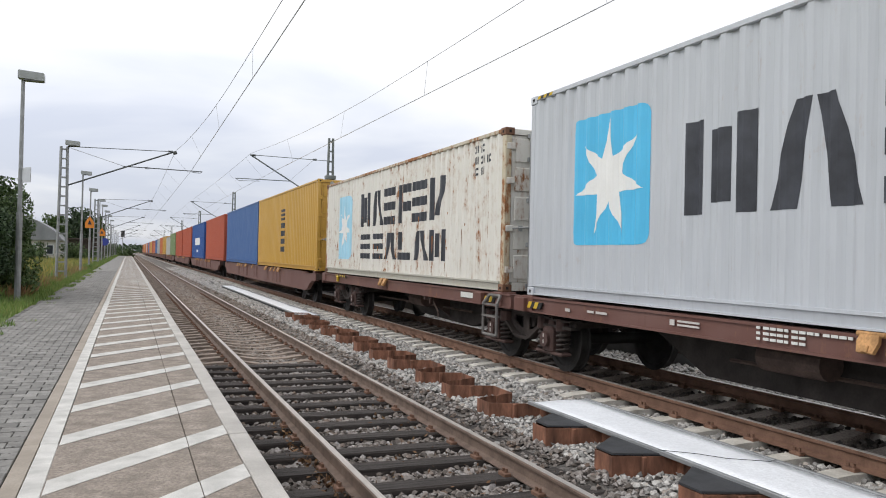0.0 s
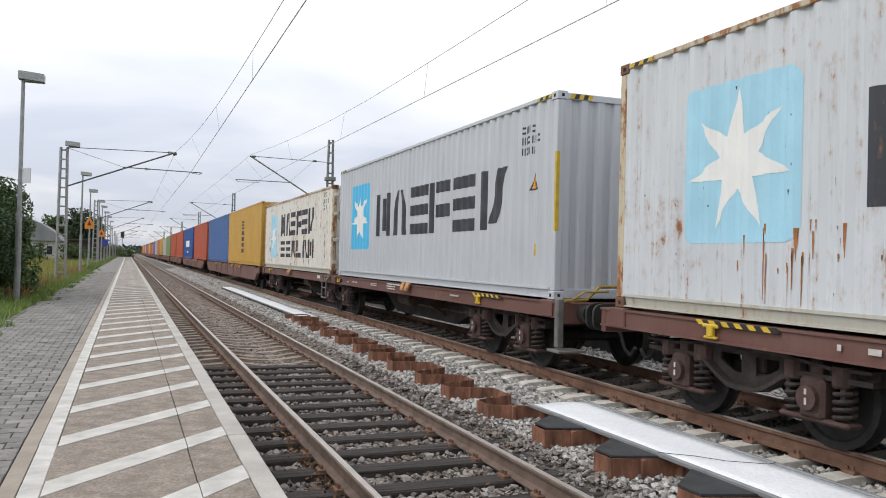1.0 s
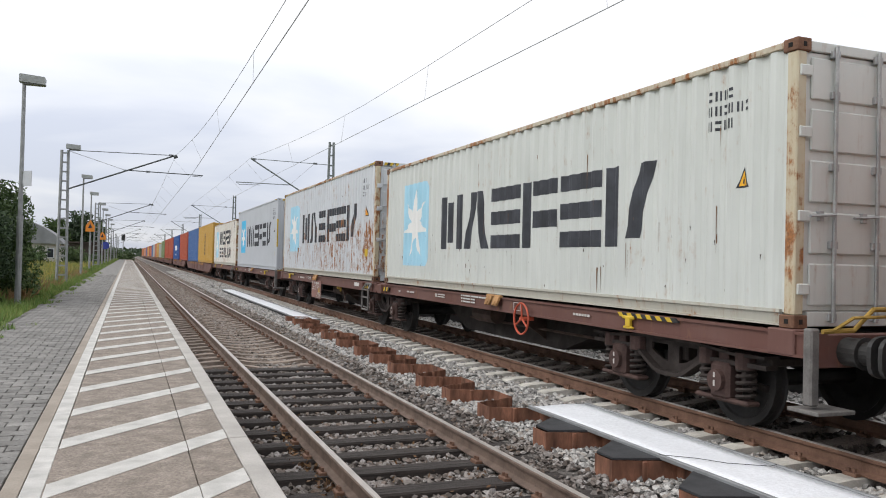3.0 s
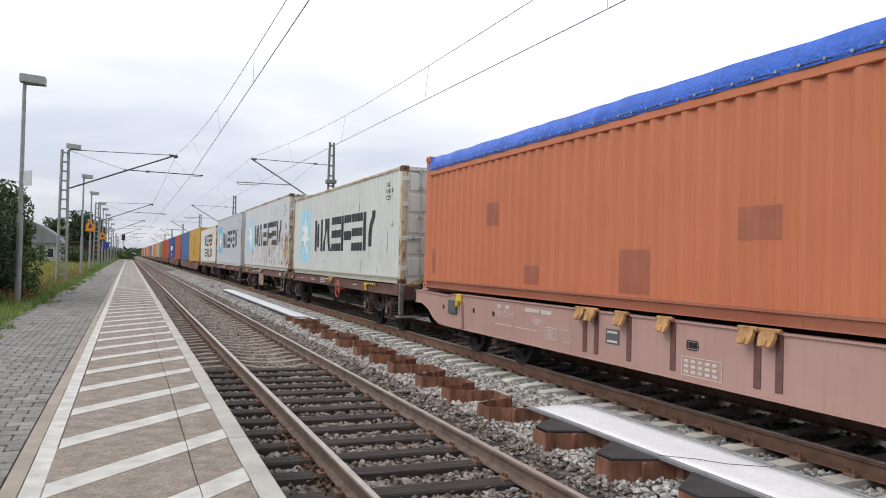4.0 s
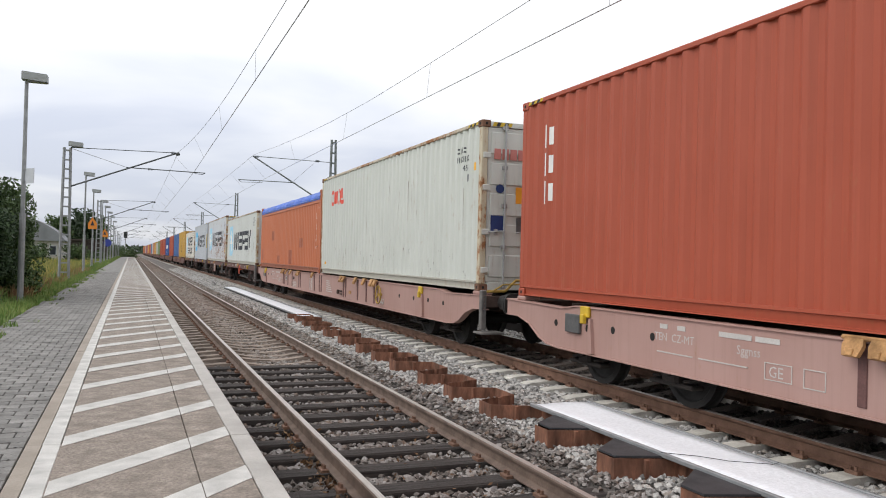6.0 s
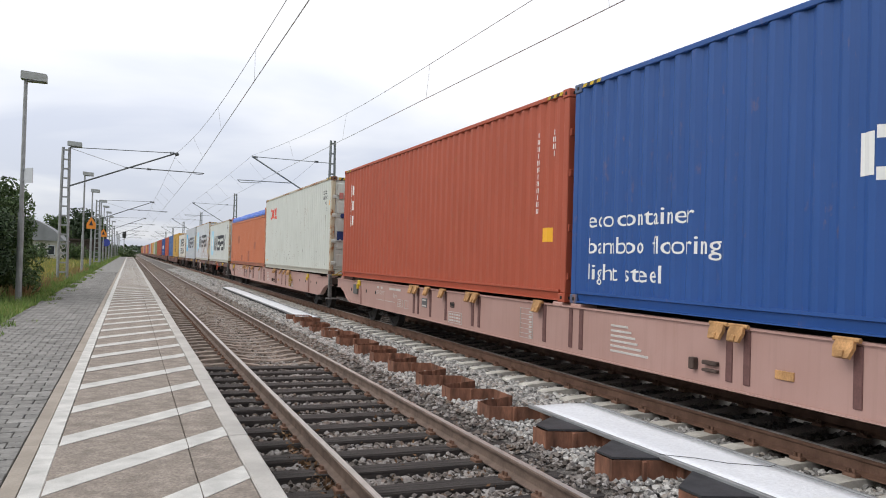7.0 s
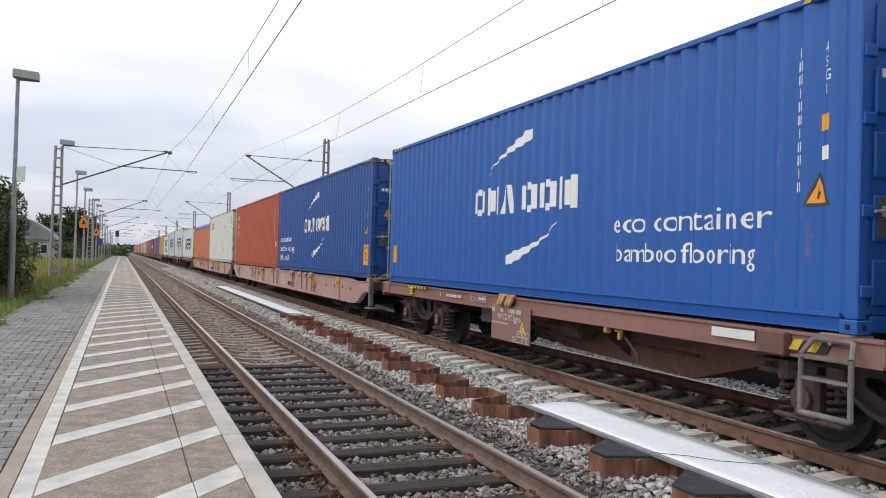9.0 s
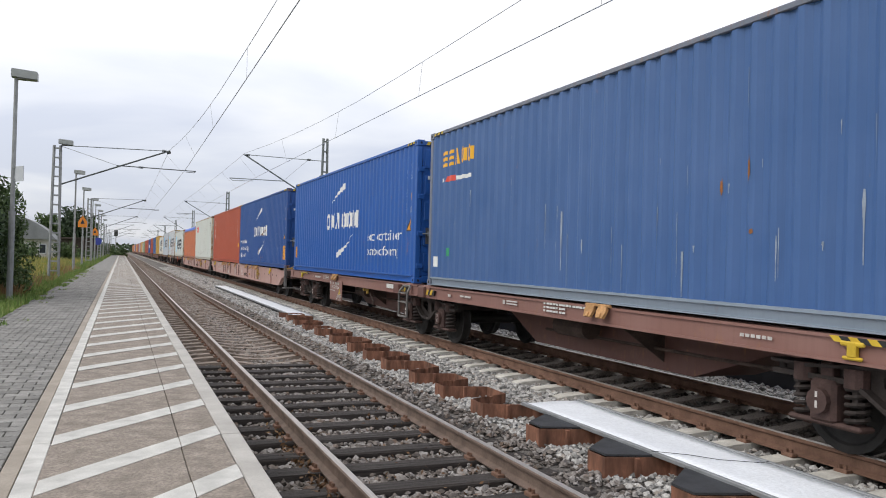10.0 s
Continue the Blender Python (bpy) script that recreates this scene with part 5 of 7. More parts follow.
def side_frame(sx):
    """Cast side frame of a bogie: a bowed lower flange, a level top flange and a recessed web with openings between the axles."""
    bm = bmesh.new()
    x0, x1 = sorted((sx * 0.93, sx * 1.06))
    w0, w1 = sorted((sx * 0.95, sx * 0.98))

    def bow(y):
        u = max(0.0, min(1.0, (abs(y) - 0.12) / 0.60))
        return 0.375 + 0.25 * (u * u * (3 - 2 * u))

    def top(y):
        return 0.80 - 0.05 * min(1.0, max(0.0, abs(y) - 0.5) / 0.6) + 0.02 * max(0.0, abs(y) - 1.1)
    st = [-1.5 + 0.1 * k for k in range(31)]
    for a, b in zip(st, st[1:]):
        prism_x(bm, [(a, top(a) - 0.03), (b, top(b) - 0.03), (b, top(b)), (a, top(a))], x0 - 0.03, x1 + 0.03)
        lo, hi = (bow(a), bow(b))
        prism_x(bm, [(a, lo), (b, hi), (b, hi + 0.045), (a, lo + 0.045)], x0 - 0.01, x1 + 0.01)
        m = abs(a + b) / 2
        if m > 0.44 or m < 0.06:
            prism_x(bm, [(a, lo + 0.045), (b, hi + 0.045), (b, top(b) - 0.03), (a, top(a) - 0.03)], w0, w1)
        else:
            prism_x(bm, [(a, lo + 0.045), (b, hi + 0.045), (b, hi + 0.15), (a, lo + 0.15)], w0, w1)
            prism_x(bm, [(a, top(a) - 0.09), (b, top(b) - 0.09), (b, top(b) - 0.03), (a, top(a) - 0.03)], w0, w1)
    for y in (-1.20, -0.60, 0.60, 1.20):
        box(bm, x0 - 0.012, x1 + 0.012, y - 0.028, y + 0.028, 0.45, 0.76, 0.008)
    return bm


def bogie(parent, y, detailed=True, steel=None, boxes_mat=None):
    steel, boxes_mat = steel or M["bogie"], boxes_mat or M["axle_box"]
    b = shared_part("bolster", "bogie", lambda: boxes((-0.93, 0.93, -0.17, 0.17, 0.55, 0.93), bevel=0.02),
                    steel, parent, pose(0, y, RAIL_2), "dusty brown two-axle bogie")
    for sy in (-1.46, 1.46):
        shared_part(("headstock", sy), "end_beam", lambda: boxes((-1.0, 1.0, sy - 0.04, sy + 0.04, 0.66, 0.74), bevel=0.01), M["bogie"], b)
    for sx in (-1, 1):
        shared_part(("side_frame", sx), "side_frame", lambda: side_frame(sx), steel, b)
        for ax in (-0.9, 0.9):
            def axlebox():
                bm = boxes((min(sx * 0.90, sx * 1.12), max(sx * 0.90, sx * 1.12), ax - 0.14, ax + 0.14, 0.27, 0.64), bevel=0.035)
                xe = sx * 1.12
                tube(bm, (xe, ax, 0.46), (xe + sx * 0.05, ax, 0.46), 0.11, 12)
                box(bm, min(sx * 0.92, sx * 1.1), max(sx * 0.92, sx * 1.1), ax - 0.39, ax + 0.39, 0.245, 0.295, 0.02)
                box(bm, sx * 1.0 - 0.06, sx * 1.0 + 0.06, ax - 0.07, ax + 0.07, 0.63, 0.79, 0.012)
                return bm
            box_ob = shared_part(("axle_box", sx, ax), "axle_box", axlebox, boxes_mat, b)
            shared_part(("stencil", sx, ax), "stencil", lambda: boxes((sx * 1.172 - 0.002, sx * 1.172 + 0.002, ax - 0.012, ax + 0.012, 0.40, 0.46), (sx * 1.172 - 0.002, sx * 1.172 + 0.002, ax - 0.012, ax + 0.012, 0.49, 0.54)), M["stencil"], box_ob) if sx < 0 and detailed and steel is M["bogie"] else None
            if detailed:
                for dy in (-0.27, 0.27):
                    shared_part(("spring", sx, ax, dy), "spring", lambda: ring_stack(sx * 1.0, ax + dy, 0.30, 0.63, 0.088, 5, 0.020), steel, b)
                    shared_part(("spring_cap", sx, ax, dy), "spring_cap", lambda: tube(bmesh.new(), (sx * 1.0, ax + dy, 0.60), (sx * 1.0, ax + dy, 0.76), 0.11, 12), boxes_mat, b)
            if detailed:
                shared_part(("brake_shoe", sx, ax), "brake_shoe", lambda: boxes((sx * 0.75 - 0.05, sx * 0.75 + 0.05, ax * 0.42 - 0.04, ax * 0.42 + 0.04, 0.3, 0.62), bevel=0.01), M["wheel"], b)
    for ax in (-0.9, 0.9):
        prof = [(-0.82, 0.47), (-0.795, 0.465), (-0.735, 0.46), (-0.70, 0.47), (-0.69, 0.49), (-0.68, 0.49), (-0.675, 0.42), (-0.70, 0.40), (-0.72, 0.25), (-0.68, 0.13), (-0.66, 0.085)]
        full = [(-1.08, 0.07), (-0.83, 0.085), (-0.81, 0.12), (-0.79, 0.22), (-0.80, 0.38), (-0.82, 0.40)] + prof
        full = full + [(-x, r) for x, r in full[::-1]]
        w = shared_part("wheelset", "wheelset", lambda: lathe_x(full), M["wheel"], b, pose(0, ax, R_WHEEL), "dark steel wheelset")
        if detailed:
            shared_part("hub_mark", "hub_mark", lambda: boxes((-0.845, -0.80, -0.03, 0.03, 0.2, 0.36)), M["bogie"], w)
            WHEELS.append((w, ax))
    return b


def bent_tube(pts, r, n=6):
    bm = bmesh.new()
    for a, b in zip(pts, pts[1:]):
        tube(bm, a, b, r, n)
    return bm


def bar_lines(parent, x, rows, mat=None, label="stencilled lines as bars"):
    """Small stencilled writing as bars on the platform side: (d0, d1, z0, z1)."""
    for d0, d1, z0, z1 in rows:
        part("stencil", boxes((x - 0.003, x + 0.003, -d1, -d0, z0, z1)), mat or M["stencil"], parent, label)


def side_text(parent, x, words, d, z, height, mat, stretch=1.0):
    cu = bpy.data.curves.new("lettering", "FONT")
    cu.body, cu.size, cu.resolution_u = words, height / 0.69, 2
    ob = bpy.data.objects.new("lettering", cu)
    scene.collection.objects.link(ob)
    me = bpy.data.meshes.new_from_object(ob)
    bpy.data.objects.remove(ob)
    for v in me.vertices:
        v.co = Vector((x, -(d + v.co.x * stretch), z + v.co.y))
    me.materials.append(mat)
    o = new("lettering", me)
    o.parent = parent
    return tagged(o, "stencilled wording")


def outline_box(parent, x, d0, d1, z0, z1, t=0.008):
    bm = boxes((x - .003, x + .003, -d1, -d0, z0, z0 + t), (x - .003, x + .003, -d1, -d0, z1 - t, z1),
               (x - .003, x + .003, -d0 - t, -d0, z0 + t, z1 - t), (x - .003, x + .003, -d1, -d1 + t, z0 + t, z1 - t))
    part("stencil", bm, M["stencil"], parent, "stencilled frame")


def flap(parent, d, z=1.17, x=-1.30):
    """A folded-down container stop on the side beam."""
    def build():
        bm = bmesh.new()
        prism_x(bm, [(-0.085, 0.03), (0.085, 0.03), (0.10, -0.03), (0.075, -0.12), (-0.075, -0.12), (-0.10, -0.03)], -0.035, 0.0)
        tube(bm, (-0.012, -0.13, 0.04), (-0.012, 0.13, 0.04), 0.022, 8)
        box(bm, -0.05, -0.03, -0.03, 0.03, -0.12, -0.06, 0.006)
        return bm
    shared_part("flap", "container_stop", build, M["flap_ochre"], parent, pose(x, -d, z, ry=22), "ochre folded container stop")


def handwheel(parent, d, z, mat, x=-1.34, r=0.205, label="brake handwheel"):
    def build():
        bm = bmesh.new()
        n = 24
        prev = None
        rings = []
        for k in range(n):
            a = 2 * math.pi * k / n
            c = Vector((0, r * math.cos(a), r * math.sin(a)))
            o = Vector((0, math.cos(a), math.sin(a)))
            rings.append([bm.verts.new(c + o * 0.016 * math.cos(t) + Vector((0.016 * math.sin(t), 0, 0))) for t in (0, 1.26, 2.51, 3.77, 5.03)])
        for k in range(n):
            for j in range(5):
                bm.faces.new((rings[k][j], rings[k][(j + 1) % 5], rings[(k + 1) % n][(j + 1) % 5], rings[(k + 1) % n][j]))
        for k in range(3):
            a = 2 * math.pi * k / 3 + math.pi / 2
            tube(bm, (0.01, 0, 0), (0, r * math.cos(a), r * math.sin(a)), 0.014, 6)
        tube(bm, (-0.02, 0, 0), (0.2, 0, 0), 0.03, 8)
        return bm
    shared_part(("handwheel", r), "handwheel", build, mat, parent, pose(x, -d, z), label)


def buffers(parent, y, sy):
    """Two side buffers on an end, sy the way they point."""
    for sx in (-1, 1):
        def build():
            bm = bmesh.new()
            n = 20
            for a0, a1, r0, r1 in ((0, 0.20, 0.125, 0.125), (0.20, 0.215, 0.14, 0.14), (0.215, 0.42, 0.10, 0.10)):
                tube(bm, (0, sy * a0, 0), (0, sy * a1, 0), r0, n, r1)
            pts = []
            for k in range(n):
                a = 2 * math.pi * k / n
                u, v = math.cos(a), math.sin(a)
                pts.append((0.235 * math.copysign(abs(u) ** 0.6, u), 0.175 * math.copysign(abs(v) ** 0.6, v)))
            A = [bm.verts.new((px, sy * 0.42, pz)) for px, pz in pts]
            B = [bm.verts.new((px, sy * 0.46, pz)) for px, pz in pts]
            for k in range(n):
                bm.faces.new((A[k], A[(k + 1) % n], B[(k + 1) % n], B[k]))
            bm.faces.new(A)
            bm.faces.new(B)
            bmesh.ops.recalc_face_normals(bm, faces=bm.faces[:])
            return bm
        shared_part(("buffer", sy), "buffer", build, M["buffer_black"], parent, pose(sx * 0.875, y, 1.06), "greasy black side buffer")
    shared_part(("hook", sy), "coupling", lambda: bent_tube([(0, 0, 0), (0, sy * 0.22, 0), (0, sy * 0.30, -0.12), (0, sy * 0.42, -0.3), (0, sy * 0.46, -0.1)], 0.035, 8), M["buffer_black"], parent, pose(0, y, 1.04), "screw coupling")
    for sx in (-0.35, 0.4):
        shared_part(("hose", sy), "brake_hose", lambda: bent_tube([(0, 0, 0), (0, sy * .12, -.10), (0, sy * .22, -.30), (0, sy * .36, -.36), (0, sy * .46, -.24)], 0.024, 6), M["seal"], parent, pose(sx, y, 0.88), "black brake hose")


def end_fittings(w, y):
    """Shunter's step, post and yellow rail at a rear end."""
    part("step_post", boxes((-1.30, -1.20, y + 0.02, y + 0.12, 0.60, 1.26), bevel=0.015), M["step_grey"], w, "grey step post")
    part("step_tread", boxes((-1.34, -0.92, y - 0.10, y + 0.24, 0.54, 0.575), bevel=0.006), M["step_grey"], w, "grey step tread")
    part("hand_rail", bent_tube([(-1.22, y - 0.02, 1.24), (-0.90, y - 0.05, 1.25), (-0.74, y - 0.10, 1.43), (-0.05, y - 0.12, 1.44), (0.0, y - 0.08, 1.26)], 0.021, 8), M["rail_yellow"], w, "worn yellow hand rail")
    part("hand_rail", bent_tube([(-1.12, y - 0.04, 1.25), (-0.96, y - 0.1, 1.36), (-0.6, y - 0.12, 1.37)], 0.015, 6), M["rail_yellow"], w, "worn yellow hand rail")


def long_wagon(front, detailed=True, mat=None, label=""):
    """Eighty-foot flat wagon with deep fish-bellied side beams on two bogies."""
    mat = mat or M["wagon_pink"]
    T = 24.52
    w = thing("container_wagon", label, "wagon", "wagons of the train")
    low = [(-0.30, 0.95), (0.10, 0.95), (0.45, 0.86), (0.75, 0.70), (0.98, 0.63), (1.3, 0.605)]
    under = low + [(T / 2, 0.59)] + [(T - d, z) for d, z in low[::-1]]
    top = [(T + 0.30, 1.165), (T - 1.4, 1.13), (T - 1.75, 1.178), (T / 2, 1.182), (1.75, 1.178), (1.4, 1.13), (-0.30, 1.165)]
    for sx in (-1, 1):
        xa, xb = sorted((sx * 1.255, sx * 1.235))
        shared_part(("beam", sx), "side_beam", lambda: prism_x(bmesh.new(), [(-d, z) for d, z in under + top], xa, xb), mat, w, label="")

        def flange(line, dz, wd):
            bm = bmesh.new()
            pts = [(-d, z) for d, z in line]
            x0, x1 = sorted((sx * 1.275, sx * (1.275 - wd)))
            n = len(pts)
            rows = [[bm.verts.new((x, y, z + e)) for x, e in ((x0, 0), (x1, 0), (x1, dz), (x0, dz))] for y, z in pts]
            for a, b in zip(rows, rows[1:]):
                for k in range(4):
                    bm.faces.new((a[k], a[(k + 1) % 4], b[(k + 1) % 4], b[k]))
            bm.faces.new(rows[0])
            bm.faces.new(rows[-1])
            bmesh.ops.recalc_face_normals(bm, faces=bm.faces[:])
            return bm
        shared_part(("flange_low", sx), "bottom_flange", lambda: flange(under, -0.016, 0.12), mat, w)
        shared_part(("flange_top", sx), "top_flange", lambda: flange(top, 0.016, 0.16), mat, w)
    cross = [(-0.28, -0.14), (2.7, 3.3), (6, 6.2), (9, 9.2), (12.1, 12.4), (15.2, 15.4), (18.3, 18.5), (21.2, 21.8), (T + 0.14, T + 0.28)]
    for a, b in cross:
        shared_part(("cross", a), "cross_beam", lambda: boxes((-1.235, 1.235, -b, -a, 0.98, 1.16)), M["wagon_dark"], w)
    shared_part("centre", "centre_beam", lambda: boxes((-0.30, 0.30, -T, 0, 0.80, 1.12)), M["wagon_dark"], w)
    for d in (0.05, 12.02, 12.5, T - 0.05):
        for sx in (-1, 1):
            shared_part("spigot_seat", "container_seat", lambda: boxes((-0.13, 0.13, -0.13, 0.13, 1.176, 1.234), bevel=0.012), mat, w, pose(sx * 1.10, -min(max(d, 0.1), T - 0.1), 0))
    for d in (2.62, T - 2.62):
        bogie(w, -d, detailed, M["wagon_shade"], M["wagon_shade"])
    buffers(w, 0.28, 1)
    buffers(w, -T - 0.28, -1)
    for sx in (-1, 1):
        ribs = [6.18, 6.45, 7.15, 7.96, 9.2, 9.47, 11.73, 12.45, 12.71, 15.46, 15.70, 16.94, 17.75, 18.44, 18.72]
        for d in ribs:
            shared_part(("rib", sx), "rib", lambda: boxes((min(sx * 1.268, sx * 1.25), max(sx * 1.268, sx * 1.25), -0.045, 0.045, 0.66, 1.17), bevel=0.006), M["rib"] if detailed else mat, w, pose(0, -d, 0))
    for d in (6.15, 6.40, 7.05, 7.87, 9.12, 9.39, 11.6, 15.35, 15.62, 16.86, 17.68, 18.36, 18.64):
        flap(w, d)
    if not detailed:
        return w
    for d, z in ((1.23, 0.93), (2.04, 0.92), (2.62, 0.95), (3.41, 0.95), (20.35, 0.94), (21.3, 0.94), (22.16, 0.95), (22.98, 0.94)):
        shared_part("round_hole", "opening", lambda: tube(bmesh.new(), (-1.2575, 0, 0), (-1.245, 0, 0), 0.045, 14), M["black_slot"], w, pose(0, -d, z), "black disc for the shade inside a round opening")
    shared_part("slot_hole", "opening", lambda: boxes((-1.2575, -1.245, -0.09, 0.09, -0.05, 0.05), bevel=0.02), M["black_slot"], w, pose(0, -8.28, 0.96), "black plate for the shade inside a slotted opening")
    part("data_plate", boxes((-1.30, -1.255, -1.9, -1.54, 0.84, 1.08), bevel=0.008), M["dark_plate"], w, "dark document holder")
    for d in (2.02, 21.78):
        bm = boxes((-1.30, -1.255, -d - 0.10, -d + 0.10, 1.06, 1.20), (-1.34, -1.28, -d - 0.04, -d + 0.04, 0.98, 1.10), bevel=0.01)
        part("tie_hook", bm, M["hazard_yellow"], w, "yellow tie-down hook")
    for d in (2.15, 21.88):
        bm = prism_x(bmesh.new(), [(-d - 0.02, 1.05), (-d + 0.02, 1.05), (-d + 0.07, 0.62), (-d - 0.07, 0.62)], -1.30, -1.255)
        part("bracket", bm, mat, w)
    handwheel(w, 19.03, 0.90, M["rail_yellow"])
    outline_box(w, -1.2585, 18.9, 19.2, 0.68, 0.80)
    bar_lines(w, -1.2585, [(18.95, 19.05, 0.70, 0.77), (19.08, 19.17, 0.70, 0.74)])
    side_text(w, -1.2585, "TEN  CZ-MT", 3.45, 0.93, 0.085, M["stencil"])
    side_text(w, -1.2585, "Sggnss", 4.75, 0.92, 0.085, M["stencil"])
    bar_lines(w, -1.2585, [(3.55, 3.68, 1.06, 1.11), (3.85, 3.98, 1.06, 1.11), (4.5, 4.95, 1.06, 1.11), (5.0, 5.3, 1.06, 1.11), (3.5, 4.1, 0.80, 0.812), (4.2, 4.9, 0.80, 0.812)])
    side_text(w, -1.2585, "GE", 5.17, 0.76, 0.10, M["stencil"])
    outline_box(w, -1.2585, 5.12, 5.45, 0.73, 0.89)
    outline_box(w, -1.2585, 5.58, 5.82, 0.72, 0.89)
    outline_box(w, -1.2585, 8.11, 8.73, 0.64, 0.84)
    bar_lines(w, -1.2585, [(8.15 + 0.11 * k, 8.22 + 0.11 * k, 0.67 + 0.055 * j, 0.70 + 0.055 * j) for k in range(5) for j in range(3)])
    outline_box(w, -1.2585, 10.98, 11.38, 0.66, 1.09, 0.006)
    bar_lines(w, -1.2585, [(11.0, 11.36, 0.72 + 0.07 * k, 0.727 + 0.07 * k) for k in range(5)] + [(11.27, 11.35, 0.675 + 0.07 * k, 0.705 + 0.07 * k) for k in range(6)])
    bar_lines(w, -1.2585, [(13.4, 13.4 + q, 1.02 - 0.06 * k, 1.045 - 0.06 * k) for k, q in enumerate((0.35, 0.42, 0.5, 0.55, 0.62, 0.75))])
    part("data_plate", boxes((-1.262, -1.255, -6.95, -6.66, 0.82, 1.0)), M["dark_plate"], w, "black stencilled panel")
    bar_lines(w, -1.264, [(6.70, 6.91, 0.84, 0.865), (6.70, 6.91, 0.95, 0.975)])
    part("brake_valve", boxes((-1.32, -1.25, -15.0, -14.92, 0.72, 0.84), (-1.30, -1.25, -15.32, -15.1, 0.79, 0.83), (-1.30, -1.25, -15.32, -15.1, 0.72, 0.75), bevel=0.008), M["wagon_dark"], w, "brake changeover levers")
    part("valve_plate", boxes((-1.27, -1.25, -16.28, -16.06, 0.78, 0.86), bevel=0.004), M["flap_ochre"], w)
    end_fittings(w, -T - 0.32)
    return w


def twin_unit(w, d0, first, bright):
    """Half of an articulated wagon: slim side sills on a fish-bellied centre beam; d0 where its container begins."""
    a, b = (d0 - 0.26, d0 + 12.55) if first else (d0 - 0.30, d0 + 12.46)
    brown = M["wagon_rose"] if bright else M["wagon_brown"]
    for sx in (-1, 1):
        def sill():
            u, v, w2 = sx * 1.265, sx * 1.245, sx * 1.10
            return prism_y(bmesh.new(), [(w2, 0.995), (u, 0.995), (u, 1.02), (v, 1.02), (v, 1.19), (u, 1.19), (u, 1.215), (w2, 1.215)], -b, -a)
        part("side_sill", sill(), brown, w)
        for d in (d0 + 0.1, d0 + 12.09):
            p, q = sorted((sx * 1.275, sx * 1.0))
            part("container_seat", boxes((p, q, -d - 0.16, -d + 0.16, 1.0, 1.233), bevel=0.012), brown, w)
    part("centre_beam", prism_x(bmesh.new(), [(-d0 - d, z) for d, z in ((0, 1.16), (0, 0.9), *(((5.0, 0.9), (6.4, 0.5), (9.35, 0.44), (10.6, 0.78)) if first else ((2.06, 0.9), (3.04, 0.46), (6.85, 0.45), (8.1, 0.86))), (12.3, 0.92), (12.3, 1.16))], -0.46, 0.46), M["wagon_brown"] if bright else M["wagon_shade"], w, "fish-bellied centre beam")
    for d in (0.3, 2.6, 4.6, 6.4, 8.6, 10.4, 11.9):
        part("cross_beam", boxes((-1.21, 1.21, -d0 - d - 0.07, -d0 - d + 0.07, 1.03, 1.17)), M["wagon_dark"], w)
    for d in ((8.1,) if first else (6.3,)):
        for sx in (-1, 1):
            bm = bmesh.new()
            vs = [(sx * 0.46, 0.55), (sx * 1.18, 1.05), (sx * 0.46, 1.05)]
            prism_y(bm, vs, -d0 - d - 0.012, -d0 - d + 0.012)
            part("gusset", bm, M["wagon_dark"], w)
    flap(w, d0 + 5.95, 1.19, -1.285)
    flap(w, d0 + 6.22, 1.19, -1.285)
    d = 7.0 if first else 4.6
    part("air_tank", tube(bmesh.new(), (-0.72, -d0 - d - 0.45, 0.85), (-0.72, -d0 - d + 0.35, 0.85), 0.15, 14), M["wagon_dark"], w, "brown air tank")
    part("brake_rod", bent_tube([(-0.60, -d0 - 3.6, 0.72), (-0.60, -d0 - 9.6, 0.74)], 0.022, 6), M["wagon_dark"], w)


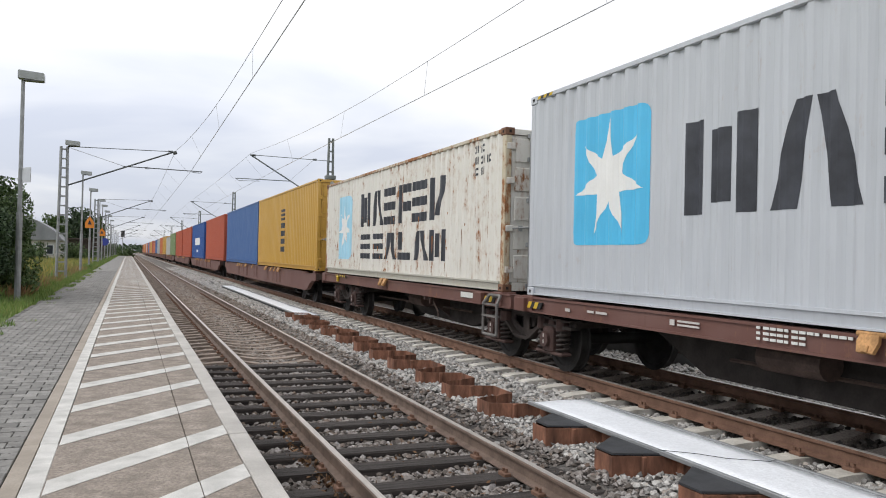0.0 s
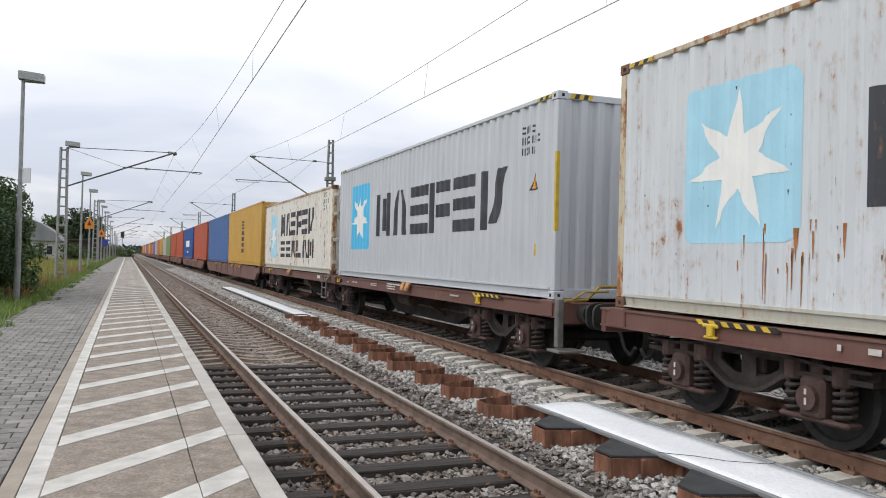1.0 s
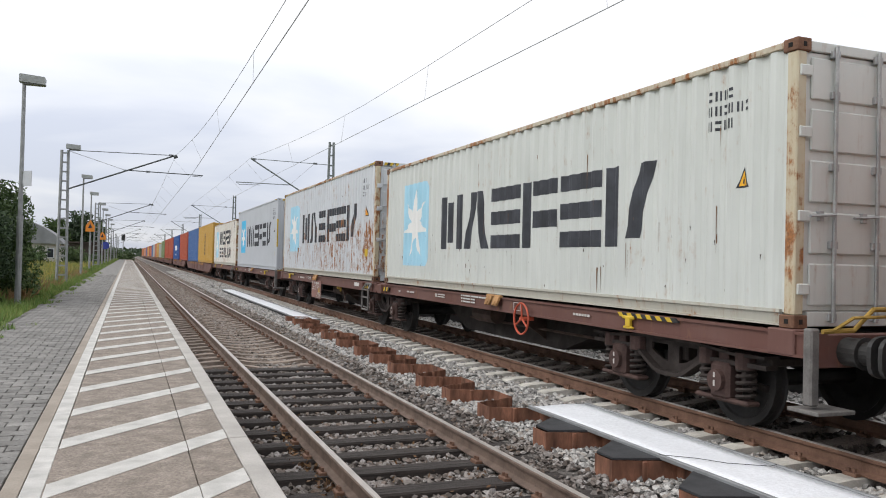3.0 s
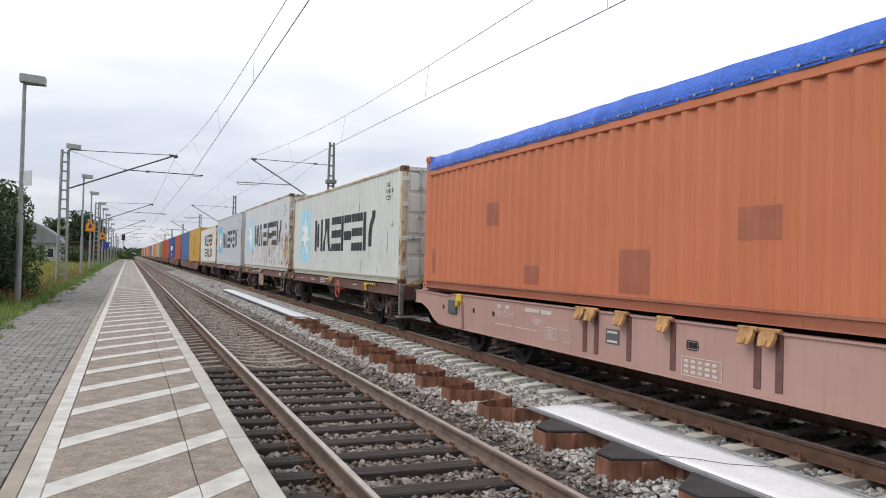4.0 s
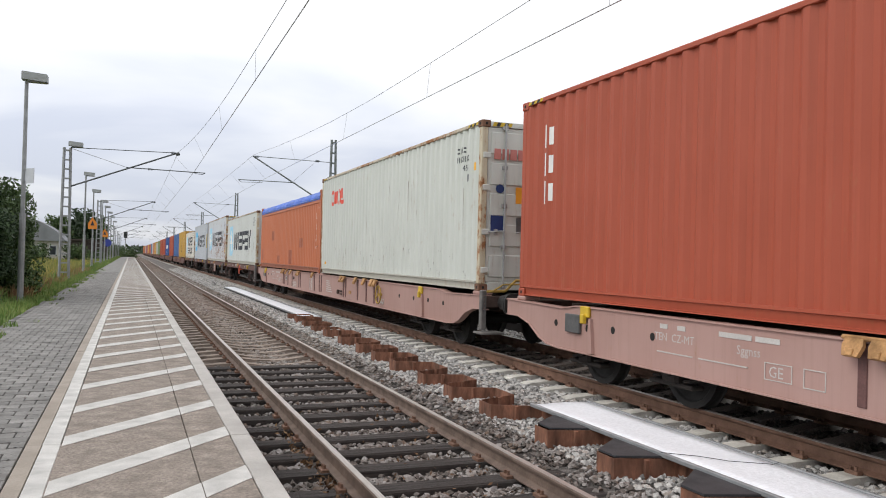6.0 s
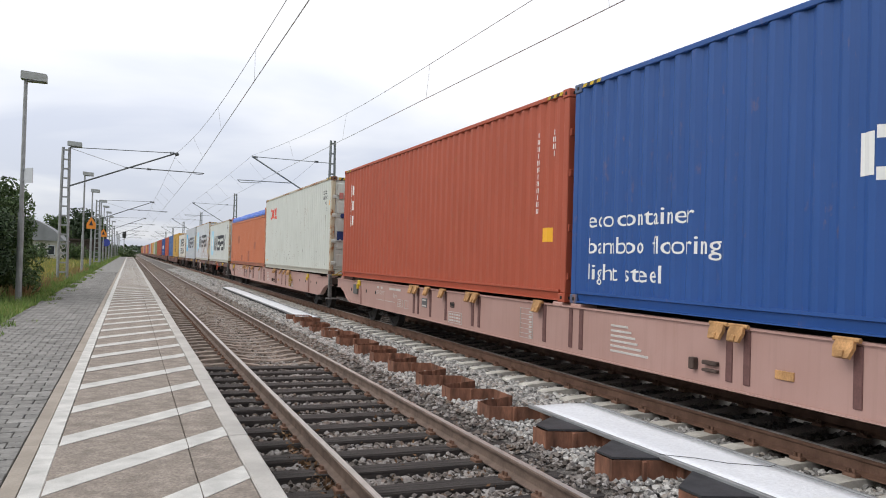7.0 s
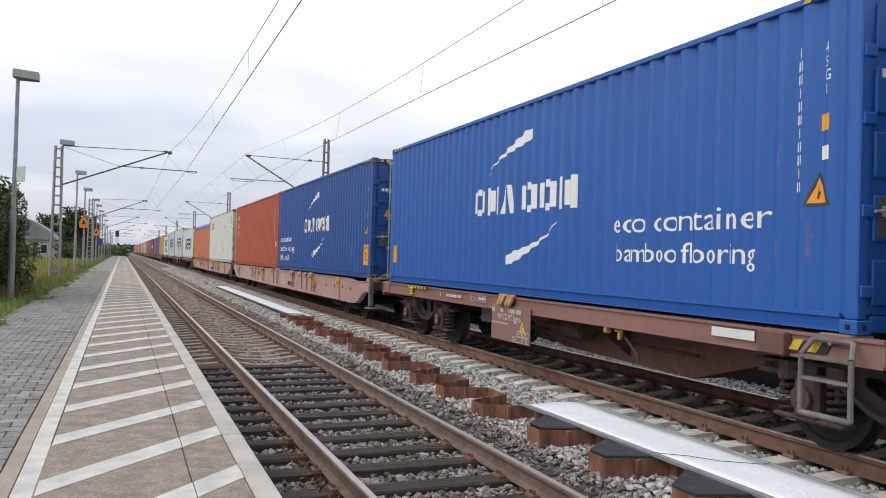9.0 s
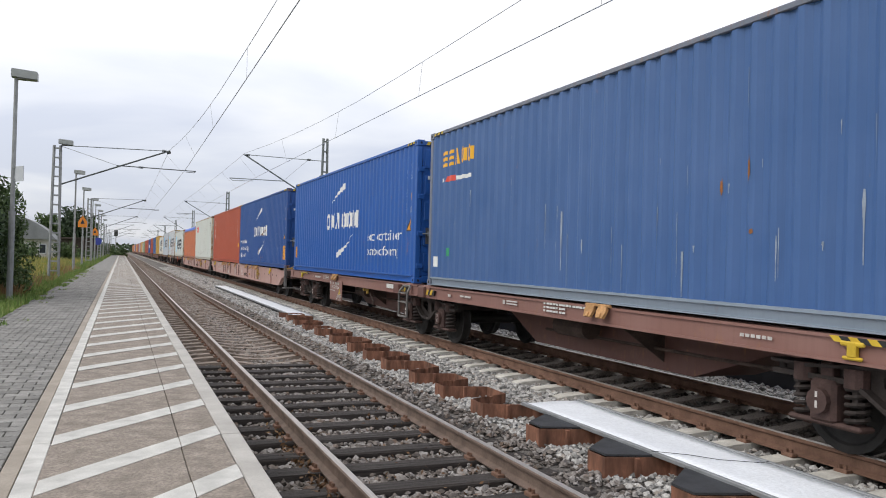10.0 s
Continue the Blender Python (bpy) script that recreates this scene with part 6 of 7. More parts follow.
def twin_wagon(front, gap, wheel_mat, plate, label):
    """Articulated twin wagon on three bogies."""
    bright = front < 0
    w = thing("articulated_wagon", label, "wagon", "wagons of the train")
    second = 12.192 + gap
    twin_unit(w, 0.0, True, bright)
    twin_unit(w, second, False, bright)
    mid = 12.192 + gap / 2 - 0.05
    end = second + 12.192
    for d in (1.98, mid, end - 1.98):
        bogie(w, -d)
    buffers(w, 0.24, 1)
    buffers(w, -end - 0.24, -1)
    part("buffer_beam", boxes((-1.25, 1.25, 0.16, 0.26, 0.92, 1.21), bevel=0.01), M["wagon_brown"], w)
    part("buffer_beam", boxes((-1.25, 1.25, -end - 0.26, -end - 0.16, 0.92, 1.21), bevel=0.01), M["wagon_brown"], w)
    part("joint", boxes((-0.5, 0.5, -mid - 0.6, -mid + 0.6, 0.95, 1.15), bevel=0.03), M["wagon_dark"], w, "articulation joint")
    # platform-side fittings
    for d in (1.6, end - 2.6):
        for k in range(12):
            bm = prism_x(bmesh.new(), [(-d - 0.09 * k, 1.165), (-d - 0.09 * (k + 1), 1.165), (-d - 0.09 * (k + 1) + 0.05, 1.212), (-d - 0.09 * k + 0.05, 1.212)], -1.285, -1.255)
            part("warning_stripe", bm, M["hazard_yellow"] if k % 2 == 0 else M["hazard_black"], w)
        part("tie_hook", boxes((-1.305, -1.25, -d - 0.22, -d - 0.13, 1.05, 1.18), (-1.30, -1.26, -d - 0.27, -d - 0.08, 1.03, 1.06), (-1.30, -1.26, -d - 0.29, -d - 0.06, 1.14, 1.18), bevel=0.012), M["hazard_yellow"], w, "yellow tie-down hook")
    for d in (second - 0.20, 11.3):
        part("step_box", boxes((-1.34, -1.24, -d - 0.32, -d, 1.0, 1.2), bevel=0.01), M["wagon_brown"], w)
        for k in range(4):
            bm = prism_x(bmesh.new(), [(-d - 0.33 - 0.10 * k, 1.06), (-d - 0.43 - 0.10 * k, 1.06), (-d - 0.49 - 0.10 * k, 1.15), (-d - 0.39 - 0.10 * k, 1.15)], -1.29, -1.262)
            part("warning_stripe", bm, M["hazard_yellow"] if k % 2 == 0 else M["hazard_black"], w)
    d = 11.88
    part("ladder_frame", bent_tube([(-1.40, -d, 0.57), (-1.40, -d, 1.05), (-1.32, -d - 0.05, 1.18), (-1.32, -d - 0.45, 1.18), (-1.40, -d - 0.50, 1.05), (-1.40, -d - 0.50, 0.57), (-1.40, -d, 0.57)], 0.024, 8), M["step_grey"], w, "grey tubular step ladder")
    for z in (0.86, 1.04):
        part("ladder_rung", boxes((-1.43, -1.36, -d - 0.50, -d, z - 0.012, z + 0.012)), M["step_grey"], w)
    for sx in (-1.36,):
        part("ladder_bracket", bent_tube([(sx, -d - 0.25, 1.16), (-1.05, -d - 0.25, 1.12)], 0.02, 6), M["step_grey"], w)
    if plate:
        part("side_plate", boxes((-1.29, -1.27, -6.85, -5.57, 0.55, 1.08), bevel=0.006), M["wagon_rose"], w, "large stencilled side plate")
        side_text(w, -1.294, "RIV CZ-MT Sggrss", 5.80, 0.865, 0.088, M["white_label"], 0.80)
        part("warning_label", prism_x(bmesh.new(), [(-6.52, 0.72), (-6.72, 0.72), (-6.62, 0.88)], -1.2945, -1.29), M["hazard_yellow"], w, "yellow triangle label")
        side_text(w, -1.2975, "C", 6.60, 0.745, 0.075, M["ink"])
        for a0 in (6.45, 6.575, 6.70):
            outline_box(w, -1.294, a0, a0 + 0.125, 0.655, 0.735, 0.006)
        outline_box(w, -1.294, 6.32, 6.826, 0.565, 0.648, 0.006)
        for a0, ch in ((6.48, "A"), (6.605, "B"), (6.73, "C")):
            side_text(w, -1.294, ch, a0, 0.67, 0.05, M["white_label"])
        for a0, ch in ((6.33, "SS/71"), (6.59, "83"), (6.72, "90")):
            side_text(w, -1.294, ch, a0, 0.58, 0.05, M["white_label"], 0.8)
        bar_lines(w, -1.294, [(a0 + 0.055 * j, a0 + 0.038 + 0.055 * j, 0.975, 1.04) for a0, q in ((5.60, 2), (5.90, 2), (6.16, 4), (6.42, 3)) for j in range(q)])
        bar_lines(w, -1.294, [(5.6, 5.78, 0.80, 0.82), (5.80, 6.0, 0.80, 0.82), (6.02, 6.15, 0.80, 0.82)])
        outline_box(w, -1.2685, 4.69, 4.96, 1.08, 1.18, 0.006)
        side_text(w, -1.2685, "R 75 m", 4.71, 1.10, 0.055, M["stencil"], 0.9)
        outline_box(w, -1.2685, 5.01, 5.29, 1.08, 1.18, 0.006)
        bar_lines(w, -1.2685, [(5.04, 5.26, 1.11, 1.15), (3.3, 3.34, 1.09, 1.14), (3.6, 3.72, 1.09, 1.14), (3.76, 3.86, 1.09, 1.14), (3.9, 4.1, 1.09, 1.14), (4.14, 4.28, 1.09, 1.14)])
        part("equipment_box", boxes((-0.95, -0.75, -4.81, -4.43, 0.72, 0.99), bevel=0.01), M["dark_plate"], w, "grey equipment box")
    part("label", boxes((-1.2705, -1.265, -11.2, -10.62, 1.08, 1.17)), M["white_label"], w, "white data label")
    bar_lines(w, -1.2685, [(second + 4.7 + 0.085 * k, second + 4.7 + 0.085 * k + (0.07 if k % 4 else 0.045), 1.165 - 0.05 * j, 1.19 - 0.05 * j) for j, q in enumerate((15, 7, 7)) for k in range(q)], M["white_label"])
    bar_lines(w, -1.2685, [(second + 8.5 + 0.07 * k, second + 8.55 + 0.07 * k, 1.10, 1.13) for k in range(6)] + [(second + 1.2, second + 1.32, 1.08, 1.12), (second + 1.75, second + 1.9, 1.10, 1.13), (second + 1.95, second + 2.2, 1.10, 1.13)])
    bar_lines(w, -1.2685, [(second + 3.55, second + 3.9, 1.13, 1.15), (second + 3.55, second + 3.9, 1.09, 1.11), (second + 3.42, second + 3.5, 1.09, 1.15)])
    if wheel_mat:
        handwheel(w, second + 7.15, 0.95, wheel_mat, r=0.225, label="orange-red brake handwheel")
        outline_box(w, -1.2685, second + 6.75, second + 6.98, 1.05, 1.17)
    part("brake_valve", boxes((-1.24, -1.17, -8.72, -8.64, 0.92, 1.0), (-1.23, -1.18, -8.98, -8.93, 0.86, 0.98), (-1.23, -1.18, -9.02, -8.86, 0.95, 0.98), bevel=0.01), M["rail_yellow"] if plate else M["axle_box"], w, "brake changeover lever")
    part("brake_rod", bent_tube([(-1.15, -8.9, 0.95), (-1.15, -9.25, 0.70), (-1.15, -9.25, 0.62)], 0.018, 6), M["wagon_dark"], w)
    end_fittings(w, -end - 0.30)
    return w


M["rib"] = rough_mat("dark_maroon_rib_paint", (0.135, 0.062, 0.055), 0.7, 1.2, 3, 50, 0.7, 0.2)


def make_wagons():
    brown = "oxide-brown articulated flat wagon with slim side sills, loaded with containers"
    pink = "faded pink-brown flat wagon with deep fish-bellied side beams"
    for front, gap, wheel_mat, plate in ((35.04, 0.84, None, False), (8.29, 0.88, M["red_wheel"], True), (-70.45, 0.81, None, True)):
        MOVERS.append((twin_wagon(front, gap, wheel_mat, plate, brown), TRACK_2, front, 0.0))
    for front in (-18.48, -44.5):
        MOVERS.append((long_wagon(front, True, label=pink), TRACK_2, front, 0.0))
    far = long_wagon(61.0, False, M["wagon_brown"], "brown flat wagon farther up the train")
    MOVERS.append((far, TRACK_2, 61.0, 0.0))
    for front in (89.0, 116.5, 143.2, 170.0, 197.0, 224.0, 251.0, 278.0, 305.0, 332.0, 359.0):
        MOVERS.append((copy_thing(far, pose(TRACK_2, front, 0)), TRACK_2, front, 0.0))


make_wagons()


# ---- overhead line ----
def lattice_mast(name, x, y, z0, z1, w0, w1, mat, label):
    mast = thing(name, label, "mast", "overhead line masts")
    for sx in (-1, 1):
        bm = bmesh.new()
        tube(bm, (x + sx * w0 / 2, y, z0), (x + sx * w1 / 2, y, z1), 0.062, 4)
        part("upright", bm, mat, mast)
    n = 14
    for k in range(n + 1):
        f = (k + 0.3) / (n + 0.6)
        z = z0 + (z1 - z0) * f
        w = w0 + (w1 - w0) * f
        part("batten", boxes((x - w / 2, x + w / 2, y - 0.04, y + 0.04, z - 0.035, z + 0.035)), mat, mast)
    part("footing", boxes((x - 0.35, x + 0.35, y - 0.3, y + 0.3, z0 - 0.6, z0 + 0.12), bevel=0.03), M["wall_concrete"], mast, "concrete footing")
    return mast


def insulator(mast, p):
    bm = bmesh.new()
    for k in range(4):
        tube(bm, (p[0] + 0.05 * k - 0.1, p[1], p[2]), (p[0] + 0.05 * k - 0.07, p[1], p[2]), 0.055, 10)
    part("insulator", bm, M["dark_steel"], mast, "dark ribbed insulator")


def cantilever_left(mast, x, y):
    """Bracket of a mast beside track 1."""
    tip = (1.93, y, 6.44)
    part("tie_rod", bent_tube([(x + 0.13, y, 6.37), tip], 0.018, 6), M["dark_steel"], mast)
    part("strut", bent_tube([(x + 0.16, y, 4.62), tip], 0.035, 8), M["dark_steel"], mast, "grey bracket tube")
    part("steady_tube", bent_tube([(-0.32, y, 5.62), (3.2, y, 5.57)], 0.024, 6), M["dark_steel"], mast)
    part("stay_wire", bent_tube([(x + 0.15, y, 6.34), (-0.3, y, 5.63)], 0.012, 5), M["wire"], mast)
    part("steady_arm", bent_tube([(3.2, y, 5.57), (3.1, y, 5.50), (2.72, y, 5.52)], 0.014, 6), M["dark_steel"], mast)
    part("clamp", tube(bmesh.new(), (1.86, y, 6.36), (2.02, y, 6.42), 0.085, 10), M["dark_steel"], mast, "dark tube clamp")
    insulator(mast, (1.75, y, 6.44))
    insulator(mast, (0.75, y, 5.60))


def cantilever_right(mast, x, y):
    """Bracket of a mast beside track 2."""
    tip = (5.42, y, 6.54)
    part("tie_rod", bent_tube([(x - 0.15, y, 6.48), tip], 0.018, 6), M["green_steel"], mast)
    part("strut", bent_tube([(x - 0.2, y, 4.3), tip], 0.035, 8), M["green_steel"], mast, "grey bracket tube")
    part("steady_tube", bent_tube([(7.5, y, 5.36), (4.75, y, 5.36)], 0.022, 6), M["green_steel"], mast)
    part("stay_wire", bent_tube([(x - 0.9, y, 6.45), (7.4, y, 5.42)], 0.008, 5), M["wire"], mast)
    part("steady_arm", bent_tube([(4.75, y, 5.36), (4.9, y, 5.25), (5.9, y, 5.28)], 0.013, 6), M["green_steel"], mast)
    insulator(mast, (5.6, y, 6.52))
    insulator(mast, (8.6, y, 6.5))


for y in (40, 80, 120, 160, 200, 240):
    m1 = lattice_mast("catenary_mast", -2.78, y, 0.2, 6.36, 0.40, 0.26, M["galvanised"], "slim grey lattice mast of the overhead line beside the platform")
    cantilever_left(m1, -2.78, y)
    m2 = lattice_mast("catenary_mast", 9.4, y, 0.15, 7.63, 0.42, 0.20, M["green_steel"], "dark grey-green lattice mast of the overhead line beyond the train")
    cantilever_right(m2, 9.4, y)
    if y == 40:
        part("junction", boxes((9.15, 9.65, 39.8, 40.2, 5.55, 5.75), bevel=0.02), M["green_steel"], m2)


def wire_line(name, pts, r, label):
    bm = bmesh.new()
    for a, b in zip(pts, pts[1:]):
        tube(bm, a, b, r, 5, cap=False)
    return tagged(part(name, bm, M["wire"]), label, "overhead wire", "overhead wires")


def wires(x_of, x_cat, z_contact, z_cat, name):
    ys = [-40 + 4 * k for k in range(95)]
    wire_line("contact_wire", [(x_of(y), y, z_contact(y)) for y in ys], 0.010, "grey copper contact wire over the " + name)
    wire_line("catenary_wire", [(x_cat(y), y, z_cat(y)) for y in ys], 0.0078, "thin grey catenary wire over the " + name)
    for k in range(42):
        y = -13.0 + 7.8 * k
        wire_line("dropper", [(x_of(y), y, z_contact(y)), (x_cat(y), y + 0.25, z_cat(y))], 0.005, "thin dropper between the wires over the " + name)


def drift(y, start, by, power):
    """Sideways course of a catenary wire towards its bracket."""
    return start - by * max(0.0, min(1.0, (y - 20) / 20)) ** power


def sag(y, top, drop):
    u = (y / 40.0) % 1
    return top - 4 * drop * u * (1 - u)


wires(lambda y: 2.27 + 0.0108 * min(max(y, -40), 40), lambda y: drift(y, 2.5, 0.55, 2.4), lambda y: 5.61, lambda y: sag(y, 6.46, 0.10), "platform track")
wires(lambda y: 6.72 - 0.0113 * max(0, min(y, 40)), lambda y: drift(y, 6.68, 1.24, 2.2), lambda y: 5.62, lambda y: sag(y, 6.60, 0.08), "train's track")

# ---- lamps and signs ----
M["lamp_grey"] = rough_mat("light_grey_lamp_housing", (0.36, 0.38, 0.38), 0.8, 1.1, 5, 60, 0.5, 0.1)
M["lamp_glass"] = rough_mat("milky_lamp_cover", (0.13, 0.13, 0.13), 0.9, 1.1, 5, 60, 0.3, 0.05)
M["sign_white"] = rough_mat("white_sign_back", (0.55, 0.57, 0.60), 0.9, 1.06, 5, 60, 0.5, 0.05)
M["sign_orange"] = rough_mat("orange_sign", (0.72, 0.24, 0.02), 0.9, 1.06, 5, 60, 0.5, 0.05)
M["sign_blue"] = rough_mat("blue_sign", (0.03, 0.05, 0.30), 0.9, 1.06, 5, 60, 0.5, 0.05)


def lamp_head(parent, x, y, z):
    bm = bmesh.new()
    prism_y(bm, [(x - 0.11, z - 0.01), (x - 0.11, z + 0.17), (x - 0.09, z + 0.19), (x + 0.47, z + 0.15), (x + 0.49, z + 0.13), (x + 0.49, z - 0.05)], y - 0.15, y + 0.15)
    part("lamp_head", bm, M["lamp_grey"], parent, "flat grey lamp head")
    part("lamp_cover", boxes((x + 0.02, x + 0.46, y - 0.12, y + 0.12, z - 0.06, z - 0.03)), M["lamp_glass"], parent, "dark lamp cover")


def platform_lamp(x, y, top, label="slender grey platform lamp with flat head in the verge"):
    lamp = thing("platform_lamp", label, "lamp", "platform lamps")
    bm = tube(bmesh.new(), (x, y, 0.3), (x, y, 2.6), 0.075, 12)
    tube(bm, (x, y, 2.6), (x, y, top), 0.055, 12, 0.045)
    part("pole", bm, M["galvanised"], lamp, smooth=False)
    part("collar", tube(bmesh.new(), (x, y, 2.57), (x, y, 2.66), 0.082, 12), M["galvanised"], lamp)
    lamp_head(lamp, x, y, top + 0.04)
    return lamp


lamp = platform_lamp(-2.585, 22.97, 6.02)
bm = boxes((-0.19, 0.19, -0.01, 0.01, -0.19, 0.19))
plate = part("sign_plate", bm, M["sign_white"], lamp, "white square sign plate")
plate.matrix_basis = pose(-2.44, 22.80, 3.60, rz=-52)
part("bracket", boxes((-2.62, -2.45, 22.9, 23.02, 3.44, 3.48), (-2.62, -2.45, 22.9, 23.02, 3.74, 3.78)), M["galvanised"], lamp)
mast_lamp = thing("mast_lamp", "flat grey lamp head fixed to the lattice mast", "lamp", "platform lamps")
lamp_head(mast_lamp, -2.62, 39.88, 6.44)
for y, top in ((52.4, 6.18), (63.4, 5.95), (83.3, 6.35), (92.5, 6.3), (104.1, 6.22), (119.0, 6.28), (135.0, 6.2)):
    lp = platform_lamp(-2.6, y, top)
    if y in (63.4, 92.5):
        s = 0.30 if y < 70 else 0.34
        x = -2.62
        z = 3.3 if y < 70 else 3.2
        sg = part("warning_sign", prism_y(bmesh.new(), [(x - s, z), (x + s, z), (x + s, z + 0.4), (x, z + 0.85), (x - s, z + 0.4)], y - 0.10, y - 0.075), M["sign_orange"], lp, "orange warning sign")
        part("pictogram", prism_y(bmesh.new(), [(x - s * .45, z + 0.25), (x + s * .45, z + 0.25), (x, z + 0.6)], y - 0.112, y - 0.102), M["ink"], sg, "black triangle pictogram")
    if y == 104.1:
        part("round_sign", tube(bmesh.new(), (-2.6, 103.9, 2.7), (-2.6, 103.93, 2.7), 0.45, 18), M["sign_blue"], lp, "blue round sign")


def signal(x, y, h):
    s = thing("railway_signal", "black-headed railway light signal on a grey post", "signal")
    part("post", tube(bmesh.new(), (x, y, -0.6), (x, y, h - 1.2), 0.09, 10), M["galvanised"], s)
    part("signal_head", boxes((x - 0.45, x + 0.45, y - 0.12, y + 0.12, h - 1.4, h + 0.2), bevel=0.05), M["hazard_black"], s, "black signal screen")
    for z in (h - 0.2, h - 0.9):
        part("hood", tube(bmesh.new(), (x, y - 0.3, z), (x, y - 0.1, z), 0.13, 12), M["hazard_black"], s)


signal(-1.35, 225, 6.6)


# ---- plants ----
def leaf_mat(name, tones, rough=0.7):
    n = Nodes(name)
    geo = n.t.nodes.new("ShaderNodeNewGeometry")
    ramp = n.t.nodes.new("ShaderNodeValToRGB")
    e = ramp.color_ramp.elements
    e[0].color, e[1].color = (*tones[0], 1), (*tones[-1], 1)
    for k, c in enumerate(tones[1:-1]):
        e.new((k + 1) / (len(tones) - 1)).color = (*c, 1)
    n.put(geo.outputs["Random Per Island"], ramp.inputs[0])
    big = n.noise(n.scaled(1, 1, 1), 0.8, 3)
    col = n.mix(n.step(big, 0.35, 0.65, 0, 0.6), ramp.outputs[0], shade(tones[0], 0.8))
    n.p.inputs["Subsurface Weight"].default_value = 0.0
    return n.done(col, rough)


M["leaf"] = leaf_mat("green_leaves", [(0.026, 0.050, 0.014), (0.045, 0.085, 0.020), (0.075, 0.13, 0.032), (0.11, 0.16, 0.045)])
M["leaf_dark"] = leaf_mat("dark_green_leaves", [(0.018, 0.036, 0.014), (0.030, 0.060, 0.022), (0.050, 0.085, 0.030)])
M["grass"] = leaf_mat("meadow_grass", [(0.08, 0.16, 0.025), (0.13, 0.22, 0.038), (0.19, 0.28, 0.06), (0.28, 0.28, 0.09), (0.14, 0.22, 0.04)])
M["straw"] = leaf_mat("tall_straw_weeds", [(0.17, 0.20, 0.05), (0.30, 0.27, 0.09), (0.42, 0.35, 0.13), (0.44, 0.36, 0.04), (0.20, 0.24, 0.06)])
M["russet"] = leaf_mat("russet_grass_heads", [(0.20, 0.11, 0.05), (0.30, 0.17, 0.08), (0.34, 0.25, 0.10), (0.24, 0.22, 0.07)])
M["bark"] = rough_mat("grey_brown_bark", (0.085, 0.065, 0.05), 0.6, 1.4, 8, 50, 0.95, 0.6, 0.02, stretch=(4, 4, 0.6))


def leaves(name, centres, size, material, parent, rng):
    """Small folded leaf blades at the given places."""
    n = len(centres)
    d = rng.normal(size=(n, 3))
    d /= np.linalg.norm(d, axis=1)[:, None]
    u = np.cross(d, rng.normal(size=(n, 3)))
    u /= np.linalg.norm(u, axis=1)[:, None]
    s = (rng.uniform(0.6, 1.3, n) * size)[:, None]
    a = centres - d * s
    b = centres + u * s * 0.45
    c = centres + d * s
    e = centres - u * s * 0.45
    co = np.stack([a, b, c, e], 1).reshape(-1, 3)
    f = (np.arange(n) * 4)[:, None] + np.array([[0, 1, 2, 3]])
    me = bpy.data.meshes.new(name)
    me.from_pydata(co.tolist(), [], f.tolist())
    me.materials.append(material)
    ob = new(name, me)
    if parent:
        ob.parent = parent
    return ob


def tree(x, y, z, height, spread, seed, leaf_size, count, label, material=None, low=0.15, name="tree"):
    r = np.random.default_rng(seed)
    t = thing(name, label, "tree" if name == "tree" else "bush", "trees and bushes")
    bm = bmesh.new()
    top = np.array((x, y, z + height * 0.62))
    tube(bm, (x, y, z - 0.3), tuple(top), height * 0.025, 8, height * 0.010)
    tips = []
    for k in range(16):
        h = low + (0.95 - low) * k / 15
        a = r.uniform(0, 2 * np.pi)
        base = np.array((x, y, z + height * min(0.6, max(0.05, h * 0.75))))
        reach = spread * (0.35 + 0.65 * math.sin(math.pi * min(0.97, 0.18 + 0.75 * h))) * r.uniform(0.55, 1.0)
        tip = np.array((x + math.cos(a) * reach, y + math.sin(a) * reach, z + height * h * r.uniform(0.9, 1.05)))
        tube(bm, tuple(base), tuple(tip), height * 0.009, 5, height * 0.002, cap=False)
        tips.append((base, tip))
    part("trunk", bm, M["bark"], t, "grey-brown trunk and limbs")
    pts = []
    per = count // len(tips)
    for base, tip in tips:
        for _ in range(6):
            f = r.uniform(0.45, 1.12)
            c = base + (tip - base) * f + r.normal(size=3) * spread * 0.13
            rad = spread * r.uniform(0.10, 0.24)
            pts.append(c + np.clip(r.normal(size=(per // 6, 3)), -1.6, 1.6) * rad * np.array((1, 1, 0.75)))
    pts = np.concatenate(pts)
    pts = pts[pts[:, 2] > z + 0.05]
    leaves("crown", pts, leaf_size, material or M["leaf"], t, r)
    return t


tree(-3.95, 25.4, 0.35, 3.9, 1.75, 11, 0.062, 64000, "dense green leafy bush beside the platform lamp", M["leaf"], 0.03, "bush")
tree(-4.9, 29.5, 0.35, 4.3, 1.4, 12, 0.06, 30000, "tall green bush with sparse upper twigs", M["leaf"], 0.05, "bush")
tree(-6.0, 34.0, 0.35, 3.2, 1.5, 13, 0.06, 20000, "green leafy bush at the meadow's edge", M["leaf"], 0.05, "bush")
tree(-4.0, 22.6, 0.35, 2.9, 1.25, 14, 0.058, 50000, "dense dark green leafy bush beside the platform", M["leaf_dark"], 0.02, "bush")
for k, (x, y, h, s) in enumerate(((-11.6, 150, 7.6, 2.4), (-8.2, 160, 9.2, 3.2), (-6.4, 172, 8.0, 2.6), (-21, 150, 8, 4), (-10.0, 185, 8, 3.5), (-30, 135, 10, 5.5))):
    tree(x, y, 0.2, h, s, 30 + k, 0.30, 4000, "broad green tree behind the buildings", M["leaf_dark"] if k % 2 else M["leaf"], 0.2)
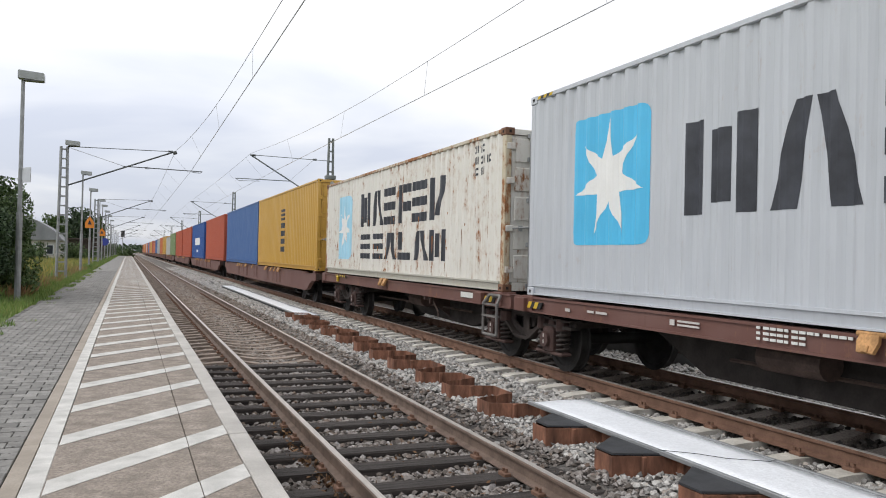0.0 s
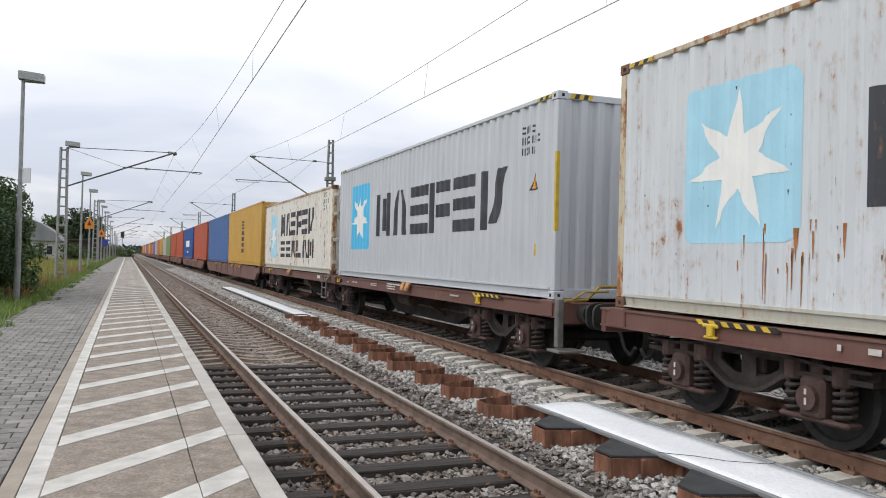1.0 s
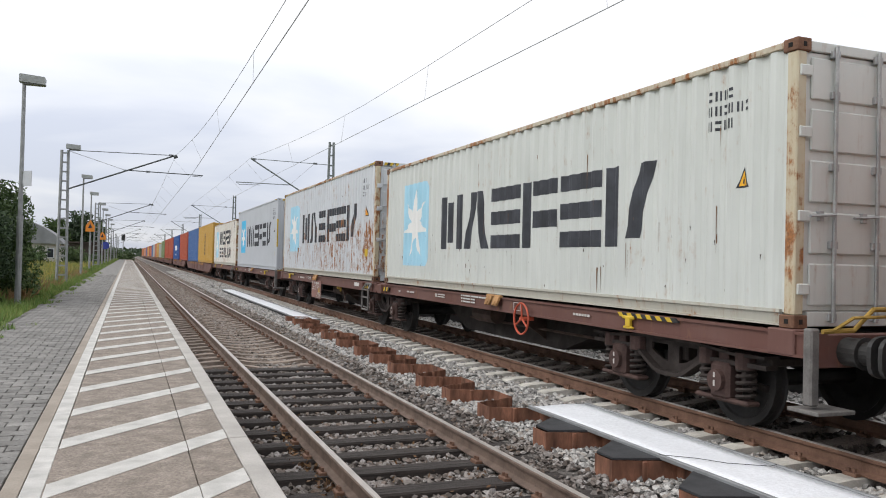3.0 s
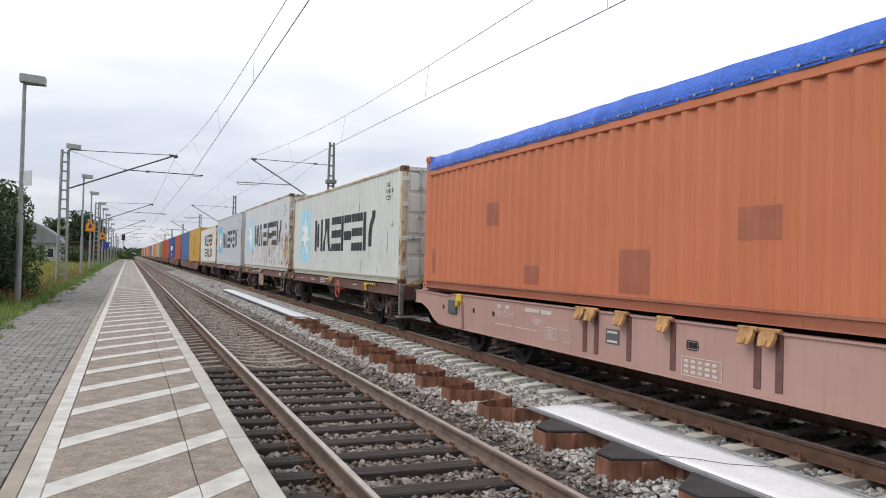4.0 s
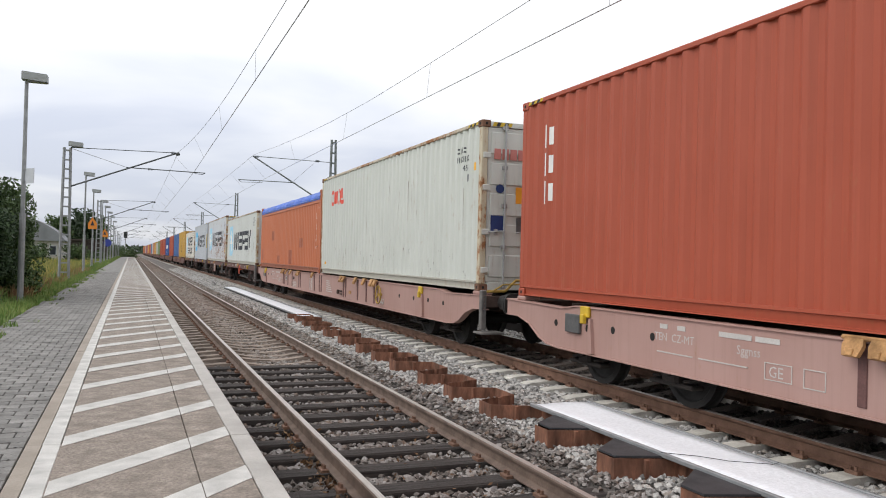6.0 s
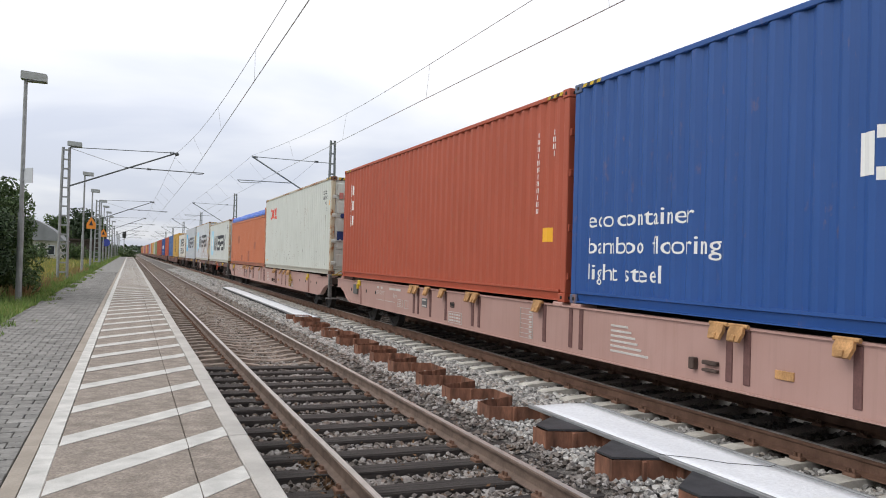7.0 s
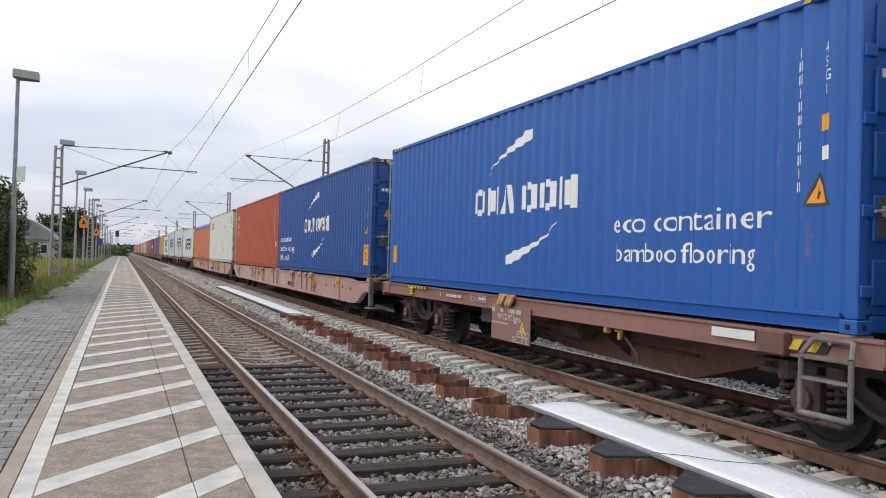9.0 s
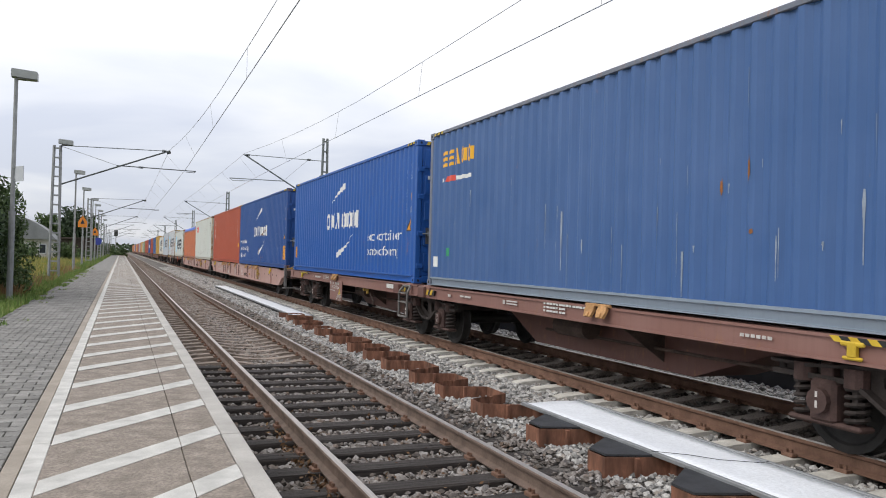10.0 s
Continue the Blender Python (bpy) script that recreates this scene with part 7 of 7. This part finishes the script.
for k, (x, y, h, s) in enumerate(((-5.6, 96, 2.2, 1.3), (-4.4, 120, 1.6, 1.2), (-2.6, 203, 2.6, 2.0), (-0.4, 206, 2.2, 1.8), (-5, 204, 3, 2.2), (-8.6, 88, 2.0, 1.4))):
    tree(x, y, 0.1, h, s, 50 + k, 0.16, 1600, "low green bush near the platform's end", M["leaf"], 0.05, "bush")


def blades(name, x0, x1, y0, y1, n, h, w, material, label, seed, edge=None, base=0.36):
    r = np.random.default_rng(seed)
    x, y = r.uniform(x0, x1, n), y0 + (y1 - y0) * r.uniform(0, 1, n) ** 1.4
    if edge is not None:
        clump = np.array([noise.noise(Vector((a * 0.5, b * 0.5, 9.0))) for a, b in zip(x, y)])
        keep = clump > edge
        x, y = x[keep], y[keep]
        n = len(x)
    a = r.uniform(0, 2 * np.pi, n)
    hh = h * r.uniform(0.4, 1.2, n)
    z = np.full(n, base)
    dx, dy = np.cos(a) * w, np.sin(a) * w
    lean = r.normal(size=(n, 2)) * hh[:, None] * 0.28
    co = np.stack([np.stack([x - dx, y - dy, z], -1), np.stack([x + dx, y + dy, z], -1),
                   np.stack([x + lean[:, 0] * .5 + dx * .6, y + lean[:, 1] * .5 + dy * .6, z + hh * .6], -1),
                   np.stack([x + lean[:, 0], y + lean[:, 1], z + hh], -1)], 1).reshape(-1, 3)
    f = (np.arange(n) * 4)[:, None] + np.array([[0, 1, 2, 3]])
    me = bpy.data.meshes.new(name)
    me.from_pydata(co.tolist(), [], f.tolist())
    me.materials.append(material)
    return tagged(new(name, me), label, "grass", kind="stuff")


blades("grass", -4.6, -2.02, 12, 60, 26000, 0.20, 0.012, M["grass"], "short green verge grass along the platform", 1)
blades("grass", -12, -3.0, 22, 130, 26000, 0.38, 0.025, M["grass"], "green meadow grass beside the platform", 2)
blades("tall_weeds", -10, -3.0, 26, 90, 14000, 0.62, 0.028, M["straw"], "tall straw-coloured weeds in the meadow", 3, 0.02)
blades("grass", -3.0, -2.0, 60, 200, 9000, 0.35, 0.03, M["grass"], "green verge grass along the far platform", 4)
blades("grass", -2.3, -1.72, 9, 60, 9000, 0.09, 0.011, M["grass"], "short grass creeping over the paving's edge", 6, 0.08, PLATFORM - 0.004)
blades("tall_weeds", -4.4, -2.5, 24, 60, 5000, 0.40, 0.02, M["russet"], "russet seed heads among the verge grass", 7, 0.10)
r = random.Random(8)
for k in range(26):
    x, y = r.uniform(-2.0, -1.55), r.uniform(16, 60)
    tuft = bmesh.new()
    for j in range(9):
        a, l = r.uniform(0, 6.28), r.uniform(0.05, 0.12)
        p = Vector((x + r.uniform(-.08, .08), y + r.uniform(-.1, .1), PLATFORM - 0.004))
        q = p + Vector((math.cos(a) * l * .7, math.sin(a) * l * .7, l * .7))
        s = Vector((math.sin(a), -math.cos(a), 0)) * 0.01
        tuft.faces.new([tuft.verts.new(v) for v in (p - s, p + s, q)])
    tagged(part("weed_tuft", tuft, M["grass"]), "small weed tuft in the paving's edge", "weed", "weed tufts")

# ---- buildings and distance ----
M["plaster"] = rough_mat("pale_weathered_plaster", (0.48, 0.46, 0.42), 0.7, 1.15, 0.8, 20, 0.9, 0.3)
M["roof_grey"] = rough_mat("grey_corrugated_roof", (0.24, 0.25, 0.26), 0.75, 1.15, 0.6, 15, 0.8, 0.3)
M["dark_wood"] = rough_mat("dark_brown_boards", (0.05, 0.038, 0.032), 0.6, 1.4, 2, 20, 0.9, 0.3)
M["pane"] = rough_mat("dark_window_pane", (0.03, 0.035, 0.04), 0.8, 1.2, 2, 20, 0.15, 0.0)


def barn():
    b = thing("barn", "low pale plastered barn with a rounded grey roof", "building")
    x0, x1, y0, y1, e, rdg = -18.0, -7.1, 100.0, 108.0, 2.75, 5.6
    t = 0.25
    part("wall", boxes((x0, x1, y0, y0 + t, 0.1, e)), M["plaster"], b)
    part("wall", boxes((x1 - t, x1, y0 + t, y1, 0.1, e)), M["plaster"], b)
    part("wall", boxes((x0, x0 + t, y0 + t, y1, 0.1, e)), M["plaster"], b)
    part("wall", boxes((x0 + t, x1 - t, y1 - t, y1, 0.1, e)), M["plaster"], b)
    bm = bmesh.new()
    n = 12
    outline = []
    for k in range(n + 1):
        f = k / n
        outline.append((x1 + 0.35 - f * (x1 - x0 + 0.7), e + (rdg - e) * math.sin(math.pi * min(1, max(0, f))) ** 0.75 - 0.05))
    prism_y(bm, outline, y0 - 0.4, y1 + 0.4)
    part("roof", bm, M["roof_grey"], b, "rounded grey roof")
    for k in range(6):
        x = x0 + 1.0 + k * 1.7
        w = part("window", boxes((x, x + 0.75, y0 - 0.05, y0 + 0.02, 1.1, 2.2), bevel=0.02), M["sign_white"], b)
        part("pane", boxes((x + 0.08, x + 0.67, y0 - 0.06, y0 - 0.052, 1.18, 2.12)), M["pane"], w)
    for k in range(2):
        y = y0 + 2 + k * 3.2
        w = part("window", boxes((x1 - 0.02, x1 + 0.05, y, y + 0.9, 1.1, 2.2), bevel=0.02), M["sign_white"], b)
        part("pane", boxes((x1 + 0.052, x1 + 0.06, y + 0.08, y + 0.82, 1.18, 2.12)), M["pane"], w)


barn()


def shed():
    s = thing("open_shed", "long dark brown wooden shed with a flat roof", "building")
    x0, x1, y0, y1 = -9.8, -3.6, 140.0, 146.0
    part("roof", boxes((x0 - 0.4, x1 + 0.4, y0 - 0.4, y1 + 0.4, 3.25, 3.5), bevel=0.03), M["dark_wood"], s)
    n = 24
    for k in range(n):
        a = x0 + (x1 - x0) * k / n
        part("board", boxes((a + 0.01, a + (x1 - x0) / n - 0.01, y0, y0 + 0.05, 0.1, 3.25)), M["dark_wood"], s)
    part("wall", boxes((x1 - 0.1, x1, y0 + 0.05, y1, 0.1, 3.25)), M["dark_wood"], s)
    part("wall", boxes((x0, x0 + 0.1, y0 + 0.05, y1, 0.1, 3.25)), M["dark_wood"], s)
    part("wall", boxes((x0 + 0.1, x1 - 0.1, y1 - 0.1, y1, 0.1, 3.25)), M["dark_wood"], s)


shed()
rw = np.random.default_rng(77)
n = 16000
ang = rw.uniform(-1.5, 1.5, n)
dist = rw.uniform(640, 760, n)
px, py = dist * np.sin(ang), dist * np.cos(ang)
hts = np.array([7.0 + 5.0 * noise.noise(Vector((a * 22, 0, 4))) for a in ang])
pz = rw.uniform(0, 1, n) ** 0.7 * np.maximum(hts, 2.5) - 0.5
tagged(leaves("far_woods", np.stack([px, py, pz], -1), 2.2, M["leaf_dark"], None, rw), "low dark belt of woods along the horizon", "woods", kind="stuff")

# brown litter caught along the rail
M["litter"] = leaf_mat("dead_brown_leaves", [(0.09, 0.045, 0.02), (0.17, 0.085, 0.035), (0.24, 0.14, 0.06)])
rl = np.random.default_rng(21)
n = 420
lit = np.stack([1.62 + rl.normal(size=n) * 0.06, 5.2 + rl.uniform(0, 1, n) ** 1.6 * 4.0, -0.19 + rl.uniform(0, 0.04, n)], -1)
lit2 = np.stack([2.9 + rl.normal(size=n) * 0.45, 4.2 + rl.uniform(0, 1, n) * 6.0, -0.19 + rl.uniform(0, 0.03, n)], -1)
tagged(leaves("dead_leaves", np.concatenate([lit, lit2[:160]]), 0.028, M["litter"], None, rl), "brown dead leaves caught along the rail", "leaves", kind="stuff")


def along(t):
    """How far the train has gone since one second."""
    return -11.408 + 11.4518 * t - 0.05138 * t * t


def motions():
    for ob, x, y, z in MOVERS:
        walk(ob, [(t / 2, pose(x, y + along(t / 2), z)) for t in range(21)])
    times = [k / 30 for k in range(301)]
    for ob, y in WHEELS:
        walk(ob, [(t, pose(0, y, R_WHEEL, rx=-math.degrees((along(t) - along(0.0)) / R_WHEEL))) for t in times])


motions()
